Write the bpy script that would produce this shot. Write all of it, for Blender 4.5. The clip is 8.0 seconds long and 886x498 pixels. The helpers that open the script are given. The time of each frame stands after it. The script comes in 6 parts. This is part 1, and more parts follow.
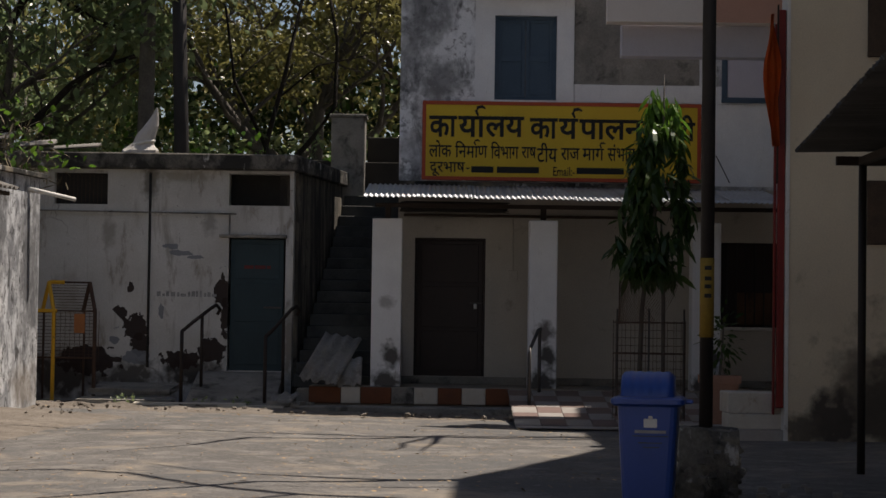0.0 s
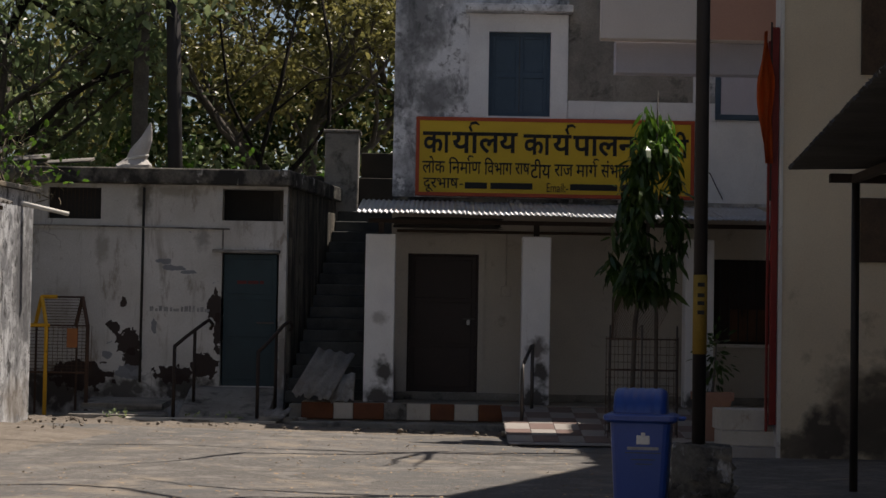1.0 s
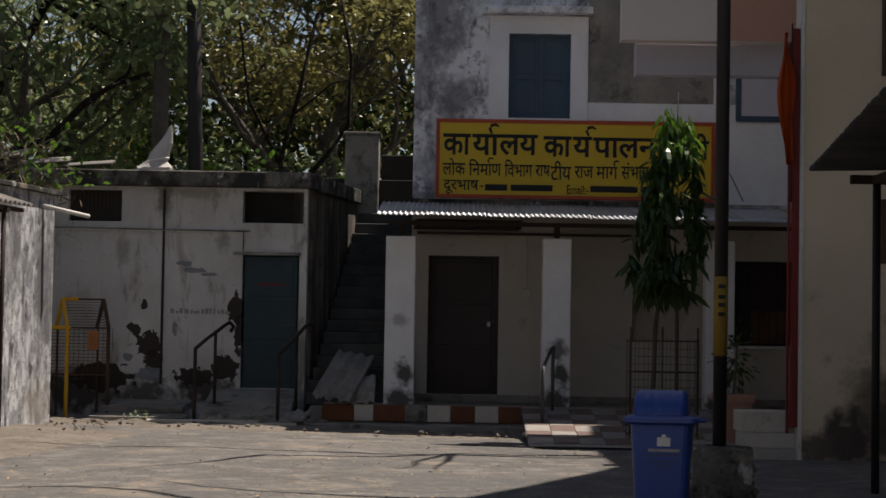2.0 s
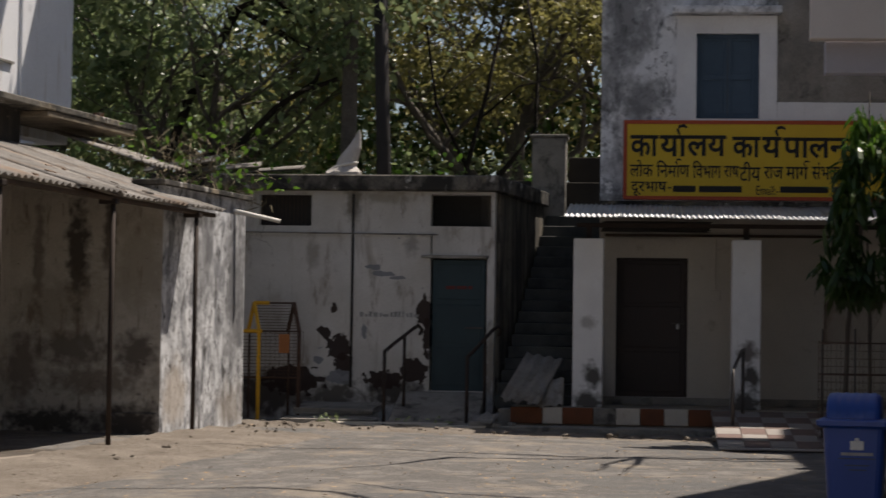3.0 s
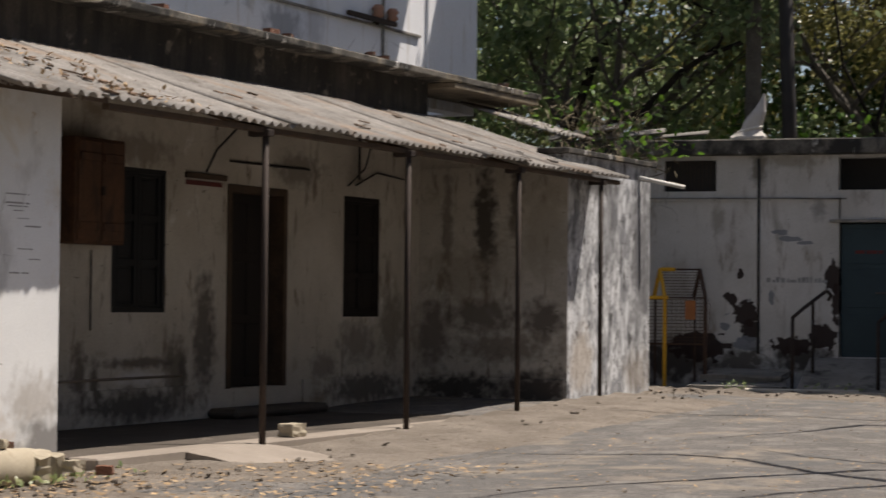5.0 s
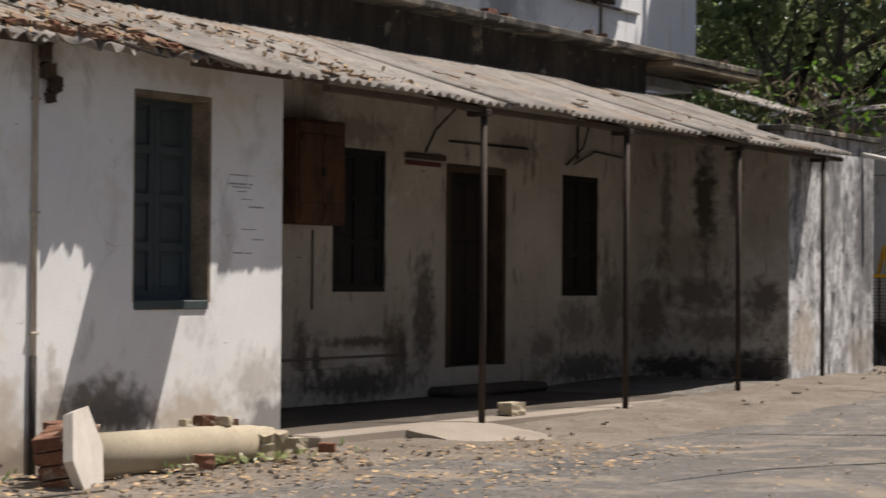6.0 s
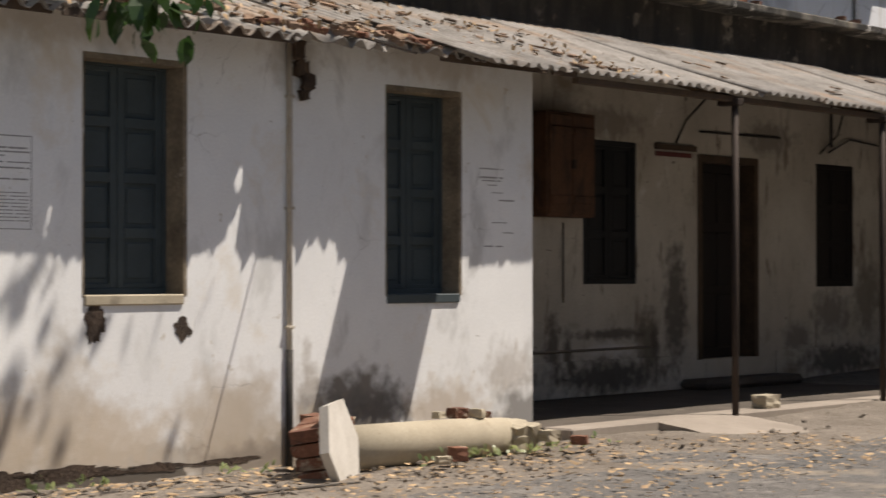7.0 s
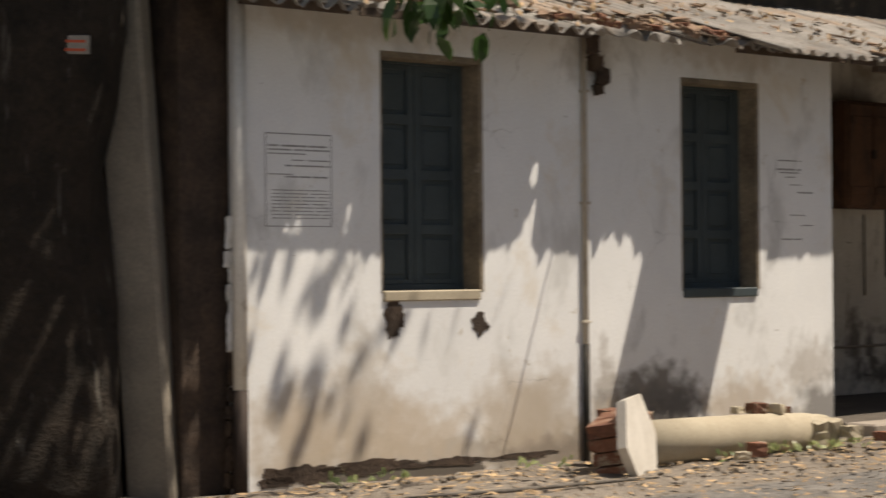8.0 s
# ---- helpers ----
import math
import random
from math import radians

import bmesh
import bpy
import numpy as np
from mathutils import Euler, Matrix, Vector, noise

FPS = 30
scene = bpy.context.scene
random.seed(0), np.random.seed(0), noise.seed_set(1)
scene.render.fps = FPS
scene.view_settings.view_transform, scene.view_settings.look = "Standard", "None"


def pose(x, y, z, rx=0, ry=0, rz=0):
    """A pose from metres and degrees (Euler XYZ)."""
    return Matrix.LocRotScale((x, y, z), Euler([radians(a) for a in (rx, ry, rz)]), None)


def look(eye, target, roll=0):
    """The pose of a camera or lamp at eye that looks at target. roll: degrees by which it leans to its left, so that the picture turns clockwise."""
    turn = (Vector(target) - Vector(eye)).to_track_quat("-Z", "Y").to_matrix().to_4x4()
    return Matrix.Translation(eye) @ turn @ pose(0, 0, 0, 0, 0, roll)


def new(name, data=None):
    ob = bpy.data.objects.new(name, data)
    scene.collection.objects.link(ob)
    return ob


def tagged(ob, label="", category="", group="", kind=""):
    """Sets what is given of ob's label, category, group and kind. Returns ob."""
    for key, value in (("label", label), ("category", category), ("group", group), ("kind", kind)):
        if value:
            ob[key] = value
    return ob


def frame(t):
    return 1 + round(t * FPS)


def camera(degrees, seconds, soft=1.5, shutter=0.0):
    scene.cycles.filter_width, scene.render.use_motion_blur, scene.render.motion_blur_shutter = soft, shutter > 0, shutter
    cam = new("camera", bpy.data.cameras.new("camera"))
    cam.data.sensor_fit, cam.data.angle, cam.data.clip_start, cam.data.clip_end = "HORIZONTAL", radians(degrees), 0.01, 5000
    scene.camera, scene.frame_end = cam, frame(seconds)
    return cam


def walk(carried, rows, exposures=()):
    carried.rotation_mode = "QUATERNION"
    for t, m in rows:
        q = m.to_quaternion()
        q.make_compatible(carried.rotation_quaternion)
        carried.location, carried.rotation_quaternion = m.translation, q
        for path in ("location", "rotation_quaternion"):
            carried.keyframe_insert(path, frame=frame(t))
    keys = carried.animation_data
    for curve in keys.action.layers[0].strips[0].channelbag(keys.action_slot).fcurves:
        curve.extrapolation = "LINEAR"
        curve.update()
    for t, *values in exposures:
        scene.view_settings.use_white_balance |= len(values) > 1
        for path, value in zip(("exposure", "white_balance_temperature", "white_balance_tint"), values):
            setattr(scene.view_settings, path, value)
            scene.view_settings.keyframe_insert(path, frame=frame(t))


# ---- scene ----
# ------------------------------------------------------------------ camera
cam = camera(24.42, 8.0, soft=1.5, shutter=0.35)
EYE = 1.3
TURNS = [  # seconds, yaw, pitch, roll
    (0.0, 0.000, 2.110, -0.812), (0.5, -0.062, 2.455, -0.956), (1.0, -0.198, 2.557, -1.008), (1.2, -0.210, 2.600, -1.000),
    (2.3, 1.305, 2.601, -0.903), (2.5, 2.524, 2.596, -0.870), (3.0, 5.630, 2.596, -0.860), (3.5, 8.011, 2.366, -0.920),
    (4.0, 10.733, 2.093, -0.612), (4.5, 13.677, 1.875, -0.500), (4.7, 15.037, 1.744, -0.520), (5.8, 21.734, 0.995, -0.498),
    (6.0, 23.060, 0.892, -0.444), (6.5, 26.484, 0.739, -0.062), (7.0, 30.072, 0.658, 0.019), (7.5, 33.707, 0.567, 0.194),
    (8.0, 38.340, 0.543, 0.436)]
EXPOSURES = [(0.0, 0.07, 6950, 14), (2.5, 0.13, 6950, 14), (4.5, 0.25, 6850, 14), (6.5, 0.32, 6800, 14), (8.0, 0.36, 7400, 12)]
walk(cam, [(t, pose(0, 0, EYE, 90 + pitch, roll, yaw)) for t, yaw, pitch, roll in TURNS], EXPOSURES)

# ------------------------------------------------------------------ light
SUN = Vector((0.38, 0.313, 1.0)).normalized()
world = bpy.data.worlds.new("sky")
scene.world = world
world.use_nodes = True
sky = world.node_tree.nodes.new("ShaderNodeTexSky")
sky.sky_type, sky.sun_disc = "NISHITA", False
sky.sun_elevation, sky.sun_rotation = math.asin(SUN.z), math.atan2(SUN.x, SUN.y)
world.node_tree.links.new(sky.outputs[0], world.node_tree.nodes["Background"].inputs[0])
world.node_tree.nodes["Background"].inputs[1].default_value = 0.066
sun = new("sun", bpy.data.lights.new("sun", "SUN"))
sun.data.energy, sun.data.angle, sun.data.color = 5.0, radians(0.55), (1.0, 0.955, 0.88)
sun.matrix_world = look(SUN * 60, (0, 0, 0))


# ------------------------------------------------------------------ materials
def ramp(nt, fac, stops):
    r = nt.nodes.new("ShaderNodeValToRGB")
    while len(r.color_ramp.elements) < len(stops):
        r.color_ramp.elements.new(0.5)
    for e, (p, c) in zip(r.color_ramp.elements, stops):
        e.position, e.color = p, (c if len(c) == 4 else (*c, 1))
    nt.links.new(fac, r.inputs[0])
    return r.outputs[0]


def mixc(nt, fac, a, b, mode="MIX"):
    m = nt.nodes.new("ShaderNodeMix")
    m.data_type, m.blend_type = "RGBA", mode
    for sock, val in ((m.inputs[0], fac), (m.inputs[6], a), (m.inputs[7], b)):
        if isinstance(val, bpy.types.NodeSocket):
            nt.links.new(val, sock)
        elif isinstance(val, (int, float)):
            sock.default_value = val
        else:
            sock.default_value = (*val, 1)
    return m.outputs[2]


def nz(nt, co, scale, detail=5, rough=0.6, dist=0.0):
    n = nt.nodes.new("ShaderNodeTexNoise")
    n.inputs["Scale"].default_value, n.inputs["Detail"].default_value = scale, detail
    n.inputs["Roughness"].default_value, n.inputs["Distortion"].default_value = rough, dist
    nt.links.new(co, n.inputs["Vector"])
    return n.outputs["Fac"]


def shifted(nt, co, off, sc=(1, 1, 1)):
    m = nt.nodes.new("ShaderNodeMapping")
    m.inputs["Location"].default_value, m.inputs["Scale"].default_value = off, sc
    nt.links.new(co, m.inputs["Vector"])
    return m.outputs[0]


def surface(name, base, alt=None, rough=0.85, scale=1.6, grain=40.0, contrast=0.25, bump=0.25, depth=0.004, metal=0.0, patches=(), each=0.0, island=0.0, spec=0.35, spots=(), cracks=0.0):
    """A worn surface: two tones at a broad scale, fine grain, and patches (colour, scale, threshold, softness, stretch)."""
    m = bpy.data.materials.new(name)
    m.use_nodes = True
    nt = m.node_tree
    b = nt.nodes["Principled BSDF"]
    co = nt.nodes.new("ShaderNodeTexCoord").outputs["Object"]
    alt = alt or tuple(c * 0.72 for c in base)
    broad = ramp(nt, nz(nt, co, scale, 6, 0.62), [(0.35, base), (0.68, alt)])
    fine = nz(nt, shifted(nt, co, (3.1, 7.7, 1.3)), grain, 4, 0.7)
    lo, hi = 1 - contrast, 1 + contrast * 0.6
    col = mixc(nt, 1.0, broad, ramp(nt, fine, [(0.25, (lo,) * 3), (0.75, (hi,) * 3)]), "MULTIPLY")
    height = fine
    for i, (c, sc, th, so, st) in enumerate(patches):
        f = nz(nt, shifted(nt, co, (11.3 * i + 2.1, 5.9 * i, 3.7 * i), st), sc, 7, 0.66, 0.3)
        k = ramp(nt, f, [(max(th - so, 0.0), (0, 0, 0)), (min(th + so, 1.0), (1, 1, 1))])
        col = mixc(nt, k, col, c)
    for i, (c, pos, size, power, *hard) in enumerate(spots):
        warp = nt.nodes.new("ShaderNodeTexNoise")
        warp.inputs["Scale"].default_value, warp.inputs["Detail"].default_value = 2.4 / max(0.25, min(size)), 6
        nt.links.new(shifted(nt, co, (i * 3.3, i * 1.7, 0)), warp.inputs["Vector"])
        vm = nt.nodes.new("ShaderNodeVectorMath")
        vm.operation = "MULTIPLY_ADD"
        nt.links.new(warp.outputs["Color"], vm.inputs[0])
        vm.inputs[1].default_value, vm.inputs[2].default_value = (1.5,) * 3, (-0.75,) * 3
        va = nt.nodes.new("ShaderNodeVectorMath")
        nt.links.new(shifted(nt, co, tuple(-p / s for p, s in zip(pos, size)), tuple(1 / s for s in size)), va.inputs[0])
        nt.links.new(vm.outputs[0], va.inputs[1])
        ln = nt.nodes.new("ShaderNodeVectorMath")
        ln.operation = "LENGTH"
        nt.links.new(va.outputs[0], ln.inputs[0])
        col = mixc(nt, ramp(nt, ln.outputs["Value"], [(0.74 if hard else 0.45, (power,) * 3), (0.78 if hard else 1.0, (0, 0, 0))]), col, c)
    if cracks:
        vo = nt.nodes.new("ShaderNodeTexVoronoi")
        vo.feature = "DISTANCE_TO_EDGE"
        vo.inputs["Scale"].default_value = cracks
        wob = nt.nodes.new("ShaderNodeTexNoise")
        wob.inputs["Scale"].default_value, wob.inputs["Detail"].default_value = cracks * 2.2, 6
        nt.links.new(co, wob.inputs["Vector"])
        nt.links.new(mixc(nt, 0.28, co, wob.outputs["Color"], "ADD"), vo.inputs["Vector"])
        line = ramp(nt, vo.outputs["Distance"], [(0.002, (0.5,) * 3), (0.008, (0, 0, 0))])
        gate = ramp(nt, nz(nt, shifted(nt, co, (4.4, 1.9, 8.8)), 0.9, 5), [(0.55, (0, 0, 0)), (0.66, (1, 1, 1))])
        col = mixc(nt, mixc(nt, 1.0, line, gate, "MULTIPLY"), col, (0.11, 0.095, 0.08))
    if each:
        inf = nt.nodes.new("ShaderNodeObjectInfo").outputs["Random"]
        col = mixc(nt, 1.0, col, ramp(nt, inf, [(0, (1 - each,) * 3), (1, (1 + each * 0.6,) * 3)]), "MULTIPLY")
    if island:
        g = nt.nodes.new("ShaderNodeNewGeometry").outputs["Random Per Island"]
        col = mixc(nt, 1.0, col, ramp(nt, g, [(0, (1 - island,) * 3), (1, (1 + island,) * 3)]), "MULTIPLY")
    nt.links.new(col, b.inputs["Base Color"])
    b.inputs["Roughness"].default_value, b.inputs["Metallic"].default_value = rough, metal
    b.inputs["Specular IOR Level"].default_value = spec
    if bump:
        bp = nt.nodes.new("ShaderNodeBump")
        bp.inputs["Strength"].default_value, bp.inputs["Distance"].default_value = bump, depth
        nt.links.new(height, bp.inputs["Height"])
        nt.links.new(bp.outputs[0], b.inputs["Normal"])
    return m


def foliage(name, c1, c2, c3, trans=0.35):
    m = bpy.data.materials.new(name)
    m.use_nodes = True
    nt = m.node_tree
    b = nt.nodes["Principled BSDF"]
    g = nt.nodes.new("ShaderNodeNewGeometry").outputs["Random Per Island"]
    co = nt.nodes.new("ShaderNodeTexCoord").outputs["Object"]
    col = mixc(nt, 0.55, ramp(nt, g, [(0, c1), (0.55, c2), (1, c3)]), ramp(nt, nz(nt, co, 0.6, 3), [(0.35, c1), (0.65, c3)]))
    nt.links.new(col, b.inputs["Base Color"])
    b.inputs["Roughness"].default_value = 0.36
    t = nt.nodes.new("ShaderNodeBsdfTranslucent")
    nt.links.new(col, t.inputs[0])
    mx = nt.nodes.new("ShaderNodeMixShader")
    mx.inputs[0].default_value = trans
    nt.links.new(b.outputs[0], mx.inputs[1])
    nt.links.new(t.outputs[0], mx.inputs[2])
    nt.links.new(mx.outputs[0], nt.nodes["Material Output"].inputs[0])
    return m


V1, VS = (1, 1, 1), (3.0, 3.0, 0.35)
BLACKISH, DAMP, MUD = (0.035, 0.033, 0.03), (0.16, 0.14, 0.115), (0.30, 0.22, 0.14)
M_ROAD = surface("road_dust", (0.185, 0.172, 0.160), (0.130, 0.121, 0.112), 0.95, 0.35, 55, 0.62, 0.9, 0.014, patches=[((0.132, 0.122, 0.112), 2.6, 0.55, 0.06, V1), ((0.218, 0.202, 0.184), 1.9, 0.56, 0.06, V1), ((0.085, 0.079, 0.073), 14.0, 0.60, 0.04, V1), ((0.27, 0.252, 0.228), 19.0, 0.62, 0.03, V1), ((0.07, 0.065, 0.06), 38.0, 0.63, 0.03, V1), ((0.31, 0.295, 0.27), 46.0, 0.65, 0.03, V1), ((0.12, 0.117, 0.113), 0.6, 0.58, 0.06, V1), ((0.25, 0.215, 0.175), 0.9, 0.60, 0.05, V1), ((0.10, 0.095, 0.09), 7.0, 0.66, 0.03, V1), ((0.36, 0.34, 0.31), 11.0, 0.68, 0.03, V1)])
M_EARTH = surface("dry_earth", (0.262, 0.226, 0.188), (0.165, 0.138, 0.112), 0.97, 1.2, 45, 0.5, 0.9, 0.02, patches=[((0.11, 0.088, 0.07), 9, 0.62, 0.05, V1), ((0.36, 0.31, 0.255), 22, 0.66, 0.03, V1)])
M_WHITEWASH = surface("whitewashed_plaster", (0.83, 0.835, 0.83), (0.73, 0.735, 0.735), 0.9, 0.8, 60, 0.10, 0.28, 0.005, cracks=1.7, patches=[((0.66, 0.60, 0.51), 1.3, 0.64, 0.08, V1), ((0.60, 0.60, 0.59), 2.4, 0.60, 0.06, (1, 1, 0.5)), ((0.56, 0.53, 0.48), 6, 0.68, 0.02, V1), ((0.26, 0.23, 0.20), 13, 0.705, 0.008, (1, 0.6, 1.6)), ((0.56, 0.50, 0.43), 3.5, 0.69, 0.008, V1)], spots=[
    ((0.33, 0.285, 0.23), (0, -4.3, 0.02), (0.5, 1.8, 0.22), 0.75), ((0.22, 0.19, 0.16), (0, -3.0, 0.05), (0.5, 0.9, 0.20), 0.8), ((0.40, 0.32, 0.24), (0, -5.1, 0.32), (0.5, 0.9, 0.35), 0.55), ((0.42, 0.35, 0.27), (0, -3.3, 0.30), (0.5, 0.5, 0.40), 0.6), ((0.33, 0.29, 0.25), (0, -2.65, 0.35), (0.5, 0.16, 0.5), 0.7), ((0.36, 0.31, 0.26), (0, -0.3, 0.5), (0.5, 0.4, 0.25), 0.5),
    ((0.46, 0.38, 0.29), (0, -5.4, 0.20), (0.5, 0.5, 0.45), 0.75), ((0.50, 0.42, 0.33), (0, -4.5, 0.18), (0.5, 0.6, 0.32), 0.7), ((0.46, 0.39, 0.31), (0, -3.5, 0.22), (0.5, 0.65, 0.45), 0.75), ((0.20, 0.18, 0.16), (0, -2.15, 0.36), (0.5, 0.60, 0.28), 0.95),
    ((0.15, 0.14, 0.13), (0, -2.0, 0.18), (0.5, 0.70, 0.30), 0.95), ((0.46, 0.38, 0.30), (0, -1.1, 0.22), (0.5, 0.6, 0.30), 0.7), ((0.22, 0.21, 0.20), (0, -0.12, 0.12), (0.5, 0.42, 0.34), 0.9), ((0.52, 0.46, 0.38), (0, -5.0, 2.95), (0.5, 1.2, 0.22), 0.6),
    # the hard-edged spot at y -4.55 paints the dark gap under the wall
    ((0.42, 0.38, 0.33), (0, -2.8, 2.85), (0.5, 0.35, 0.30), 0.6), ((0.50, 0.44, 0.37), (0, -1.2, 2.95), (0.5, 0.9, 0.20), 0.6), ((0.10, 0.085, 0.07), (0, -4.55, -0.06), (0.5, 0.95, 0.10), 0.95, 1), ((0.26, 0.22, 0.18), (0, -3.2, -0.02), (0.5, 0.7, 0.14), 0.9), ((0.44, 0.36, 0.27), (0, -2.5, 0.10), (0.5, 0.5, 0.30), 0.75), ((0.42, 0.36, 0.29), (0, -4.9, 0.45), (0.5, 0.3, 0.6), 0.5)])
# darker than the front whitewash, with dark spots at foot and top
M_VERANDA = surface("dark_cream_limewash", (0.57, 0.535, 0.475), (0.42, 0.385, 0.33), 0.92, 0.9, 45, 0.18, 0.5, 0.008, cracks=1.5, patches=[((0.24, 0.20, 0.16), 4.5, 0.62, 0.05, (1.6, 1.6, 0.35)), ((0.15, 0.13, 0.11), 7.5, 0.67, 0.015, (0.6, 0.6, 1.7)), ((0.26, 0.22, 0.17), 1.1, 0.64, 0.07, V1), ((0.62, 0.60, 0.57), 1.7, 0.66, 0.03, V1), ((0.16, 0.14, 0.12), 9, 0.71, 0.02, V1)], spots=[
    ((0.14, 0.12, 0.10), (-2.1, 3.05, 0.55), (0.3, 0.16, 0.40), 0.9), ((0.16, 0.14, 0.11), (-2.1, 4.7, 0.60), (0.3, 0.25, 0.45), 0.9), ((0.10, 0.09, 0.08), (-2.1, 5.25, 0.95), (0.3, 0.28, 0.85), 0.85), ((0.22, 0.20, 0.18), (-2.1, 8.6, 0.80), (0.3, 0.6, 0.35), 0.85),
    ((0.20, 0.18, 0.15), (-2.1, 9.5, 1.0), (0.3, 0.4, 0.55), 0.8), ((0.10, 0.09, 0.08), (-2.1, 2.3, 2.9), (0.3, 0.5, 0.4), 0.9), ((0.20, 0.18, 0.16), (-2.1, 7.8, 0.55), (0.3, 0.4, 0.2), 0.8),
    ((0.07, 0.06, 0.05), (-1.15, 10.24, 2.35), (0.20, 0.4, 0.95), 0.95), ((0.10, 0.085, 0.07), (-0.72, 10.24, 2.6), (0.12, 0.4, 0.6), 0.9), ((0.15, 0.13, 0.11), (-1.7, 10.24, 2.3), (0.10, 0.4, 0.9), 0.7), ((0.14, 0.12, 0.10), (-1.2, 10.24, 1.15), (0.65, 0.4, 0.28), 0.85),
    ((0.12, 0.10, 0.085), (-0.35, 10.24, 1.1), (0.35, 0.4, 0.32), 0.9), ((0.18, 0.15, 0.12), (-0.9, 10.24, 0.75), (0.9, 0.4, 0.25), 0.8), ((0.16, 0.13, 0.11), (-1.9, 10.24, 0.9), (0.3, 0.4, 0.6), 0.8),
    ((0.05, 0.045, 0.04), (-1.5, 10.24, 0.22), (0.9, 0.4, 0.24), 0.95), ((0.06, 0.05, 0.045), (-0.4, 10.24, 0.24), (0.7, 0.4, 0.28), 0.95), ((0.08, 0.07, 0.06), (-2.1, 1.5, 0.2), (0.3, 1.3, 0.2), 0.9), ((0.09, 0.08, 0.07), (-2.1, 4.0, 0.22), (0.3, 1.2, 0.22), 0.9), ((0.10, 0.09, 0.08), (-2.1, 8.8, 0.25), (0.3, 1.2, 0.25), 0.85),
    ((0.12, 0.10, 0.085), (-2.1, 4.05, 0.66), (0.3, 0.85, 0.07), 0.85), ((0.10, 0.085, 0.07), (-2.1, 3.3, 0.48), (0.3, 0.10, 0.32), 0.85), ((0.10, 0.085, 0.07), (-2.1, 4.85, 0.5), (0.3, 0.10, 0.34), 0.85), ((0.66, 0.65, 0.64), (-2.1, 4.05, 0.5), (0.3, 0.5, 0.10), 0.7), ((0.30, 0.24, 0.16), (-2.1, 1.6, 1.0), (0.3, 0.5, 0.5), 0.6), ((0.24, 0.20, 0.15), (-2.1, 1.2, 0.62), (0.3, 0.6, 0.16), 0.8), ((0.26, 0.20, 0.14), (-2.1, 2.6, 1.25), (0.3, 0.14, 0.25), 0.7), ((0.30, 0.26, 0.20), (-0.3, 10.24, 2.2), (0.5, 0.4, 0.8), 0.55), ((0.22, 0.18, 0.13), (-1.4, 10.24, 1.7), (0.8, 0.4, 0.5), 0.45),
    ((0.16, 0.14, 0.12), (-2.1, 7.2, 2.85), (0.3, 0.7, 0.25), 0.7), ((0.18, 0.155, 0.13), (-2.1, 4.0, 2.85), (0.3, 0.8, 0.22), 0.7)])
M_MOULD = surface("mouldy_whitewash", (0.82, 0.825, 0.84), (0.60, 0.61, 0.63), 0.92, 1.6, 55, 0.25, 0.5, 0.006, cracks=1.6, patches=[((0.24, 0.245, 0.26), 3.2, 0.53, 0.045, (1.2, 1.2, 0.6)), ((0.40, 0.40, 0.41), 8.0, 0.54, 0.05, (1.2, 1.2, 0.6)), ((0.09, 0.088, 0.088), 6.0, 0.59, 0.035, (1.4, 1.4, 0.6)), ((0.06, 0.058, 0.056), 16.0, 0.62, 0.03, V1), ((0.72, 0.72, 0.72), 7.0, 0.67, 0.02, V1), ((0.22, 0.12, 0.08), 4.5, 0.69, 0.02, V1)], spots=[((0.46, 0.38, 0.30), (0, 10.7, 0.6), (0.5, 0.5, 0.5), 0.6), ((0.30, 0.26, 0.22), (0, 12.6, 0.4), (0.5, 0.6, 0.4), 0.7), ((0.12, 0.12, 0.125), (0, 12.75, 1.9), (0.5, 0.55, 1.5), 0.75), ((0.14, 0.14, 0.145), (0, 11.6, 2.3), (0.5, 0.45, 0.9), 0.6), ((0.10, 0.095, 0.09), (0, 11.2, 2.95), (0.5, 0.9, 0.28), 0.85)])
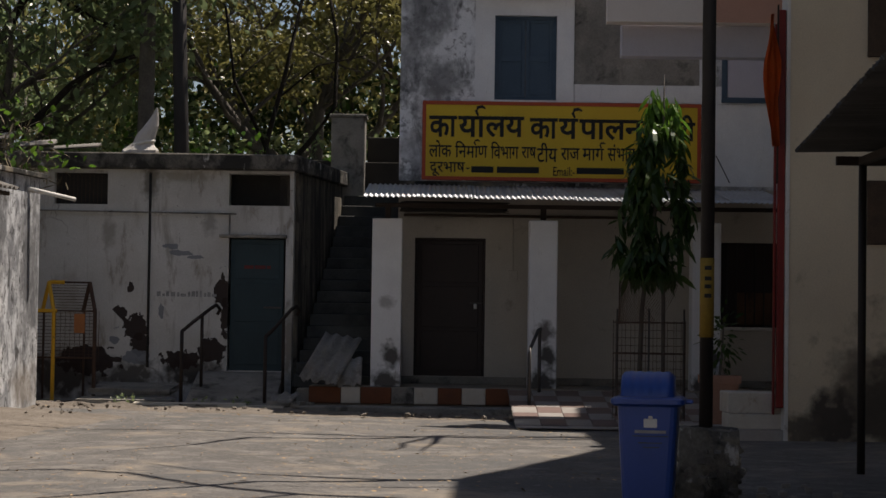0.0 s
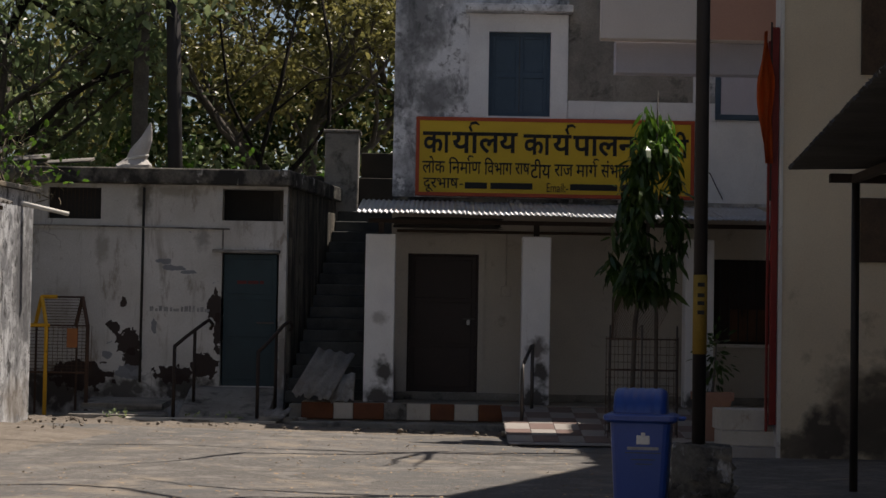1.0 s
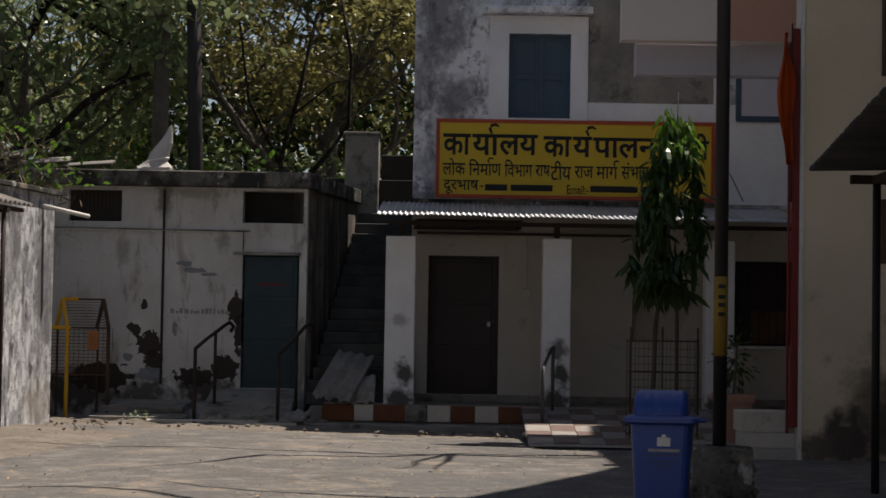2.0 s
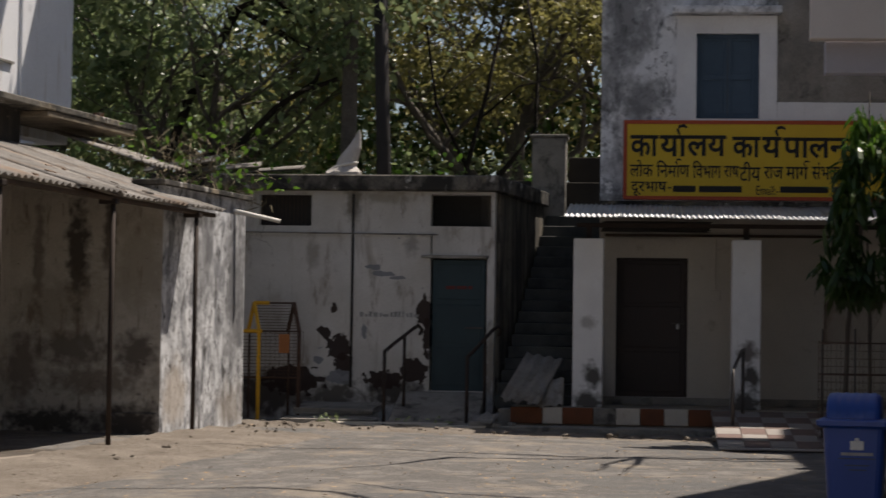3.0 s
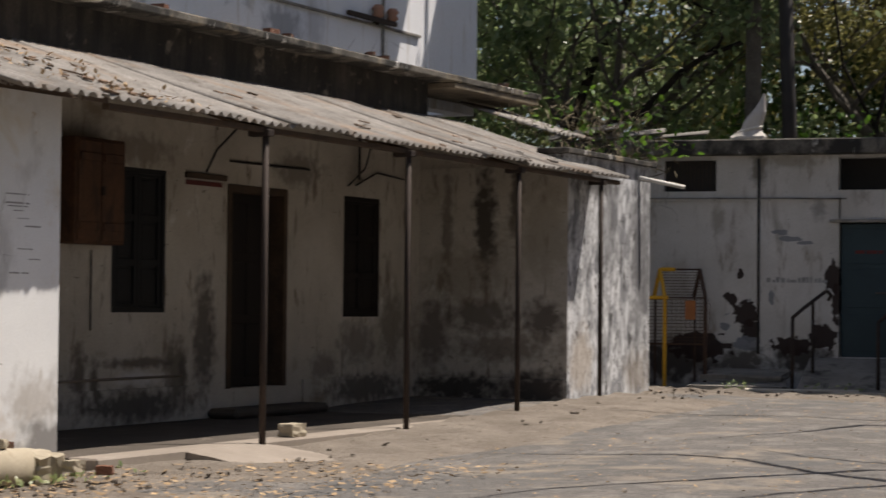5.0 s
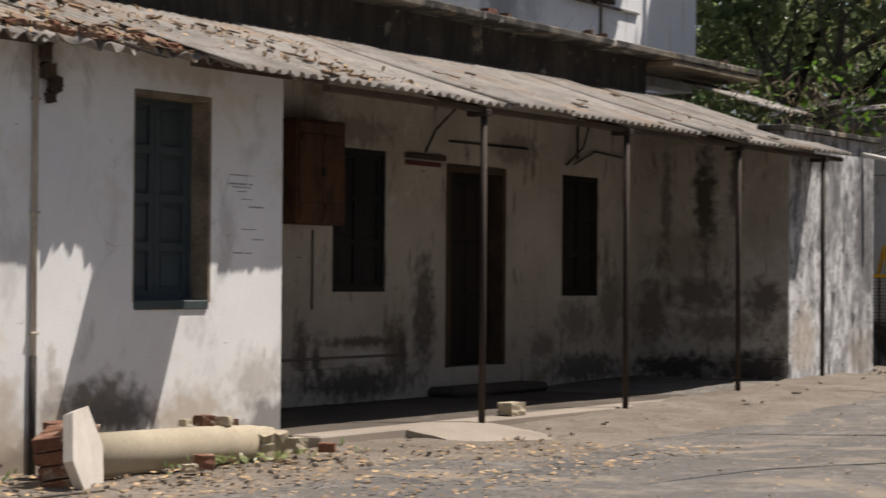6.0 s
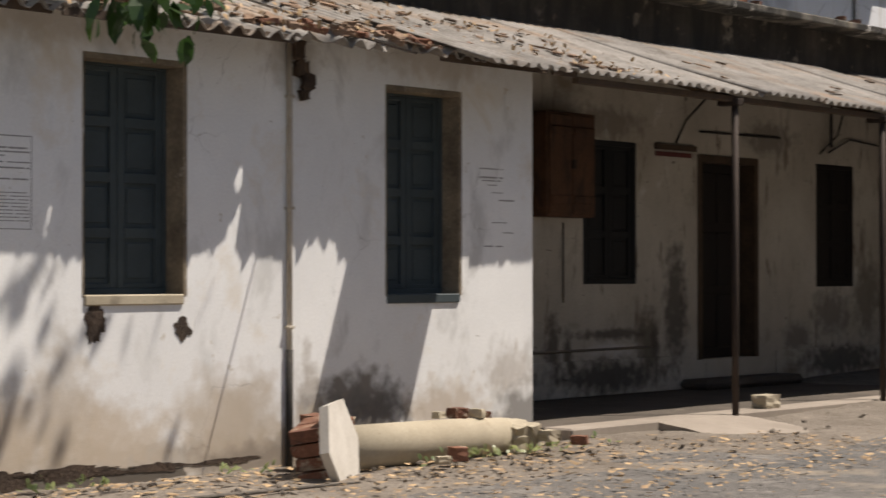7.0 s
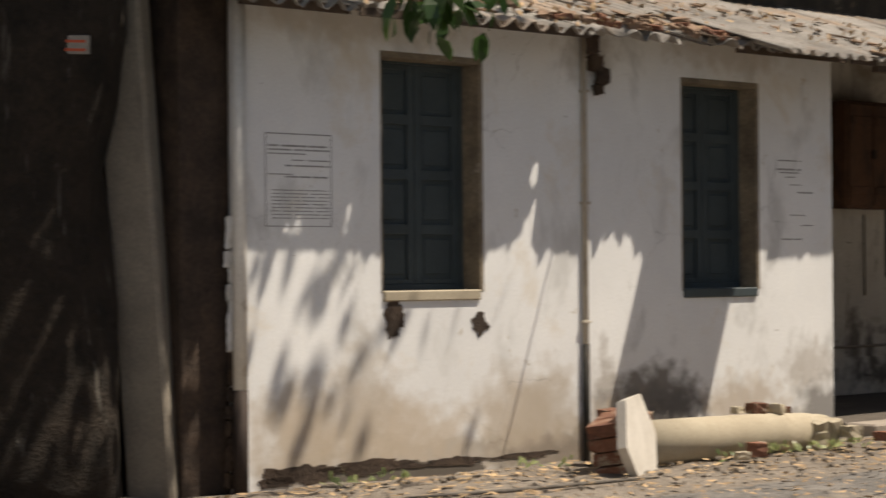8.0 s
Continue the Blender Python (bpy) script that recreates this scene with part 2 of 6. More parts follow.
M_STORE = surface("store_whitewash", (0.68, 0.66, 0.63), (0.53, 0.51, 0.47), 0.92, 0.9, 40, 0.16, 0.5, 0.008, cracks=0.9, patches=[((0.34, 0.30, 0.26), 3.2, 0.63, 0.05, (1.5, 1.5, 0.5)), ((0.16, 0.14, 0.12), 12, 0.70, 0.012, (0.6, 1, 1.5)), ((0.40, 0.37, 0.33), 1.6, 0.62, 0.06, VS), ((0.24, 0.25, 0.27), 4.5, 0.70, 0.012, (0.7, 0.7, 1.6)), ((0.14, 0.12, 0.10), 9, 0.735, 0.012, V1)], spots=[
    # first three spots paint the dark foot and the shadow behind the slabs
    ((0.06, 0.05, 0.045), (-5.7, 30.5, 0.45), (0.9, 0.6, 0.45), 0.97), ((0.07, 0.06, 0.05), (-4.7, 30.5, 0.45), (0.7, 0.6, 0.30), 0.9), ((0.05, 0.045, 0.04), (-3.75, 30.5, 0.55), (0.55, 0.6, 0.28), 0.95), ((0.20, 0.18, 0.15), (-4.39, 30.5, 3.4), (0.16, 0.6, 0.35), 0.9), ((0.30, 0.27, 0.22), (-3.9, 30.5, 3.45), (0.5, 0.6, 0.12), 0.7),
    ((0.26, 0.23, 0.20), (-2.3, 30.5, 1.0), (0.10, 0.6, 0.7), 0.9), ((0.30, 0.27, 0.23), (-5.0, 30.5, 2.6), (0.12, 0.6, 0.3), 0.7), ((0.26, 0.24, 0.22), (-3.5, 30.5, 2.75), (0.14, 0.6, 0.2), 0.7), ((0.34, 0.30, 0.26), (-5.6, 30.5, 1.6), (0.3, 0.6, 0.5), 0.5)] + [((0.035, 0.022, 0.018), (u_, 30.5, z_), (w_, 0.6, h_), 0.97, 1) for u_, z_, w_, h_ in (
        (-3.28, 1.74, 0.17, 0.30), (-3.24, 1.35, 0.09, 0.40), (-3.42, 0.84, 0.28, 0.26), (-4.80, 1.42, 0.13, 0.13), (-4.58, 1.20, 0.25, 0.26), (-4.50, 0.95, 0.16, 0.26), (-4.67, 1.78, 0.07, 0.11), (-3.9, 0.72, 0.40, 0.18), (-5.3, 0.70, 0.6, 0.30))]
    + [((0.21, 0.22, 0.24), (u_, 30.5, z_), (w_, 0.6, h_), 0.9, 1) for u_, z_, w_, h_ in ((-4.05, 2.41, 0.15, 0.06), (-3.93, 2.31, 0.26, 0.055), (-3.70, 2.25, 0.14, 0.04), (-4.9, 1.0, 0.09, 0.08), (-4.55, 0.75, 0.25, 0.16), (-4.2, 1.45, 0.05, 0.14))])
M_STAINED = surface("black_stained_plaster", (0.11, 0.093, 0.077), (0.042, 0.037, 0.032), 0.95, 1.6, 40, 0.35, 0.7, 0.012, patches=[(BLACKISH, 1.2, 0.50, 0.10, VS), ((0.30, 0.255, 0.20), 2.8, 0.66, 0.05, V1), ((0.20, 0.15, 0.11), 7, 0.66, 0.03, V1)])
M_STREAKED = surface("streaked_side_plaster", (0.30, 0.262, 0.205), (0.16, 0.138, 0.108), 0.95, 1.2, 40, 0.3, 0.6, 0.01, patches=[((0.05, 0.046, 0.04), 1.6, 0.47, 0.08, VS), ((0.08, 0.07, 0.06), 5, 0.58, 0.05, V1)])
M_FACADE = surface("weathered_facade", (0.86, 0.86, 0.87), (0.78, 0.79, 0.80), 0.92, 1.3, 40, 0.15, 0.4, 0.008, cracks=0.8, patches=[((0.36, 0.36, 0.365), 1.3, 0.51, 0.07, (1, 1, 0.7)), ((0.15, 0.15, 0.152), 2.6, 0.57, 0.06, (1, 1, 0.6)), ((0.30, 0.30, 0.305), 9, 0.60, 0.05, V1), ((0.74, 0.735, 0.73), 2.2, 0.62, 0.02, V1), ((0.08, 0.08, 0.08), 14, 0.68, 0.02, V1)], spots=[((0.12, 0.12, 0.122), (-0.35, 31.0, 6.2), (0.45, 0.6, 0.9), 0.75), ((0.16, 0.16, 0.162), (-0.1, 31.0, 5.0), (0.55, 0.6, 0.35), 0.7)])
M_FACADE_WHITE = surface("facade_white_paint", (0.82, 0.82, 0.82), (0.72, 0.72, 0.73), 0.88, 1.5, 45, 0.08, 0.2, 0.003, patches=[((0.48, 0.46, 0.44), 4, 0.68, 0.05, VS)], spots=[
    ((0.07, 0.065, 0.06), (x_ + dx_, 29.3, z_), (w_, 0.5, h_), 0.95) for x_ in (-0.815, 1.425, 3.765) for dx_, z_, w_, h_ in ((0, 0.48, 0.30, 0.22), (0.08, 0.85, 0.16, 0.22))] + [((0.14, 0.12, 0.11), (1.45, 29.3, 1.22), (0.16, 0.5, 0.20), 0.9), ((0.30, 0.29, 0.28), (-0.8, 29.3, 1.6), (0.14, 0.5, 0.12), 0.7)])
# plaster tone lowered for the shade of the porch
M_PORCH = surface("porch_plaster", (0.55, 0.505, 0.44), (0.46, 0.42, 0.37), 0.9, 0.9, 40, 0.12, 0.25, 0.004, patches=[((0.35, 0.30, 0.25), 1.8, 0.67, 0.06, V1)])
M_UPPER = surface("upper_white_plaster", (0.86, 0.87, 0.89), (0.78, 0.79, 0.81), 0.9, 0.6, 40, 0.10, 0.2, 0.004, patches=[((0.30, 0.31, 0.33), 0.9, 0.68, 0.05, V1), ((0.50, 0.45, 0.38), 1.5, 0.64, 0.08, VS)], cracks=0.6, spots=[((0.34, 0.345, 0.355), (-2.7, 7.75, 4.62), (0.5, 0.55, 0.36), 0.85), ((0.45, 0.45, 0.46), (-2.7, 8.5, 4.75), (0.5, 0.3, 0.5), 0.6), ((0.42, 0.40, 0.38), (-2.7, 3.2, 4.5), (0.5, 1.2, 0.3), 0.5)])
M_TAN = surface("tan_wall_paint", (0.69, 0.59, 0.44), (0.60, 0.50, 0.37), 0.88, 0.8, 50, 0.12, 0.3, 0.004, patches=[((0.36, 0.30, 0.22), 1.4, 0.66, 0.06, V1)], spots=[((0.06, 0.05, 0.045), (4.55, 23.9, 0.25), (0.45, 0.5, 0.45), 0.95), ((0.07, 0.06, 0.05), (5.05, 23.9, 0.35), (0.5, 0.5, 0.6), 0.9), ((0.12, 0.10, 0.08), (4.2, 23.9, 0.1), (0.3, 0.5, 0.3), 0.9), ((0.09, 0.075, 0.06), (5.3, 23.9, 0.6), (0.7, 0.5, 0.7), 0.9), ((0.16, 0.13, 0.10), (4.75, 23.9, 0.85), (0.30, 0.5, 0.4), 0.6)])
M_PINK = surface("salmon_paint", (0.58, 0.33, 0.25), (0.53, 0.30, 0.23), 0.8, 1, 50, 0.08, 0.1, 0.002)
M_CREAM = surface("cream_slab_paint", (0.80, 0.72, 0.67), (0.74, 0.66, 0.61), 0.8, 1, 50, 0.08, 0.1, 0.002)
M_LILAC = surface("grey_beam_paint", (0.56, 0.54, 0.60), (0.50, 0.48, 0.54), 0.8, 1, 50, 0.08, 0.1, 0.002)
M_CONC = surface("weathered_concrete", (0.33, 0.305, 0.27), (0.19, 0.178, 0.16), 0.95, 1.5, 40, 0.25, 0.5, 0.008, patches=[(BLACKISH, 2.2, 0.60, 0.08, V1)])
M_SLAB = surface("mossy_roof_slab", (0.22, 0.20, 0.17), (0.09, 0.083, 0.073), 0.95, 2.6, 35, 0.35, 0.7, 0.012, patches=[(BLACKISH, 2.0, 0.49, 0.06, V1), ((0.50, 0.48, 0.45), 4, 0.62, 0.025, (1, 1, 0.5)), ((0.30, 0.25, 0.18), 1.2, 0.62, 0.05, V1)])
# floor colour darkened to carry the shade under the veranda roof
M_SHADEFLOOR = surface("shade_dark_floor", (0.12, 0.10, 0.082), (0.07, 0.06, 0.05), 0.96, 1.4, 40, 0.3, 0.6, 0.01, patches=[((0.22, 0.185, 0.15), 1.8, 0.66, 0.06, V1)])
M_FLOOR = surface("dusty_cement_floor", (0.33, 0.285, 0.24), (0.24, 0.205, 0.17), 0.93, 1.0, 45, 0.15, 0.3, 0.004)
# stair cement set near black
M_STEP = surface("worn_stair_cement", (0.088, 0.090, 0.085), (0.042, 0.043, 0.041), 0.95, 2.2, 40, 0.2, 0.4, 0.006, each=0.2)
M_TEAL = surface("teal_door_paint", (0.024, 0.052, 0.062), (0.018, 0.040, 0.049), 0.55, 2.0, 40, 0.12, 0.1, 0.002)
M_BLUEGREY = surface("blue_grey_shutter_paint", (0.060, 0.078, 0.084), (0.042, 0.056, 0.062), 0.6, 2.5, 40, 0.15, 0.15, 0.002)
M_BLUE = surface("blue_shutter_paint", (0.060, 0.100, 0.145), (0.045, 0.080, 0.120), 0.55, 2.5, 40, 0.12, 0.12, 0.002)
M_DARKDOOR = surface("dark_brown_steel", (0.030, 0.016, 0.013), (0.022, 0.013, 0.011), 0.5, 2.0, 40, 0.15, 0.1, 0.002)
# near black stands for the unlit veranda window
M_NIGHT = surface("unlit_window_black", (0.011, 0.012, 0.014), (0.008, 0.009, 0.010), 0.6, 2.0, 40, 0.2, 0.2, 0.002)
# wood darkened to hold the veranda's shade against bounced sun
M_DARKWOOD = surface("shade_dark_wood", (0.016, 0.011, 0.009), (0.010, 0.008, 0.007), 0.65, 2.0, 40, 0.25, 0.3, 0.003)
M_OLDPOST = surface("weathered_cement_post", (0.30, 0.265, 0.215), (0.19, 0.165, 0.135), 0.95, 2.0, 40, 0.25, 0.5, 0.006, patches=[((0.12, 0.10, 0.08), 2.5, 0.62, 0.06, VS)])
M_TIMBER = surface("old_timber", (0.10, 0.065, 0.042), (0.055, 0.038, 0.026), 0.8, 3.0, 30, 0.3, 0.4, 0.005)
M_FRAME = surface("weathered_window_frame", (0.28, 0.23, 0.165), (0.14, 0.112, 0.083), 0.9, 4.0, 40, 0.35, 0.5, 0.006, patches=[((0.42, 0.38, 0.32), 6, 0.66, 0.04, V1)])
M_ASB = surface("asbestos_cement_sheet", (0.335, 0.312, 0.287), (0.21, 0.195, 0.178), 0.95, 1.8, 40, 0.3, 0.5, 0.006, each=0.22, patches=[((0.15, 0.13, 0.11), 2.4, 0.60, 0.07, V1), ((0.30, 0.22, 0.16), 1.2, 0.60, 0.08, V1), ((0.07, 0.065, 0.06), 9, 0.68, 0.03, V1)])
M_TIN = surface("galvanised_tin", (0.55, 0.56, 0.58), (0.40, 0.40, 0.41), 0.5, 2.0, 40, 0.15, 0.15, 0.002, metal=0.35, patches=[((0.20, 0.12, 0.08), 2.0, 0.66, 0.05, V1)])
# tin much darker than the awning's
M_DARKTIN = surface("dark_tin", (0.060, 0.056, 0.052), (0.035, 0.033, 0.032), 0.7, 2.0, 40, 0.2, 0.2, 0.003)
M_STEEL = surface("rusty_steel", (0.055, 0.038, 0.030), (0.034, 0.025, 0.021), 0.75, 3.0, 50, 0.3, 0.3, 0.003, metal=0.2)
M_RAIL = surface("grey_pipe_rail", (0.11, 0.10, 0.095), (0.07, 0.062, 0.058), 0.6, 3.0, 50, 0.2, 0.2, 0.002, metal=0.4)
M_POLE = surface("dark_pole_paint", (0.030, 0.024, 0.022), (0.018, 0.015, 0.014), 0.6, 2.0, 50, 0.2, 0.2, 0.002)
M_YELLOWBAND = surface("yellow_band_paint", (0.30, 0.19, 0.025), (0.22, 0.13, 0.022), 0.7, 4.0, 40, 0.2, 0.1, 0.002)
M_SIGN = surface("yellow_sign_paint", (0.70, 0.47, 0.032), (0.63, 0.41, 0.030), 0.6, 1.2, 60, 0.06, 0.05, 0.001)
M_SIGNRED = surface("red_sign_border", (0.48, 0.085, 0.03), (0.40, 0.07, 0.03), 0.6, 2, 60, 0.08, 0.05, 0.001)
M_BLACK = surface("black_lettering", (0.012, 0.011, 0.010), (0.015, 0.014, 0.012), 0.6, 2, 60, 0.1, 0.0)
M_WHITEP = surface("white_paint", (0.72, 0.70, 0.66), (0.62, 0.60, 0.56), 0.75, 2.5, 50, 0.12, 0.1, 0.002, patches=[((0.40, 0.36, 0.31), 5, 0.66, 0.05, V1)])
M_ORANGEKERB = surface("brick_red_kerb_paint", (0.20, 0.072, 0.032), (0.14, 0.055, 0.03), 0.85, 3, 50, 0.2, 0.2, 0.003)
M_TILEW = surface("white_floor_tile", (0.38, 0.345, 0.315), (0.32, 0.29, 0.265), 0.5, 3, 50, 0.08, 0.05, 0.001, each=0.12)
M_TILEM = surface("maroon_floor_tile", (0.22, 0.15, 0.13), (0.18, 0.125, 0.11), 0.5, 3, 50, 0.1, 0.05, 0.001, each=0.12)
M_BIN = surface("blue_plastic", (0.012, 0.056, 0.28), (0.010, 0.046, 0.22), 0.38, 2, 60, 0.06, 0.05, 0.001, spec=0.5)
M_RED = surface("red_gate_paint", (0.22, 0.018, 0.014), (0.16, 0.015, 0.012), 0.5, 3, 50, 0.12, 0.1, 0.002)
M_FLAG = surface("saffron_cloth", (0.72, 0.13, 0.02), (0.60, 0.10, 0.018), 0.85, 4, 80, 0.1, 0.1, 0.002)
M_BARRIER = surface("yellow_barrier_paint", (0.85, 0.46, 0.03), (0.75, 0.40, 0.03), 0.6, 5, 50, 0.2, 0.15, 0.002, patches=[((0.16, 0.08, 0.04), 7, 0.66, 0.04, V1)])
M_RUSTWIRE = surface("rusty_wire", (0.10, 0.055, 0.035), (0.06, 0.036, 0.026), 0.8, 5, 50, 0.2, 0.1, 0.002)
M_BRICK = surface("broken_brick", (0.27, 0.128, 0.08), (0.15, 0.07, 0.048), 0.95, 6, 50, 0.35, 0.7, 0.01, each=0.25, patches=[((0.42, 0.36, 0.28), 9, 0.60, 0.05, V1)])
M_COLUMN = surface("cream_lime_plaster", (0.45, 0.395, 0.30), (0.36, 0.31, 0.23), 0.92, 2.0, 50, 0.15, 0.3, 0.004, patches=[((0.30, 0.25, 0.18), 4, 0.66, 0.05, V1)])
M_CAPITAL = surface("white_capital_plaster", (0.62, 0.585, 0.53), (0.50, 0.465, 0.41), 0.9, 4.0, 50, 0.12, 0.3, 0.004)
M_BARK = surface("dark_bark", (0.032, 0.023, 0.016), (0.013, 0.010, 0.007), 0.97, 3.5, 25, 0.45, 1.0, 0.03, patches=[((0.11, 0.10, 0.085), 4, 0.66, 0.05, VS)])
M_BARKG = surface("grey_bark", (0.16, 0.14, 0.12), (0.09, 0.08, 0.07), 0.95, 2.5, 25, 0.35, 0.8, 0.02)
M_LEAF = foliage("dark_green_leaves", (0.095, 0.170, 0.072), (0.185, 0.270, 0.115), (0.40, 0.43, 0.20), 0.50)
M_LEAFGLOSS = foliage("glossy_dark_leaves", (0.085, 0.140, 0.066), (0.170, 0.245, 0.112), (0.38, 0.42, 0.20), 0.46)
M_LEAFY = foliage("olive_yellow_leaves", (0.085, 0.100, 0.037), (0.185, 0.185, 0.068), (0.42, 0.37, 0.125), 0.40)
M_LEAFB = foliage("bright_green_leaves", (0.05, 0.13, 0.015), (0.09, 0.19, 0.022), (0.14, 0.25, 0.03), 0.45)
M_LEAFASH = foliage("ashoka_leaves", (0.018, 0.048, 0.010), (0.035, 0.080, 0.014), (0.085, 0.140, 0.024), 0.35)
M_PIPE = surface("stained_pipe", (0.50, 0.45, 0.37), (0.32, 0.27, 0.21), 0.9, 3, 50, 0.2, 0.2, 0.003)
M_DRYLEAF = surface("fallen_leaves", (0.43, 0.305, 0.175), (0.26, 0.175, 0.105), 0.9, 3, 40, 0.2, 0.1, 0.002, island=0.45)
M_PLASTIC = surface("white_sheeting", (0.60, 0.56, 0.52), (0.50, 0.46, 0.42), 0.6, 3, 40, 0.1, 0.2, 0.004)
M_DARKIN = surface("near_black_fill", (0.05, 0.045, 0.04), (0.03, 0.028, 0.025), 0.95, 1, 30, 0.1, 0.1, 0.002)
M_TILEBIT = surface("dull_tile_fragment", (0.27, 0.18, 0.125), (0.18, 0.125, 0.09), 0.95, 6, 50, 0.3, 0.4, 0.005)
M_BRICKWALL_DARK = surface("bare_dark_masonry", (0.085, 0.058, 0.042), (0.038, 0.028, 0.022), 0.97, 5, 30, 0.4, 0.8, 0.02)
M_PAPERMARK = surface("grey_ink_marks", (0.26, 0.255, 0.25), (0.42, 0.41, 0.40), 0.9, 12, 60, 0.3, 0.0)
M_REDMARK = surface("faded_red_lettering", (0.16, 0.035, 0.03), (0.11, 0.04, 0.04), 0.8, 8, 60, 0.3, 0.0)
M_POT = surface("terracotta_pot", (0.40, 0.22, 0.15), (0.33, 0.18, 0.13), 0.85, 4, 50, 0.12, 0.1, 0.002)
M_MARBLE = surface("cream_stone_step", (0.60, 0.55, 0.47), (0.52, 0.47, 0.40), 0.6, 4, 50, 0.1, 0.1, 0.002, patches=[((0.36, 0.27, 0.19), 5, 0.65, 0.07, V1)])
M_BOARD = surface("brown_board", (0.125, 0.060, 0.032), (0.070, 0.036, 0.022), 0.7, 3, 40, 0.3, 0.3, 0.003, patches=[((0.03, 0.02, 0.016), 3, 0.60, 0.08, (2, 2, 0.5))])
M_ORANGEBOARD = surface("orange_plate", (0.42, 0.16, 0.05), (0.34, 0.13, 0.05), 0.7, 3, 40, 0.2, 0.1, 0.002)
M_STRAW = surface("dry_straw", (0.24, 0.20, 0.13), (0.16, 0.13, 0.085), 0.95, 3, 40, 0.3, 0.0, island=0.35)


# ------------------------------------------------------------------ builders
def thing(name, label, category, at=None, group="", kind=""):
    ob = new(name)
    ob.matrix_world = at if at is not None else Matrix.Identity(4)
    return tagged(ob, label, category, group, kind)


def finish(ob, bm, material):
    bmesh.ops.recalc_face_normals(bm, faces=bm.faces)
    bm.to_mesh(ob.data)
    bm.free()
    ob.data.materials.append(material)
    return ob


def part(name, bm, material, parent=None, label="", smooth=False):
    ob = new(name, bpy.data.meshes.new(name))
    finish(ob, bm, material)
    if smooth:
        ob.data.polygons.foreach_set("use_smooth", [True] * len(ob.data.polygons))
    if parent is not None:
        ob.parent = parent
    return tagged(ob, label)


def single(name, bm, material, label, category, at=None, group="", kind="", smooth=False):
    ob = part(name, bm, material, None, label, smooth)
    if at is not None:
        ob.matrix_world = at
    return tagged(ob, label, category, group, kind)


def box(x0, x1, y0, y1, z0, z1, bevel=0.0, bm=None, m=None):
    own = bm is None
    bm = bm or bmesh.new()
    mm = Matrix.LocRotScale(((x0 + x1) / 2, (y0 + y1) / 2, (z0 + z1) / 2), None, (x1 - x0, y1 - y0, z1 - z0))
    vs = bmesh.ops.create_cube(bm, size=1, matrix=(m or Matrix.Identity(4)) @ mm)["verts"]
    if bevel:
        es = list({e for v in vs for e in v.link_edges})
        bmesh.ops.bevel(bm, geom=es, offset=bevel, segments=1, affect="EDGES")
    return bm


def tube(points, radius, sides=8, bm=None, caps=True):
    """A pipe through points; radius a number or one for each point."""
    bm = bm or bmesh.new()
    pts = [Vector(p) for p in points]
    rad = radius if isinstance(radius, (list, tuple)) else [radius] * len(pts)
    rings = []
    for i, p in enumerate(pts):
        d = (pts[min(i + 1, len(pts) - 1)] - pts[max(i - 1, 0)]).normalized()
        a = d.cross(Vector((0, 0, 1)) if abs(d.z) < 0.95 else Vector((1, 0, 0))).normalized()
        b = d.cross(a)
        rings.append([bm.verts.new(p + rad[i] * (a * math.cos(k * math.tau / sides) + b * math.sin(k * math.tau / sides))) for k in range(sides)])
    for r, s in zip(rings, rings[1:]):
        for k in range(sides):
            bm.faces.new((r[k], r[(k + 1) % sides], s[(k + 1) % sides], s[k]))
    if caps:
        bm.faces.new(rings[0][::-1])
        bm.faces.new(rings[-1])
    return bm


def wall(axis, at0, at1, u0, u1, z0, z1, holes=(), bm=None):
    """A wall slab with real openings. axis 'x': runs along x, at0..at1 in y; axis 'y': runs along y, at0..at1 in x. holes: (u0, u1, z0, z1)."""
    bm = bm or bmesh.new()
    us = sorted({u0, u1, *[h[0] for h in holes], *[h[1] for h in holes]})
    zs = sorted({z0, z1, *[h[2] for h in holes], *[h[3] for h in holes]})
    us = [u for u in us if u0 <= u <= u1]
    zs = [z for z in zs if z0 <= z <= z1]

    def solid(i, j):
        if not (0 <= i < len(us) - 1 and 0 <= j < len(zs) - 1):
            return False
        u, z = (us[i] + us[i + 1]) / 2, (zs[j] + zs[j + 1]) / 2
        return not any(h[0] < u < h[1] and h[2] < z < h[3] for h in holes)

    cache = {}

    def v(u, w, z):
        key = (round(u, 5), round(w, 5), round(z, 5))
        if key not in cache:
            cache[key] = bm.verts.new((u, w, z) if axis == "x" else (w, u, z))
        return cache[key]

    for i in range(len(us) - 1):
        for j in range(len(zs) - 1):
            if not solid(i, j):
                continue
            a, b, c, d = us[i], us[i + 1], zs[j], zs[j + 1]
            quads = [[(a, at0, c), (b, at0, c), (b, at0, d), (a, at0, d)], [(a, at1, c), (a, at1, d), (b, at1, d), (b, at1, c)]]
            if not solid(i - 1, j):
                quads.append([(a, at0, c), (a, at0, d), (a, at1, d), (a, at1, c)])
            if not solid(i + 1, j):
                quads.append([(b, at0, c), (b, at1, c), (b, at1, d), (b, at0, d)])
            if not solid(i, j - 1):
                quads.append([(a, at0, c), (a, at1, c), (b, at1, c), (b, at0, c)])
            if not solid(i, j + 1):
                quads.append([(a, at0, d), (b, at0, d), (b, at1, d), (a, at1, d)])
            for q in quads:
                bm.faces.new([v(*p) for p in q])
    return bm


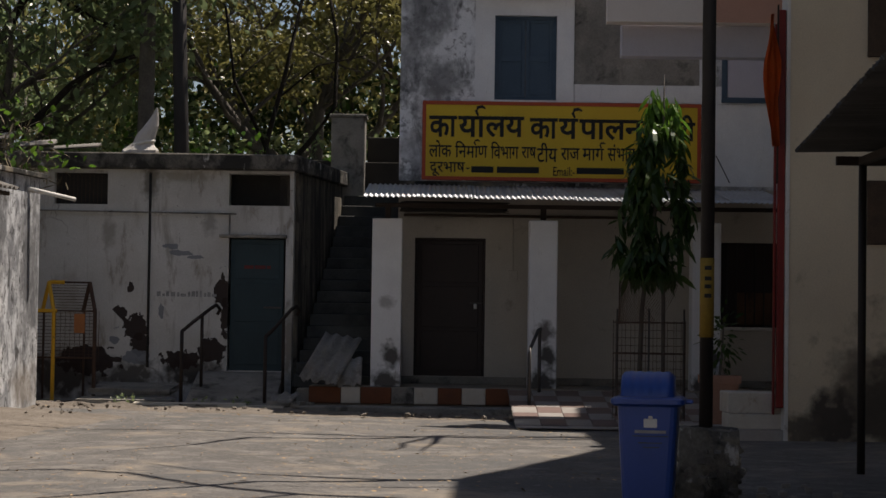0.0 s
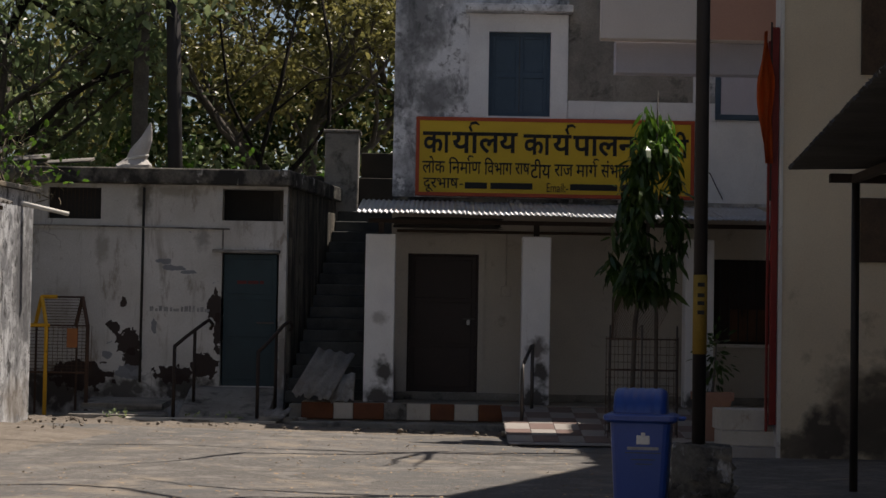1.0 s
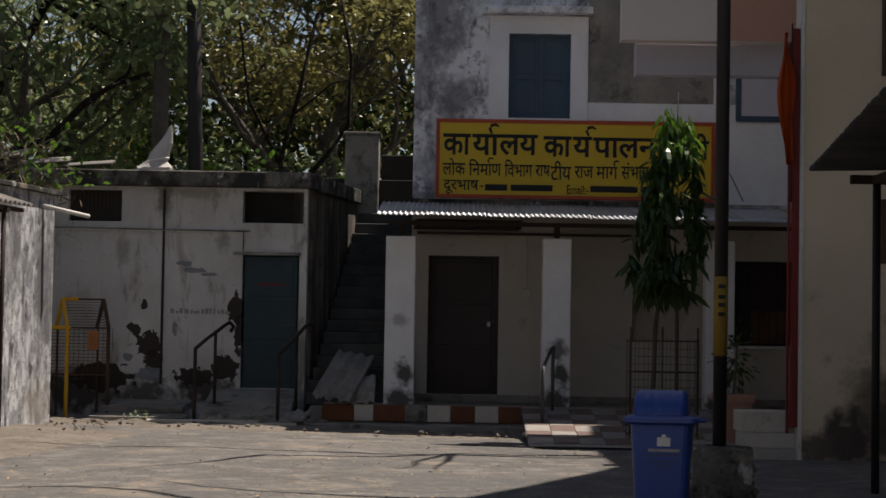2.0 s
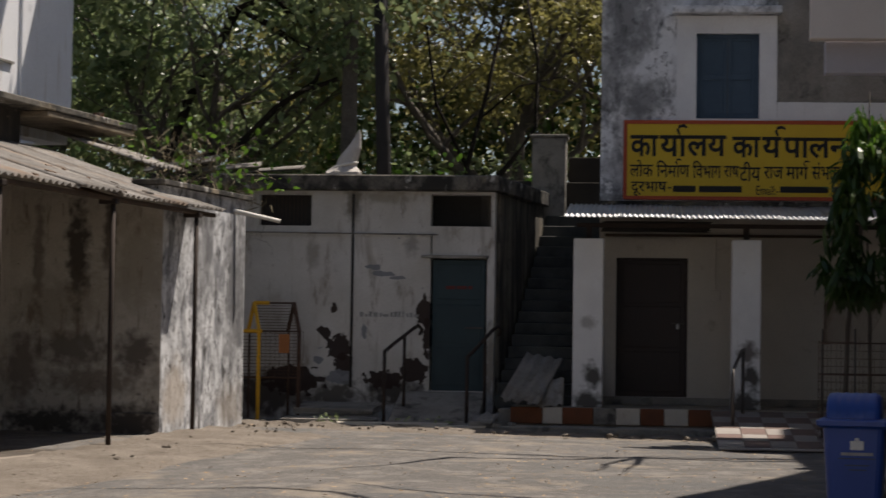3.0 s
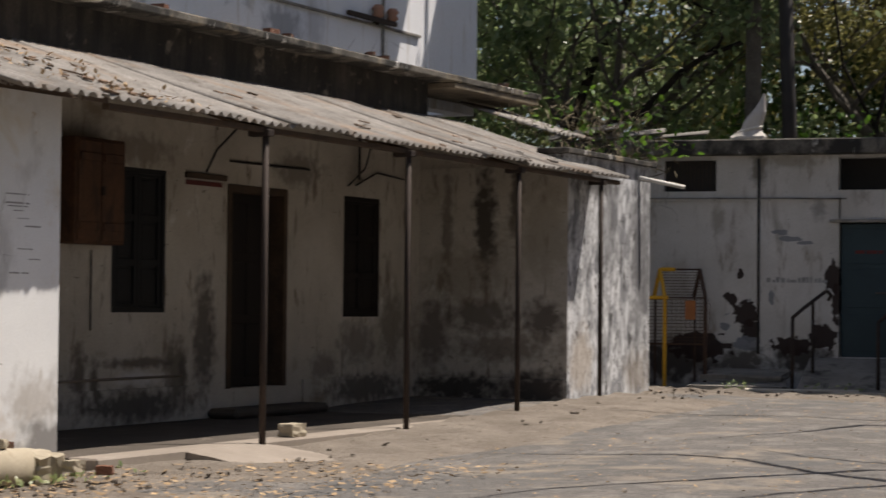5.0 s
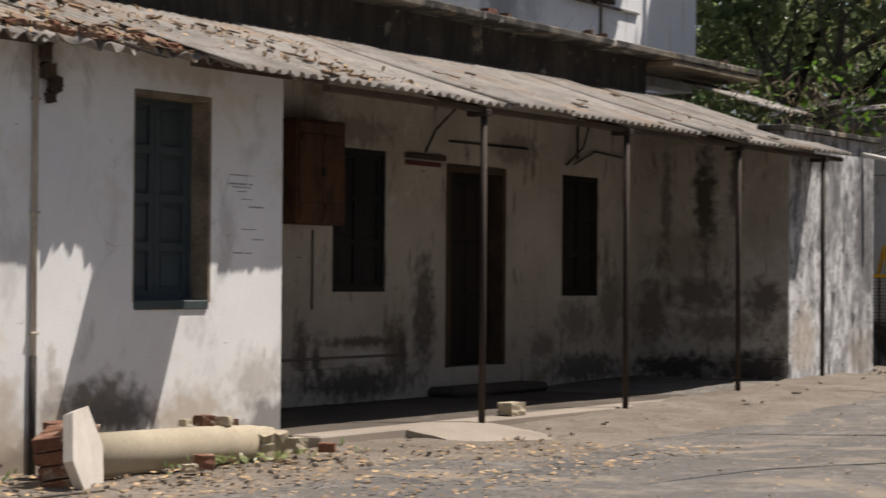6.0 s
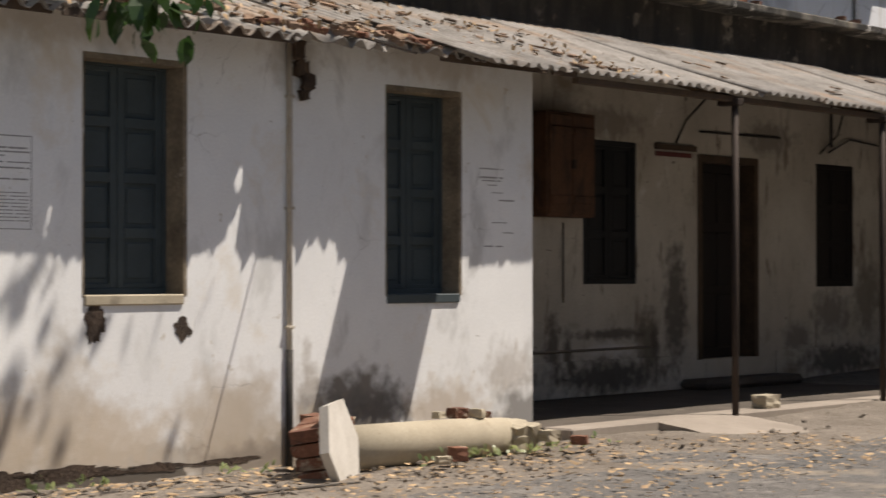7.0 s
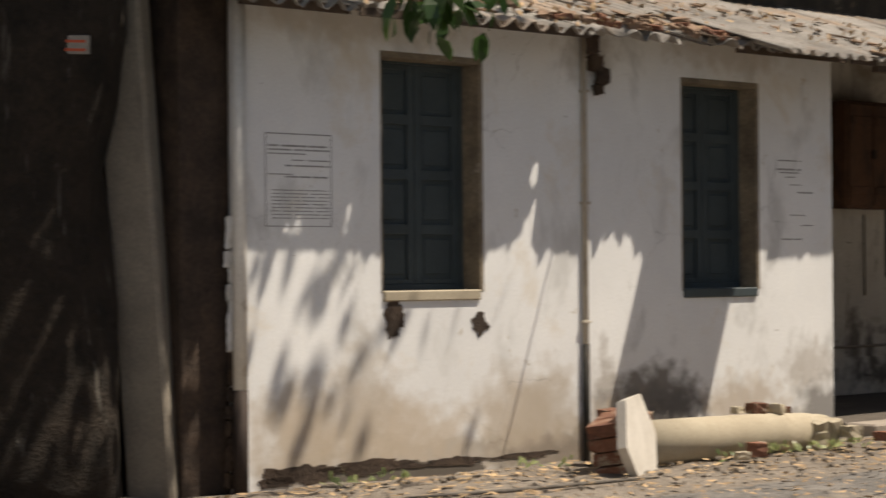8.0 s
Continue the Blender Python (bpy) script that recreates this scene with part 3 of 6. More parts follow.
def corrugated(length, width, pitch=0.146, amp=0.022, thick=0.007, steps=6, runs=4, sag=0.0, seed=0, ragged=0.0, notches=()):
    """A corrugated sheet: waves across y over width, ridges along +x over length."""
    rng = random.Random(seed)
    n = max(2, int(width / pitch * steps))
    bm = bmesh.new()
    tops, bots = [], []
    cut = [rng.uniform(-ragged, ragged) for _ in range(n + 1)]
    for at, half, deep in notches:
        for k in range(n + 1):
            cut[k] += deep * max(0, 1 - abs(width * k / n - at) / half)
    for i in range(runs + 1):
        row_t, row_b = [], []
        for k in range(n + 1):
            y = width * k / n
            x = length * i / runs + (cut[k] if i == 0 else 0)
            z = amp * math.sin(math.tau * y / pitch) - sag * math.sin(math.pi * i / runs)
            row_t.append(bm.verts.new((x, y, z)))
            row_b.append(bm.verts.new((x, y, z - thick)))
        tops.append(row_t)
        bots.append(row_b)
    for i in range(runs):
        for k in range(n):
            bm.faces.new((tops[i][k], tops[i + 1][k], tops[i + 1][k + 1], tops[i][k + 1]))
            bm.faces.new((bots[i][k], bots[i][k + 1], bots[i + 1][k + 1], bots[i + 1][k]))
    for k in range(n):
        bm.faces.new((tops[0][k], tops[0][k + 1], bots[0][k + 1], bots[0][k]))
        bm.faces.new((tops[runs][k], bots[runs][k], bots[runs][k + 1], tops[runs][k + 1]))
    for i in range(runs):
        bm.faces.new((tops[i][0], bots[i][0], bots[i + 1][0], tops[i + 1][0]))
        bm.faces.new((tops[i][n], tops[i + 1][n], bots[i + 1][n], bots[i][n]))
    return bm


def chunk(size, seed, jag=0.18, cuts=1):
    """A rough broken lump, size (x, y, z), standing on z = 0."""
    rng = random.Random(seed)
    bm = bmesh.new()
    bmesh.ops.create_cube(bm, size=1)
    bmesh.ops.subdivide_edges(bm, edges=bm.edges[:], cuts=cuts, use_grid_fill=True)
    for v in bm.verts:
        v.co = Vector([(c + rng.uniform(-jag, jag) * (0.5 if abs(c) > 0.4 else 1) * 0.6) * s for c, s in zip(v.co, size)])
    low = min(v.co.z for v in bm.verts)
    for v in bm.verts:
        v.co.z -= low
    return bm


def blades(name, centres, size, aspect, material, parent, seed, droop=0.4, up=0.2, kind=""):
    """Many small folded leaves round the given centres, joined in one mesh."""
    rng = np.random.default_rng(seed)
    c = np.asarray(centres, float)
    n = len(c)
    d = rng.normal(size=(n, 3)) + np.array([0, 0, -droop])
    d /= np.linalg.norm(d, axis=1)[:, None]
    side = np.cross(d, rng.normal(size=(n, 3)) * 0.6 + np.array([0, 0, 1 + up]))
    side /= np.linalg.norm(side, axis=1)[:, None] + 1e-9
    nor = np.cross(side, d)
    ln = (size * rng.uniform(0.6, 1.35, n))[:, None]
    w = ln * aspect * 0.5
    p1, p2, tip = c + d * ln * 0.32 + nor * ln * 0.05, c + d * ln * 0.68 + nor * ln * 0.04, c + d * ln - nor * ln * 0.06
    v = np.stack([c, p1 + side * w, p2 + side * w * 0.85, tip, p2 - side * w * 0.85, p1 - side * w], 1).reshape(-1, 3)
    me = bpy.data.meshes.new(name)
    i = np.arange(n) * 6
    faces = np.concatenate([np.stack([i, i + 1, i + 5], 1), np.stack([i + 1, i + 2, i + 4], 1), np.stack([i + 1, i + 4, i + 5], 1), np.stack([i + 2, i + 3, i + 4], 1)])
    me.from_pydata(v.tolist(), [], faces.tolist())
    me.materials.append(material)
    ob = new(name, me)
    if parent is not None:
        ob.parent = parent
    return tagged(ob, kind=kind)


# ------------------------------------------------------------------ ground
def ground_z(x, y):
    """The yard: nearly flat, a little lower near the old house's near end and higher at the far left."""
    far = min(max((y - 17) / 9, 0), 1) * min(max((1.0 - x) / 6, 0), 1) * 0.11
    near = min(max((24.5 - y) / 6, 0), 1) * min(max((-3 - x) / 2.5, 0), 1) * 0.105
    return far - near + 0.012 * noise.noise(Vector((x * 0.9, y * 0.9, 0))) + 0.006 * noise.noise(Vector((x * 4, y * 4, 3)))


def sheet(xs, ys, zf):
    bm = bmesh.new()
    g = [[bm.verts.new((x, y, zf(x, y))) for x in xs] for y in ys]
    for a, b in zip(g, g[1:]):
        for k in range(len(xs) - 1):
            bm.faces.new((a[k], a[k + 1], b[k + 1], b[k]))
    return bm


GX = [-600, -200, -80, -40, -25, -18] + [-14 + 0.16 * i for i in range(120)] + [6, 8, 12, 25, 60, 200, 600]
GY = [-600, -200, -60, -20, -5, 0, 3] + [6 + 0.18 * i for i in range(145)] + [33, 36, 42, 55, 90, 200, 600]
single("ground", sheet(GX, GY, ground_z), M_ROAD, "dusty grey worn asphalt yard with scattered dry leaves", "ground", kind="structure", smooth=True)

# frame of the old house: x out of its long wall, y along it away from the camera
LM = pose(-7.79, 14.92, 0, 0, 0, -10.13)


def L(x, y, z=0):
    return LM @ Vector((x, y, z))


def verge_bm():
    rng = random.Random(5)
    bm = bmesh.new()
    rows = []
    for i in range(150):
        y = -9 + i * 0.135
        wide = 1.75 + 0.35 * noise.noise(Vector((y * 0.5, 1, 0))) + (0.5 if y < -1 else 0)
        start = -0.3 if y < 0.3 else 0.3
        row = []
        for k in range(13):
            f = k / 12
            x = start + wide * f
            p = L(x, y)
            lift = ((0.06 if y > 0.2 else 0.045 if y > -0.7 else 0.024) * (1 - f) ** 0.7 + 0.03 * noise.noise(Vector((x * 3, y * 3, 9)))) * min(1, (1 - f) * 4) + (0.0 if k < 12 else -0.03)
            row.append(bm.verts.new((p.x, p.y, ground_z(p.x, p.y) + 0.006 + lift)))
        rows.append(row)
    for a, b in zip(rows, rows[1:]):
        for k in range(12):
            bm.faces.new((a[k], a[k + 1], b[k + 1], b[k]))
    return bm


single("earth_verge", verge_bm(), M_EARTH, "strip of dry brown earth along the old house", "ground", kind="structure", smooth=True)

# ------------------------------------------------------------------ old house with veranda
house = thing("old_house", "long whitewashed old house with a corrugated veranda roof", "house", LM)
W1, W2 = (-4.74, -3.83, 1.14, 2.73), (-1.81, -0.91, 1.12, 2.72)
W4, D3, W3 = (3.56, 4.51, 1.18, 2.67), (5.68, 6.93, 0.34, 2.60), (8.26, 9.15, 1.13, 2.60)
part("front_wall", wall("y", -0.28, 0.0, -5.87, 0.0, -0.4, 3.02, [W1, W2]), M_WHITEWASH, house, "whitewashed plaster wall with brown damp stains")
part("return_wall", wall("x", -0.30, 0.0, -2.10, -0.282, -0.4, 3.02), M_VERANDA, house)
part("veranda_wall", wall("y", -2.45, -2.10, -0.30, 10.24, -0.3, 3.62, [W4, D3, W3]), M_VERANDA, house, "cream limewashed wall with dark blotches")
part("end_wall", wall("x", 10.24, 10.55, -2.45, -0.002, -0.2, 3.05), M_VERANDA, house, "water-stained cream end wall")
bm = bmesh.new()
tri = [[bm.verts.new((x, y, z)) for x, z in ((-2.45, 3.052), (-0.25, 3.052), (-2.12, 3.66), (-2.45, 3.66))] for y in (10.26, 10.5)]
bm.faces.new(tri[0])
bm.faces.new(tri[1][::-1])
for k in range(4):
    bm.faces.new((tri[0][k], tri[1][k], tri[1][(k + 1) % 4], tri[0][(k + 1) % 4]))
bmesh.ops.recalc_face_normals(bm, faces=bm.faces[:])
part("end_gable", bm, M_VERANDA, house)
part("corner_wall", wall("y", -0.30, 0.0, 10.242, 13.05, -0.2, 3.20), M_MOULD, house, "mould-blackened white wall in the sun")
part("far_side_wall", wall("x", 12.75, 13.05, -4.0, -0.302, -0.2, 3.20), M_STAINED, house)
part("wall_coping", box(-0.38, 0.07, 10.1, 13.15, 3.20, 3.27, 0.01), M_SLAB, house)
# inner floor has the shade in its colour; the lighter edge strip hasn't
part("veranda_floor", box(-2.10, 0.098, 0.004, 10.238, -0.4, 0.031), M_SHADEFLOOR, house, "veranda floor coloured dark for the roof's shade")
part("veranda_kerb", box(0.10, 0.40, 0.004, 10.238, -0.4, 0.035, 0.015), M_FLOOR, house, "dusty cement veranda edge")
part("door_step", box(-2.098, -1.70, 5.3, 7.3, 0.032, 0.14, 0.04), M_SHADEFLOOR, house, "low worn door step")

RISE, RUN = 0.80, 2.50
ang = math.atan2(RISE, RUN)
SLOPE = Matrix(((-math.cos(ang), 0, math.sin(ang), 0), (0, -1, 0, 0), (math.sin(ang), 0, math.cos(ang), 0), (0, 0, 0, 1)))


def roof_sheets():
    rng = random.Random(11)
    made = []
    broken = {12: ((1.0, 0.10, 0.17), (0.74, 0.18, 0.10)), 13: ((0.02, 0.10, 0.17), (0.75, 0.13, 0.20)), 15: ((0.3, 0.09, 0.11), (0.7, 0.12, 0.09))}
    n = 17
    for i in range(n):
        y1 = 11.0 - i * 1.02
        old = i > 10
        bm = corrugated(math.hypot(RISE, RUN) + rng.uniform(-0.02, 0.06), 1.10, pitch=0.18 if old else 0.146, amp=0.034 if old else 0.022, runs=6, seed=i, ragged=0.012 if old else 0.008, sag=0.015, notches=broken[i] if i in broken else ())
        m = Matrix.Translation((0.50 + rng.uniform(-0.02, 0.03), y1 + 0.05, 2.92 + rng.uniform(-0.008, 0.012) + 0.008 * (i % 2))) @ SLOPE @ pose(0, 0, 0, 0, rng.uniform(-0.4, 0.4), rng.uniform(-0.7, 0.7))
        bm.transform(m)
        made.append(part("roof_sheet", bm, M_ASB, house, smooth=True))
    return made


roof_sheets()
part("fascia_wall", wall("y", -2.45, -2.11, -7.0, 10.45, 3.622, 4.20), M_STAINED, house, "black-stained plaster band over the roof")
part("ledge_slab", box(-2.698, -1.72, -7.0, 13.2, 4.20, 4.29, 0.015), M_SLAB, house, "weathered concrete ledge")
part("upper_wall", wall("y", -3.0, -2.7, -8.0, 13.0, 4.0, 9.448), M_UPPER, house, "white upper storey wall in shade")

for k, (x, y, lean) in enumerate([(0.43, 2.42, 0.05), (0.44, 5.15, 0.01), (0.43, 7.85, 0.0), (0.42, 10.3, 0.0)]):
    post = thing("veranda_post", "thin rusty steel post holding the veranda roof", "post", LM @ pose(x, y, 0), group="veranda posts")
    part("shaft", tube([(lean, -lean * 1.6, -0.13), (lean * 0.3, -lean * 0.5, 1.2), (0, 0, 2.86)], 0.032, 8), M_STEEL, post, smooth=True)
    part("cap_plate", box(-0.16, 0.06, -0.05, 0.05, 2.80, 2.86, 0.005), M_STEEL, post)

# ------------------------------------------------------------------ main office building
office = thing("office_building", "two storey weathered white office building with a porch", "building")
DOOR, UW, RW = (-0.44, 0.63, 0.52, 2.61), (0.73, 1.67, 4.72, 6.01), (4.20, 5.25, 1.31, 2.60)
part("porch_wall", wall("x", 31.0, 31.35, -0.70, 7.0, 0.0, 3.40, [DOOR, RW]), M_PORCH, office, "dirty cream porch wall, toned down for shade")
part("upper_wall", wall("x", 31.0, 31.35, -0.70, 7.0, 3.402, 9.5, [UW]), M_FACADE, office, "white facade blotched with grey mould")
part("side_wall", wall("y", -0.70, -0.35, 31.352, 33.7, 0.0, 9.5), M_FACADE, office)
part("rear_wall", wall("x", 33.702, 34.0, -0.70, 7.0, 0.0, 9.5), M_STAINED, office)
part("platform", box(-1.90, 4.6, 29.22, 30.998, -0.2, 0.40, 0.01), M_FLOOR, office, "raised cement porch floor")
for x0, x1 in ((-1.03, -0.60), (1.22, 1.63), (3.56, 3.97)):
    part("pillar", box(x0, x1, 29.30, 29.70, 0.40, 2.81, 0.012), M_FACADE_WHITE, office, "white square pillar with dirty base")

# ------------------------------------------------------------------ store
store = thing("store_building", "low flat-roofed store with peeling whitewash and a teal door", "building")
TD, VL, VR = (-3.21, -2.36, 0.57, 2.55), (-5.82, -5.03, 3.02, 3.49), (-3.22, -2.31, 3.03, 3.51)
part("front_wall", wall("x", 30.5, 30.8, -7.4, -2.25, -0.1, 3.55, [TD, VL, VR]), M_STORE, store, "peeling whitewashed wall")
SIDE = pose(-2.25, 30.5, 0, 0, 0, -10.13)
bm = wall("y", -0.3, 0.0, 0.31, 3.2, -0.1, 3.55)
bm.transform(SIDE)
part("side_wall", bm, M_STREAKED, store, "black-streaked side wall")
bm = box(-5.2, 0.08, -0.16, 3.3, 3.552, 3.79, 0.02)
for v in bm.verts:
    v.co.x += v.co.y * 0.176 * 1.0
bm.transform(Matrix.Translation((-2.25, 30.5, 0)))
part("roof_slab", bm, M_SLAB, store, "mossy concrete roof slab")
part("back_wall", box(-7.4, -2.0, 33.3, 33.5, -0.1, 3.55), M_STAINED, store)

# ------------------------------------------------------------------ right-hand building
annexe = thing("annexe_building", "tan painted building with an overhanging balcony", "building")
part("front_wall", wall("x", 23.9, 24.2, 4.03, 9.0, -0.2, 6.3), M_TAN, annexe, "tan painted wall")
part("corner_trim", box(3.985, 4.028, 23.88, 24.25, 0.0, 6.3), M_WHITEP, annexe)
# unseen slab added up the sun's direction; only its shadow reaches the yard
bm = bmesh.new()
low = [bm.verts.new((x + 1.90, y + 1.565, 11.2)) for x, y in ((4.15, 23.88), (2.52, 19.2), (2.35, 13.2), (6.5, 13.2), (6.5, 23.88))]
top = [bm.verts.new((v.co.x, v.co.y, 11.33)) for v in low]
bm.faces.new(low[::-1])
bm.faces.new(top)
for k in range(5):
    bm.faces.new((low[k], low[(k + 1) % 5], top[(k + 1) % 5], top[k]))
part("roof_slab", bm, M_TAN, annexe, "unseen slab added high up to shade the side yard")
# unseen side wall, made this high to block sun on the porch's right
part("side_wall", box(5.9, 6.15, 24.202, 30.9, 0, 11.0), M_TAN, annexe)
part("balcony_floor", box(2.18, 5.89, 27.77, 28.0, 5.45, 5.56), M_CREAM, annexe)
part("balcony_slab", box(2.16, 5.89, 27.6, 27.76, 5.43, 6.6, 0.01), M_CREAM, annexe, "cream balcony parapet")
part("balcony_beam", box(2.40, 5.89, 28.01, 28.3, 5.02, 5.47, 0.01), M_LILAC, annexe)
# ------------------------------------------------------------------ trees
def limb_tree(name, at, height, spread, seed, leaves, size, material, bark, label, low=0.35, radius=0.22, aspect=0.45, clump=0.55):
    rng = random.Random(seed)
    nr = np.random.default_rng(seed)
    t = thing(name, label, "tree", Matrix.Translation(at))
    bm = bmesh.new()
    tips = []

    def grow(p, d, length, r, level):
        pts, rad = [p], [r]
        n = 5
        for i in range(n):
            d = (d + Vector((rng.uniform(-1, 1), rng.uniform(-1, 1), rng.uniform(-0.5, 0.9))) * 0.22).normalized()
            p = p + d * (length / n)
            pts.append(p)
            rad.append(r * (1 - 0.75 * (i + 1) / n))
            if level > 0 and i >= 1:
                for _ in range(2 if level > 1 else 1):
                    a = rng.uniform(0, math.tau)
                    nd = (d * 0.55 + Vector((math.cos(a), math.sin(a), rng.uniform(-0.15, 0.55)))).normalized()
                    grow(p, nd, length * rng.uniform(0.5, 0.75), rad[-1] * 0.6, level - 1)
            if level <= 1:
                tips.append((p, length))
        tube(pts, [max(x, 0.008) for x in rad], 6 if level else 4, bm, caps=False)

    trunk_top = Vector((rng.uniform(-0.3, 0.3), rng.uniform(-0.3, 0.3), height * low))
    tube([(0, 0, -0.1), trunk_top * 0.5 + Vector((0.1, 0, 0)), trunk_top], [radius * 1.25, radius, radius * 0.85], 10, bm, caps=False)
    for k in range(5):
        a = k * math.tau / 5 + rng.uniform(-0.4, 0.4)
        grow(trunk_top, Vector((math.cos(a) * spread, math.sin(a) * spread, rng.uniform(0.7, 1.5))).normalized(), height * 0.5, radius * 0.55, 2)
    part("trunk", bm, bark, t, smooth=True)
    tp = np.array([p for p, _ in tips])
    per = 220
    pick = nr.integers(0, len(tp), leaves // per)
    cl = tp[pick] + nr.normal(size=(len(pick), 3)) * 0.25
    r = np.repeat(clump * nr.uniform(0.55, 1.25, len(pick)), per)[:, None]
    o = nr.normal(size=(len(pick) * per, 3)) * np.array([1, 1, 0.42])
    o[:, 2] -= 0.22 * (o[:, 0] ** 2 + o[:, 1] ** 2)
    c = np.repeat(cl, per, 0) + o * r
    c = c[c[:, 2] > 0.6]
    blades("crown", c, size, aspect, material, t, seed)
    return t


for i, (x, y, h, s, n, size_, mat_, lab) in enumerate([
        (-12.5, 38, 8.0, 0.9, 10500, 0.20, M_LEAF, "tall dark green leafy tree behind the yard"),
        (-8.2, 37.5, 9.0, 0.9, 12500, 0.21, M_LEAFGLOSS, "tall broad-leaved tree with glossy dark leaves"),
        (-5.42, 35.3, 10.5, 0.8, 8500, 0.20, M_LEAFGLOSS, "dark green leafy tree with a straight grey trunk"),
        (-3.0, 40, 10.5, 0.9, 25000, 0.15, M_LEAFY, "tree with sparse yellowing leaves behind the store"),
        (-0.6, 43, 11.5, 0.9, 25000, 0.16, M_LEAFY, "tree with sparse yellowing leaves behind the store"),
        (-15.5, 44, 8.5, 0.9, 9000, 0.20, M_LEAF, "tall dark green leafy tree behind the yard"),
        (-10.5, 47, 9.0, 0.9, 9000, 0.20, M_LEAFY, "tree with sparse yellowing leaves behind the yard")]):
    limb_tree("tree", (x, y, 0), h, s, 20 + i, n, size_, mat_, M_BARKG, lab, low=0.68 if i == 2 else 0.35, radius=0.15 if i == 2 else 0.24, clump=0.55 if size_ > 0.19 else 0.42)

# dark crooked limbs that show through the leaves
crook = thing("crooked_tree", "old tree with dark crooked low limbs", "tree", pose(-9.2, 36.0, 0))
part("trunk", tube([(0, 0, -0.1), (0.1, 0.0, 2.2), (0.5, -0.2, 4.0)], [0.26, 0.22, 0.17], 10), M_BARK, crook, smooth=True)
for pts, r0 in (([(0.5, -0.2, 4.0), (1.56, -0.4, 4.54), (2.0, -0.5, 4.70), (2.3, -0.5, 4.98), (2.65, -0.4, 5.38), (3.05, -0.3, 5.67), (3.8, 0.0, 6.0)], 0.10),
                ([(0.5, -0.2, 4.0), (1.0, 0.0, 5.6), (1.85, 0.0, 7.2), (2.4, 0.0, 6.95), (3.0, 0.0, 6.55), (3.5, 0.1, 6.45)], 0.10),
                ([(1.85, 0.0, 7.2), (2.5, 0.1, 7.5), (2.96, 0.0, 6.92), (3.26, 0.0, 7.25), (3.5, 0.1, 7.9)], 0.08),
([(2.65, -0.4, 5.38), (3.3, -0.1, 5.9), (3.6, 0.0, 6.6)], 0.05)):
    part("limb", tube(pts, [r0 * (1 - 0.7 * i / len(pts)) for i in range(len(pts))], 7), M_BARK, crook, smooth=True)
thin = thing("thin_tree", "slender forked grey tree behind the store", "tree", pose(-3.3, 36.5, 0))
for pts, r0 in (([(0, 0, -0.1), (0.05, 0, 3.0), (0.1, 0, 4.5), (0.42, 0, 5.75), (0.7, 0.2, 7.2)], 0.09), ([(0.1, 0, 4.4), (-0.5, 0.1, 5.6), (-0.7, 0.2, 7.0)], 0.05),
                ([(0.08, 0, 3.6), (0.9, 0.2, 4.6), (1.30, 0.3, 5.2), (1.32, 0.3, 6.4), (1.1, 0.3, 7.6)], 0.075), ([(0.3, 0, 5.3), (1.0, 0, 5.9), (1.9, 0, 6.1)], 0.03)):
    part("limb", tube(pts, [r0 * 0.75 * (1 - 0.7 * i / len(pts)) for i in range(len(pts))], 7), M_BARK, thin, smooth=True)


# ------------------------------------------------------------------ smaller builders
def blotch(w, h, seed, rough=0.35, n=34, thick=0.004, axis="x"):
    """A ragged flat patch of the given size, facing -y (axis x) or +x (axis y)."""
    rng = random.Random(seed)
    n, rough = 64, rough * 0.62
    bm = bmesh.new()
    ph = rng.uniform(0, 100)
    pts = []
    for k in range(n):
        a = k * math.tau / n
        r = 1 + rough * (noise.noise(Vector((math.cos(a) * 1.6 + ph, math.sin(a) * 1.6, 0))) * 1.4 + 0.7 * noise.noise(Vector((math.cos(a) * 4.5 + ph, math.sin(a) * 4.5, 4))) + 0.35 * noise.noise(Vector((math.cos(a) * 12 + ph, math.sin(a) * 12, 8))))
        pts.append((math.cos(a) * w / 2 * r, math.sin(a) * h / 2 * r))
    front = [bm.verts.new((u, -thick, z) if axis == "x" else (thick, u, z)) for u, z in pts]
    back = [bm.verts.new((u, 0.002, z) if axis == "x" else (-0.002, u, z)) for u, z in pts]
    bm.faces.new(front)
    bm.faces.new(back[::-1])
    for k in range(n):
        bm.faces.new((front[k], front[(k + 1) % n], back[(k + 1) % n], back[k]))
    return bm


def patch(parent, name, mat_, u, z, w, h, seed, plane, axis="x", rough=0.35, thick=0.004):
    bm = blotch(w, h, seed, rough, axis=axis, thick=thick)
    bm.transform(Matrix.Translation((u, plane, z) if axis == "x" else (plane, u, z)))
    return part(name, bm, mat_, parent)


def lettering(text, x0, x1, zbase, ztop, y, bold=0.012, name="lettering", parent=None, mat_=None, hook=None):
    """A word in the built-in font, fitted into the given box on a wall that faces -y."""
    cu = bpy.data.curves.new("word", "FONT")
    cu.body, cu.extrude, cu.offset, cu.resolution_u = text, 0.004, bold, 3
    ob = new("word", cu)
    bpy.context.view_layer.update()
    me = bpy.data.meshes.new_from_object(ob.evaluated_get(bpy.context.evaluated_depsgraph_get()))
    bpy.data.objects.remove(ob)
    bm = bmesh.new()
    bm.from_mesh(me)
    bpy.data.meshes.remove(me)
    xs, ys = [v.co.x for v in bm.verts], [v.co.y for v in bm.verts]
    a, b = min(xs), max(xs)
    c, d = min(ys), max(ys)
    for v in bm.verts:
        v.co = Vector((x0 + (v.co.x - a) / (b - a) * (x1 - x0), y + (0.003 if v.co.z < 0 else -0.003), zbase + (v.co.y - c) / (d - c) * (ztop - zbase)))
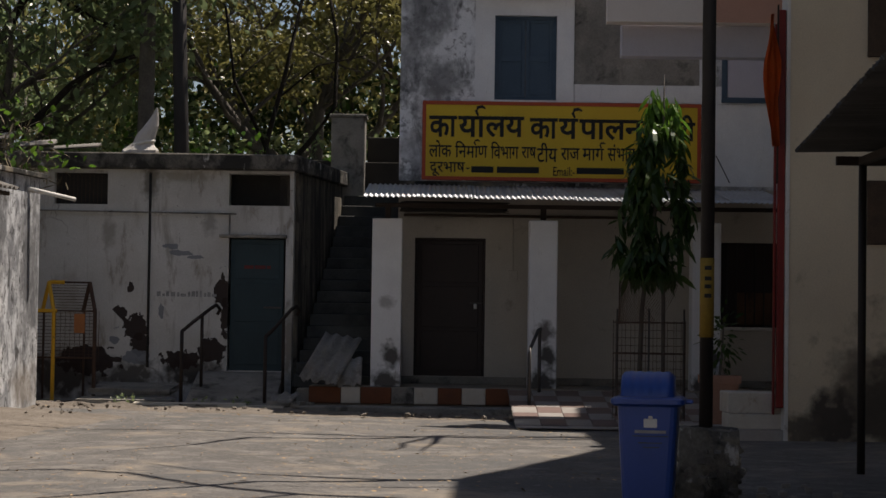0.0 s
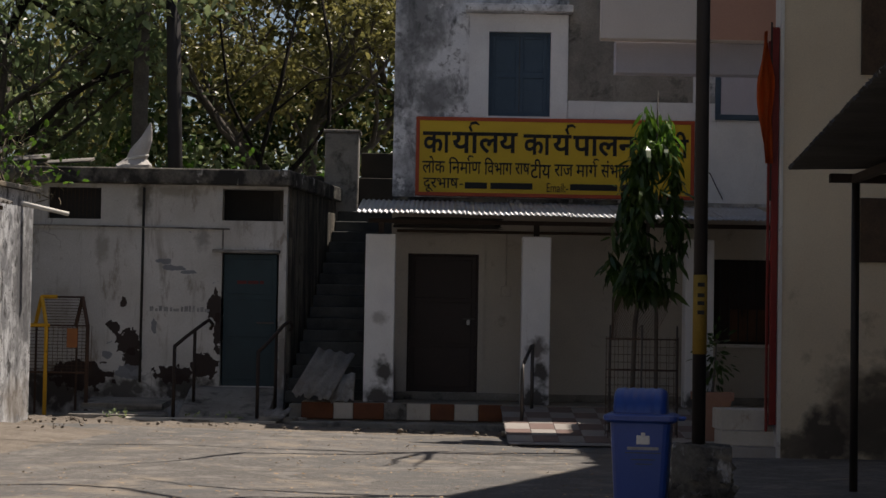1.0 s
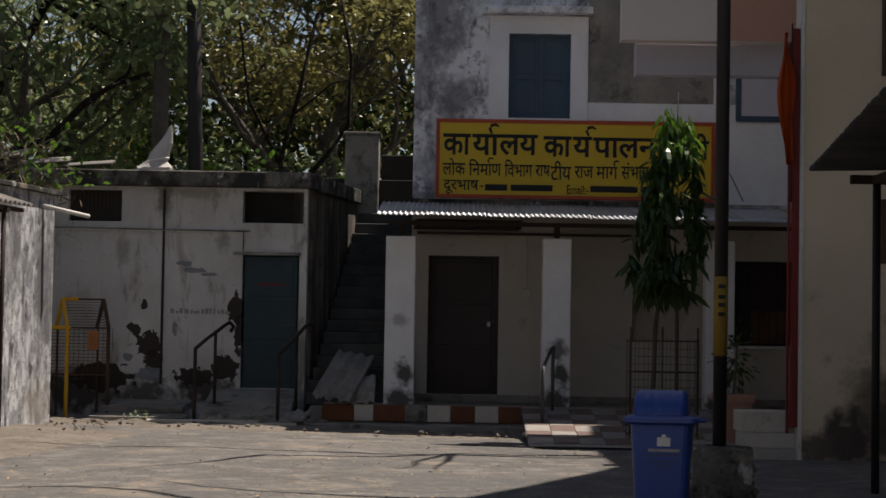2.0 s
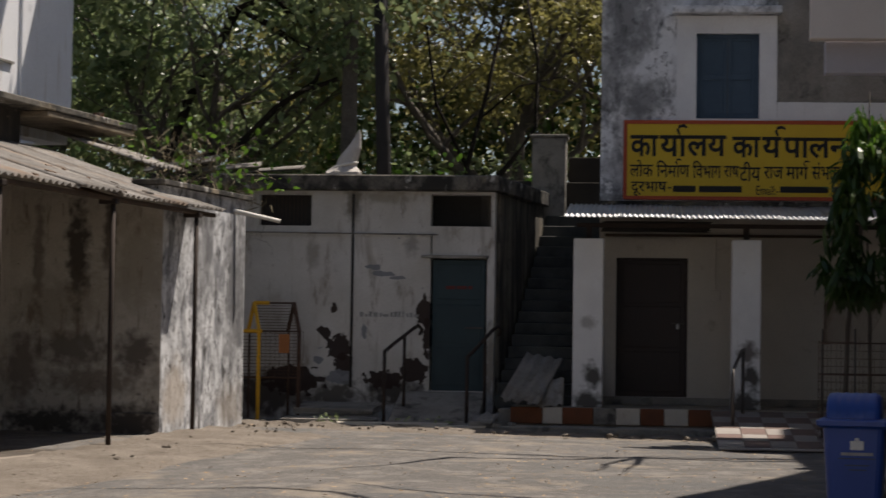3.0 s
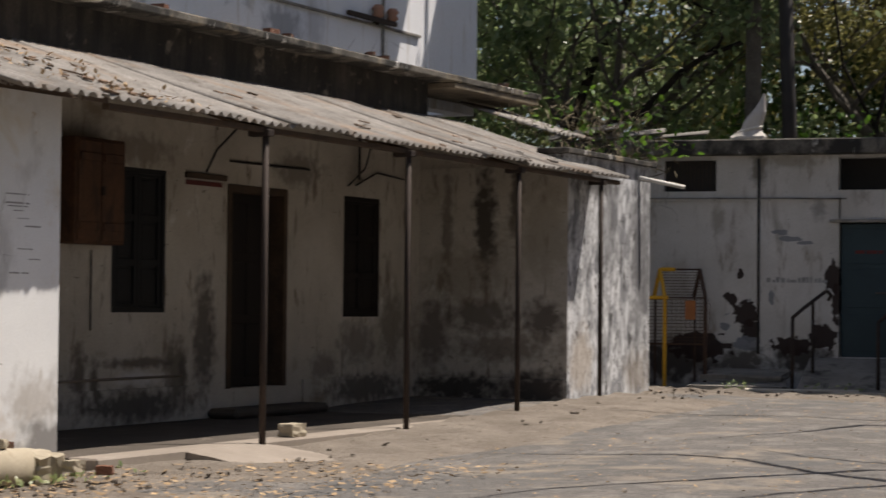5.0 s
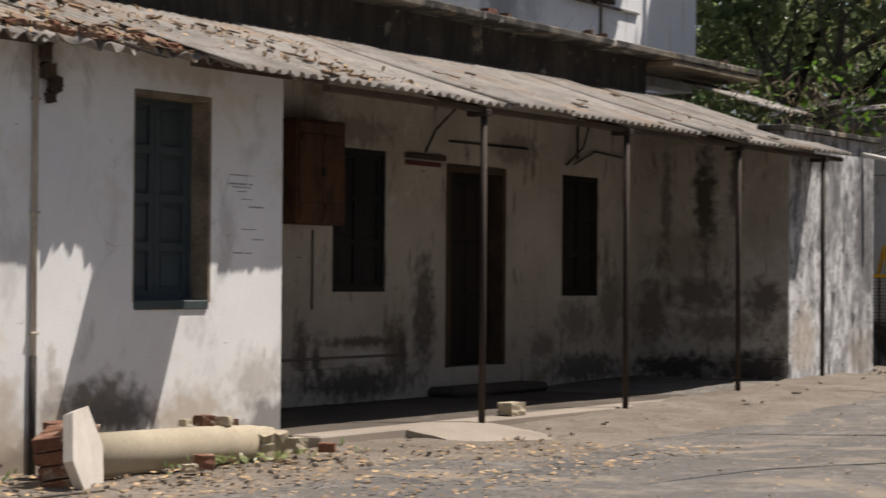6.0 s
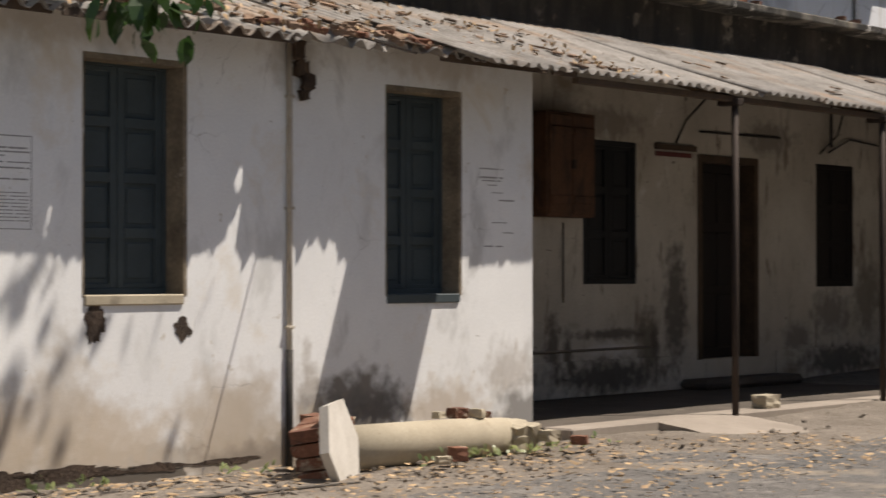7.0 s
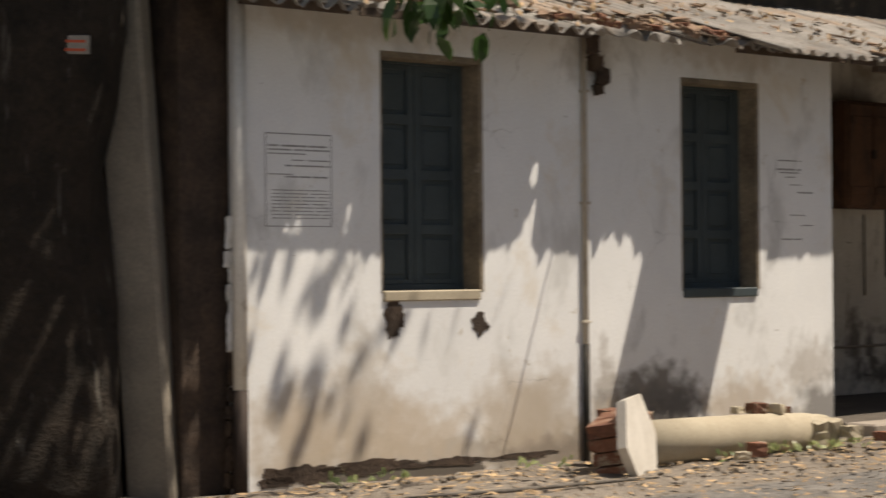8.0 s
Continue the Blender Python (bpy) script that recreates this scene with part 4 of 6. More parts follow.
    if hook:
        for hx, hz, r in hook:
            pts = [(hx, y - 0.001, hz), (hx - r * 0.25, y - 0.001, hz + r * 0.55), (hx - r * 0.05, y - 0.001, hz + r * 0.95), (hx + r * 0.45, y - 0.001, hz + r * 1.05), (hx + r * 0.85, y - 0.001, hz + r * 0.8)]
            tube(pts, [r * 0.13, r * 0.2, r * 0.22, r * 0.2, r * 0.1], 6, bm)
            for v in bm.verts:
                v.co.y = max(min(v.co.y, y + 0.003), y - 0.003)
    return part(name, bm, mat_ or M_BLACK, parent)


def shutter_window(parent, y0, y1, z0, z1, depth, leaf_mat, rows=4, label=""):
    """A two-leaf panelled window in a wall that faces +x."""
    fr = 0.055
    for a, b, c, e in ((y0, y0 + fr, z0, z1), (y1 - fr, y1, z0, z1), (y0 + fr, y1 - fr, z1 - fr, z1), (y0 + fr, y1 - fr, z0, z0 + fr)):
        part("window_frame", box(-depth - 0.05, -depth + 0.03, a, b, c, e, 0.004), leaf_mat, parent)
    mid = (y0 + y1) / 2
    for a, b in ((y0 + fr, mid - 0.003), (mid + 0.003, y1 - fr)):
        lo, hi, st = z0 + fr, z1 - fr, 0.06
        leaf = part("shutter", box(-depth - 0.03, -depth - 0.012, a, b, lo, hi), leaf_mat, parent, label)
        part("stile", box(-depth - 0.012, -depth + 0.012, a, a + st, lo, hi, 0.004), leaf_mat, leaf)
        part("stile", box(-depth - 0.012, -depth + 0.012, b - st, b, lo, hi, 0.004), leaf_mat, leaf)
        for k in range(rows + 1):
            zc = lo + (hi - lo) * k / rows
            part("rail", box(-depth - 0.012, -depth + 0.0115, a + st, b - st, max(lo, zc - 0.035), min(hi, zc + 0.035), 0.004), leaf_mat, leaf)
        for k in range(rows):
            za, zb = lo + (hi - lo) * k / rows + 0.065, lo + (hi - lo) * (k + 1) / rows - 0.065
            part("panel", box(-depth - 0.013, -depth - 0.001, a + st + 0.03, b - st - 0.03, za, zb, 0.006), leaf_mat, leaf)


# ------------------------------------------------------------------ old house: openings and wear
for y0, y1, z0, z1 in (W1, W2):
    shutter_window(house, y0, y1, z0, z1, 0.20, M_BLUEGREY, label="blue-grey panelled wooden window, shut")
    bm = box(-0.198, 0.004, y1 - 0.035, y1 + 0.001, z0, z1, 0.004)
    box(-0.198, 0.004, y0 - 0.001, y0 + 0.012, z0, z1, 0.0, bm)
    box(-0.198, 0.004, y0, y1, z1 - 0.04, z1 + 0.002, 0.004, bm)
    part("window_reveal", bm, M_FRAME, house, "worn brown wooden jambs")
    part("window_sill", box(-0.198, 0.018, y0 + 0.013, y1 - 0.036, z0 - 0.055, z0 + 0.015, 0.008), M_COLUMN if y0 < -3 else M_BLUEGREY, house)
shutter_window(house, *W4, 2.135, M_NIGHT, rows=3, label="dark veranda window")
shutter_window(house, *W3, 2.125, M_DARKWOOD, rows=3, label="dark brown wooden window, shut")
d = part("door", box(-2.34, -2.28, D3[0] + 0.08, D3[1] - 0.08, D3[2], D3[3] - 0.08, 0.005), M_DARKWOOD, house, "dark wooden veranda door")
for a, b in ((D3[0] + 0.12, 6.26), (6.34, D3[1] - 0.12)):
    for za, zb in ((0.45, 1.05), (1.15, 1.75), (1.85, 2.42)):
        part("door_panel", box(-2.282, -2.262, a, b, za, zb, 0.008), M_DARKWOOD, d)
bm = box(-2.40, -2.08, D3[0], D3[0] + 0.08, D3[2], D3[3], 0.006)
box(-2.40, -2.08, D3[1] - 0.08, D3[1], D3[2], D3[3], 0.006, bm)
box(-2.40, -2.08, D3[0] + 0.08, D3[1] - 0.08, D3[3] - 0.08, D3[3], 0.006, bm)
part("door_frame", bm, M_TIMBER, house)
part("skirting", box(-2.098, -2.07, 0.0, 5.295, 0.032, 0.40, 0.006), M_VERANDA, house)
part("skirting", box(-2.098, -2.07, 7.305, 10.236, 0.032, 0.40, 0.006), M_VERANDA, house)
part("end_skirting", box(-2.068, -0.02, 10.20, 10.238, 0.032, 0.36, 0.012), M_VERANDA, house)
part("lintel_strip", box(-2.098, -2.06, 4.84, 5.62, 2.62, 2.68, 0.004), M_TIMBER, house)
part("notice_strip", box(-2.098, -2.085, 4.86, 5.55, 2.55, 2.60), M_REDMARK, house)
# flat masonry-dark patches stand for shaded holes; nothing is cut into the wall
for k, (u, z, w, h) in enumerate([(-4.64, 0.98, 0.17, 0.28), (-3.87, 0.92, 0.14, 0.15)]):
    patch(house, "wall_hole", M_BRICKWALL_DARK, u, z, w, h, 90 + k, 0.001, "y", 0.5, 0.004)
part("downpipe", tube([(0.02, -2.86, -0.1), (0.02, -2.86, 2.4), (0.03, -2.87, 2.98)], 0.021, 10), M_PIPE, house, "stained drain pipe", smooth=True)
part("downpipe_foot", tube([(0.02, -2.86, -0.12), (0.02, -2.86, 0.75)], 0.027, 10), M_STAINED, house, "blackened pipe foot", smooth=True)
for z in (0.9, 1.75, 2.55):
    part("pipe_clamp", box(0.0, 0.046, -2.893, -2.827, z, z + 0.02, 0.004), M_PIPE, house)
for k, (y_, z_, s_) in enumerate([(-2.80, 2.82, 0.11), (-2.76, 2.70, 0.09), (-2.70, 2.60, 0.10), (-2.73, 2.53, 0.06)]):
    bm = chunk((0.06, s_, s_ * 1.1), 3 + k, 0.6, 2)
    bm.transform(Matrix.Translation((0.04, y_, z_)))
    part("broken_bracket", bm, (M_BRICKWALL_DARK, M_TIMBER)[k % 2], house)
part("corner_pipe", tube([(0.03, -5.90, 0.55), (0.03, -5.90, 3.0)], 0.045, 10), M_WHITEP, house, "whitewashed corner pipe", smooth=True)
part("corner_pipe_foot", tube([(0.03, -5.90, -0.2), (0.03, -5.90, 0.56)], 0.047, 10), M_STEEL, house, smooth=True)
rng = random.Random(52)
for k in range(16):
    z_ = -0.05 + 0.105 * k
    low_ = k < 8
    bm = chunk((0.05, rng.uniform(0.05, 0.13) if low_ else rng.uniform(0.03, 0.09), rng.uniform(0.085, 0.13)), 200 + k, 0.4, 2)
    bm.transform(Matrix.Translation((-0.045, -5.90 + rng.uniform(-0.02, 0.03), z_)))
    part("worn_brick", bm, M_BRICKWALL_DARK if low_ and k % 3 else (M_TIMBER if low_ else M_WHITEWASH), house)
# flat dark patches paint the shaded gap under the crumbled wall foot
for k, (u, z, w, h) in enumerate([(-5.35, 0.00, 0.62, 0.13), (-4.80, 0.01, 0.80, 0.085), (-4.10, 0.00, 0.55, 0.065), (-3.45, 0.00, 0.50, 0.05), (-5.62, -0.02, 0.25, 0.12)]):
    patch(house, "crumbled_foot", M_BRICKWALL_DARK, u, z, w, h, 120 + k, 0.001, "y", 0.7, 0.004)

# painted notices: frame and rows of unreadable lines
def notice(y0, y1, z0, z1, rows, seed, solid):
    rng = random.Random(seed)
    n = thing("painted_notice", "faded notice stencilled in grey on the white wall", "notice", LM)
    if solid:
        for a, b, c, e in ((y0, y1, z1 - 0.008, z1), (y0, y1, z0, z0 + 0.006), (y0, y0 + 0.008, z0 + 0.006, z1 - 0.008), (y1 - 0.006, y1, z0 + 0.006, z1 - 0.008)):
            part("border", box(-0.001, 0.002, a, b, c, e), M_PAPERMARK, n)
    for z, w0, w1, th in rows:
        y = y0 + (y1 - y0) * w0
        while y < y0 + (y1 - y0) * w1 - 0.01:
            ln = rng.uniform(0.05, 0.25)
            e = min(y + ln, y0 + (y1 - y0) * w1)
            part("bar", box(-0.001, 0.002, y, e, z - th / 2, z + th / 2), M_PAPERMARK, n)
            y = e + rng.uniform(0.006, 0.03)


notice(-5.68, -5.15, 1.57, 2.16, [(2.08, 0.05, 0.97, 0.012), (2.055, 0.05, 0.97, 0.010), (2.03, 0.05, 0.6, 0.008), (1.99, 0.4, 0.97, 0.008), (1.955, 0.3, 0.97, 0.010), (1.90, 0.05, 0.4, 0.008), (1.885, 0.3, 0.95, 0.010)]
       + [(1.80 - 0.022 * i, 0.10, 0.96, 0.006) for i in range(9)], 1, True)
notice(-0.68, -0.20, 1.49, 2.14, [(2.13, 0.0, 0.6, 0.010), (2.06, 0.0, 0.6, 0.014), (2.035, 0.05, 0.55, 0.010), (2.0, 0.2, 0.45, 0.008), (1.94, 0.3, 0.6, 0.006), (1.88, 0.5, 0.9, 0.012), (1.70, 0.3, 0.7, 0.008), (1.62, 0.6, 0.9, 0.008), (1.51, 0.1, 0.6, 0.010)], 2, False)

# upper storey, ledge, roof edge
part("upper_cornice", box(-2.698, -2.66, -8.0, 11.3, 4.92, 4.95), M_CONC, house)
# unseen eaves added to shade the upper wall; their gap leaves the lit triangle
part("upper_eave", box(-3.2, -0.94, -7.4, 12.52, 9.45, 9.58), M_SLAB, house)
part("upper_eave", box(-3.2, -0.94, 13.27, 16.6, 9.45, 9.58), M_SLAB, house)
part("new_plaster", box(-2.70, -2.66, 11.5, 13.02, 4.292, 6.44, 0.005), M_UPPER, house)
part("upper_end_wall", wall("x", 12.7, 12.998, -7.0, -3.002, 4.0, 9.448), M_UPPER, house)
part("timber_soffit", box(-2.65, -1.74, 10.5, 13.15, 4.12, 4.196, 0.01), M_FRAME, house, "weathered boards under the ledge")
for k, (y, s) in enumerate([(6.3, 0.2), (6.75, 0.12), (8.6, 0.14), (9.0, 0.18), (12.4, 0.14), (4.2, 0.15)]):
    bm = chunk((0.11, s, 0.085), 300 + k)
    bm.transform(LM @ pose(-1.95 - 0.05 * (k % 2), y, 4.291, 0, 0, 20 * k))
    single("loose_brick", bm, M_BRICK, "loose broken brick lying on the ledge", "brick", group="bricks on the ledge")
br = thing("wire_bracket", "iron cross-arm with two porcelain insulators on the wall", "bracket", LM)
part("arm", box(-2.64, -2.58, 9.2, 10.47, 4.96, 5.02, 0.006), M_STEEL, br)
part("stay", box(-2.70, -2.62, 10.0, 10.06, 4.93, 5.03, 0.004), M_STEEL, br)
for y in (9.98, 10.38):
    part("insulator", tube([(-2.61, y, 5.02), (-2.61, y, 5.05), (-2.61, y, 5.10), (-2.61, y, 5.14), (-2.61, y, 5.19)], [0.045, 0.08, 0.06, 0.085, 0.05], 10), M_POT, br, "brown porcelain", smooth=True)
part("wall_conduit", tube([(-2.68, 10.25, 4.3), (-2.68, 10.25, 6.4)], 0.022, 6), M_CONC, house)
bm = corrugated(1.5, 1.4, runs=3, seed=77)
bm.transform(LM @ pose(-0.9, 13.2, 3.62, 0, 0, 0) @ SLOPE)
single("roof_sheet_scrap", bm, M_ASB, "broken asbestos sheet propped over the wall corner", "roof sheet", smooth=True)

part("spout_pipe", tube([(-0.1, 12.5, 3.06), (0.44, 13.2, 2.93)], 0.03, 8), M_WHITEP, house, "white spout pipe", smooth=True)
# meter box and cables in the veranda
mb = thing("meter_box", "brown wooden meter box fixed on the veranda wall", "box", LM)
part("body", box(-2.098, -1.85, 2.62, 3.43, 1.85, 2.89, 0.01), M_BOARD, mb)
for a, b in ((2.65, 3.02), (3.03, 3.40)):
    lid = part("lid", box(-1.848, -1.83, a, b, 1.88, 2.86, 0.006), M_BOARD, mb)
    part("batten", box(-1.8295, -1.815, a + 0.02, b - 0.02, 1.98, 2.06, 0.004), M_BOARD, lid)
    part("batten", box(-1.8295, -1.815, a + 0.02, b - 0.02, 2.66, 2.74, 0.004), M_BOARD, lid)
part("hasp", box(-1.829, -1.80, 3.0, 3.05, 2.33, 2.42, 0.004), M_STEEL, mb)


def cable(pts, r, label="thin dark cable hanging on the wall", mat_=None, at=None):
    bm = tube(pts, r, 5)
    if at is not None:
        bm.transform(at)
    return single("cable", bm, mat_ or M_POLE, label, "cable", smooth=True)


cable([(-2.06, 5.2, 2.7), (-2.03, 5.35, 2.95), (-1.95, 5.7, 3.25), (-1.9, 5.8, 3.5)], 0.014, at=LM)
cable([(-2.08, 5.7, 2.85), (-2.08, 7.4, 2.86)], 0.012, at=LM)
cable([(-2.07, 8.3, 2.72), (-2.0, 8.6, 2.95), (-1.98, 8.75, 3.3)], 0.013, at=LM)
cable([(-2.07, 8.5, 2.74), (-2.06, 9.0, 2.92), (-2.06, 9.7, 2.88)], 0.012, at=LM)
cable([(-2.0, 8.45, 2.8), (-2.0, 8.45, 3.5)], 0.02, at=LM)
cable([(-1.7, 1.3, 2.9), (-1.5, 1.6, 3.1), (-1.35, 1.8, 3.3)], 0.03, "bent pipe under the roof", M_STEEL, LM)
cable([(-2.08, 3.2, 1.0), (-2.08, 3.2, 1.8)], 0.008, at=LM)
cable([(-2.085, 0.2, 0.52), (-2.085, 2.0, 0.50), (-2.085, 4.8, 0.51)], 0.014, "thin dirt-covered pipe along the veranda wall", M_FLOOR, LM)
part("eave_purlin", box(0.36, 0.44, 0.05, 10.9, 2.835, 2.885, 0.004), M_TIMBER, house)
for y in (2.42, 5.15, 7.85):
    part("rafter", tube([(0.42, y, 2.86), (-2.1, y, 3.60)], 0.035, 6), M_TIMBER, house)

# roof litter: broken tiles, leaves of plaster and bricks on the old sheets
rng = random.Random(8)
for k in range(130):
    u = rng.random() ** 1.3
    y = -5.8 + 6.6 * rng.random() if k < 105 else rng.uniform(0.5, 9.5)
    s = 2.3 * u * 0.8
    bm = chunk((rng.uniform(0.04, 0.15), rng.uniform(0.03, 0.09), rng.uniform(0.010, 0.022)), 400 + k, 0.5)
    bm.transform(LM @ Matrix.Translation((0.42, y, 2.97)) @ SLOPE @ pose(s, 0, 0.0, rng.uniform(-8, 8), 0, rng.uniform(0, 360)))
    single("tile_fragment", bm, (M_TILEBIT, M_ASB, M_TILEBIT, M_TILEBIT, M_TIMBER)[k % 5], "broken clay tile fragment on the old roof", "tile fragment", group="fragments on the roof")

rng = random.Random(18)
for k in range(70):
    u = abs(rng.gauss(0, 0.35))
    y = -6.1 + 5.0 * rng.random() ** 1.3
    s_ = rng.uniform(0.06, 0.15)
    bm = chunk((s_, s_ * rng.uniform(0.5, 1.1), rng.uniform(0.02, 0.05)), 1400 + k, 0.5)
    bm.transform(LM @ Matrix.Translation((0.44, y, 2.965)) @ SLOPE @ pose(u, 0, 0.0, rng.uniform(-14, 14), rng.uniform(-14, 14), rng.uniform(0, 360)))
    single("tile_fragment", bm, (M_TILEBIT, M_BRICK, M_TILEBIT)[k % 3], "broken clay tile fragment on the old roof", "tile fragment", group="fragments on the roof")

# a sheet and a rod added over the eave to throw the wall's shadow band and line
bm = corrugated(1.35, 1.08, runs=3, seed=78, ragged=0.02)
bm.transform(Matrix.Translation((0.86, -0.55, 2.865)) @ pose(0, 0, 0, 0, 0, 180) @ pose(0, 0, 0, 0, -17.4, 0))
part("slipped_sheet", bm, M_ASB, house, "roof sheet added over the eave to shadow the wall", smooth=True)
# battens added to straighten the eave's shadow; gaps let the light spikes through
for a, b in ((-6.2, -5.36), (-5.28, -3.25), (-1.70, -0.40), (-0.33, 0.0)):
    part("eave_batten", box(0.445, 0.465, a, b, 2.875, 2.93), M_TIMBER, house)
part("eave_rod", tube([(0.2, -2.58, 3.05), (1.0, -2.60, 2.82)], 0.007, 5), M_STEEL, house)

# fallen column
col = thing("fallen_column", "fallen plastered brick column with a six-sided capital", "column", LM @ pose(0.55, -0.26, -0.115))
bm = tube([(0.02, -2.66, 0.185), (0.0, -1.9, 0.18), (-0.02, -1.2, 0.17), (-0.03, -0.80, 0.16)], [0.165, 0.160, 0.155, 0.145], 20)
part("shaft", bm, M_COLUMN, col, "cream plastered round shaft", smooth=True)
bm = chunk((0.25, 0.30, 0.24), 31, 0.16, 4)
bm.transform(pose(-0.03, -0.68, 0.02, 0, 12, 0))
part("broken_end", bm, M_COLUMN, col)
bm = bmesh.new()
ring = [(0.335 * math.cos(math.radians(6 + 60 * k)), 0.345 * math.sin(math.radians(6 + 60 * k))) for k in range(6)]
fr_ = [bm.verts.new((x, 0.0, z)) for x, z in ring]
bk_ = [bm.verts.new((x * 0.97, -0.07, z * 0.97)) for x, z in ring]
bm.faces.new(fr_)
bm.faces.new(bk_[::-1])
for k in range(6):
    bm.faces.new((fr_[k], bk_[k], bk_[(k + 1) % 6], fr_[(k + 1) % 6]))
CAP = pose(0.31, -2.93, 0.25, 10, 10, -63)
bm.transform(CAP)
part("capital", bm, M_CAPITAL, col, "white plastered hexagonal slab")
rng = random.Random(4)
for i in range(4):
    for j in range(2):
        bm = chunk((0.20, 0.22, 0.085), 500 + i * 3 + j, 0.14)
        bm.transform(CAP @ pose(-0.12 + 0.22 * j + rng.uniform(-0.02, 0.02), -0.19, -0.20 + 0.10 * i))
        part("brick", bm, M_BRICK, col)
bm = chunk((0.44, 0.26, 0.10), 533, 0.16)
bm.transform(CAP @ pose(0, -0.18, -0.30, 0, 6, 0))
part("mortar_lump", bm, M_COLUMN, col)
for k, (x, y, z, s) in enumerate([(0.42, -2.42, 0.235, 0.11), (0.36, -2.30, 0.225, 0.10), (0.48, -1.22, 0.235, 0.11), (0.53, -1.06, 0.23, 0.10), (0.48, -0.90, 0.215, 0.08), (0.45, -1.40, 0.245, 0.07), (0.9, -1.72, -0.02, 0.14), (0.75, -0.45, 0.03, 0.12), (0.9, -0.25, 0.0, 0.10), (1.0, -2.0, -0.02, 0.08), (0.35, -2.6, 0.22, 0.16)]):
    bm = chunk((s, s * 1.2, s * 0.7), 540 + k, 0.2, 2)
    bm.transform(LM @ pose(x, y - 0.32, z - 0.03, 0, 0, 37 * k))
    single("brick_rubble", bm, M_BRICK if k % 2 == 0 else M_COLUMN, "broken brick rubble lying by the fallen column", "rubble", group="rubble by the column")
single("loose_stone", chunk((0.16, 0.24, 0.12), 61, 0.14, 3), M_COLUMN, "loose stone on the veranda edge", "stone", LM @ pose(0.26, 3.22, 0.035))
bm = sheet([0.402 + 0.09 * i for i in range(11)], [1.25 + 0.1 * i for i in range(13)], lambda x, y: 0.030 - 0.115 * ((x - 0.40) / 0.9) ** 1.2 - 0.06 * max(0, abs(y - 1.95 - 0.3 * (x - 0.4)) - 0.4) + 0.014 * noise.noise(Vector((x * 4, y * 4, 8))))
for g in bmesh.ops.extrude_face_region(bm, geom=bm.faces[:])["geom"]:
    if isinstance(g, bmesh.types.BMVert):
        g.co.z = -0.3
bmesh.ops.recalc_face_normals(bm, faces=bm.faces[:])
single("cement_ramp", bm, M_FLOOR, "worn cement ramp at the veranda edge", "ramp", LM)
stick_pts = [L(1.0, -5.4), L(1.15, -4.7), L(1.2, -4.0), L(1.25, -3.45)]
single("stick", tube([(p.x, p.y, ground_z(p.x, p.y) + 0.04) for p in stick_pts], [0.010, 0.015, 0.013, 0.008], 6), M_BARKG, "dry fallen stick on the ground", "stick", smooth=True)

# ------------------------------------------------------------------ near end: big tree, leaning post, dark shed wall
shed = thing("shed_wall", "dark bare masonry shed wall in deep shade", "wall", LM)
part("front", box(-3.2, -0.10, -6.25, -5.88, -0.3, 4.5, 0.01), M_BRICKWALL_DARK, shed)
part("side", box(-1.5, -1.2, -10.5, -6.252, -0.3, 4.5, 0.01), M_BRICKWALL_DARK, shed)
bm = box(-0.15, 0.15, -0.10, 0.10, -0.1, 3.6, 0.02)
single("leaning_post", bm, M_OLDPOST, "square concrete post leaning beside the tree", "post", LM @ pose(-0.26, -6.33, -0.12, 0, -4.2, 0) @ pose(0, 0, 0, 3.5, 0, 35))

big = thing("roadside_tree", "large dark-barked tree with drooping leafy branches", "tree", pose(-9.68, 8.02, 0))
pts, rad = [], []
for i in range(12):
    z = -0.15 + i * 0.42
    pts.append((0.02 * i + 0.04 * math.sin(i), 0.02 * i, z))
    rad.append(0.62 * math.exp(-i * 0.55) * 0.35 + 0.47 + 0.02 * math.sin(i * 2.3))
bm = tube(pts, rad, 28)
for v in bm.verts:
    n_ = noise.noise(Vector((v.co.x * 3.5, v.co.y * 3.5, v.co.z * 0.9)))
    r_ = Vector((v.co.x, v.co.y, 0))
    v.co += r_ * 0.16 * n_
part("trunk", bm, M_BARK, big, smooth=True)
limbs = [[(0.2, 0.2, 4.2), (1.3, 0.0, 4.9), (2.6, -0.4, 4.6), (3.5, -0.6, 3.6), (3.9, -0.75, 2.75)],
         [(0.2, 0.2, 4.3), (1.0, 1.4, 5.6), (2.2, 2.6, 6.8), (3.0, 3.6, 7.6)],
         [(0.1, 0.1, 4.3), (-1.0, 1.0, 6.0), (-1.8, 1.8, 7.8)],
         [(0.2, 0.1, 4.3), (0.6, -1.2, 5.8), (1.0, -2.5, 7.0)]]
for l in limbs:
    part("limb", tube(l, [0.22 * (1 - 0.92 * i / (len(l) - 1)) + 0.012 for i in range(len(l))], 8), M_BARK, big, smooth=True)
nr = np.random.default_rng(3)
hang = np.array([3.80, -0.56, 2.64]) + nr.normal(size=(150, 3)) * np.array([0.15, 0.13, 0.11])
blades("hanging_leaves", hang, 0.135, 0.42, M_LEAFASH, big, 4, droop=1.0)
cr = []
for l in limbs[1:]:
    for p in l[1:]:
        cr.append(np.array(p) + nr.normal(size=(230, 3)) * np.array([0.9, 0.9, 0.6]))
# last cluster is added out of view, towards the sun, to shade the trunk
cr = np.concatenate(cr + [np.array([1.3, 1.1, 5.3]) + nr.normal(size=(2200, 3)) * np.array([0.55, 0.5, 0.9])])
blades("crown", cr[cr[:, 2] > 3.9], 0.17, 0.5, M_LEAF, big, 5)
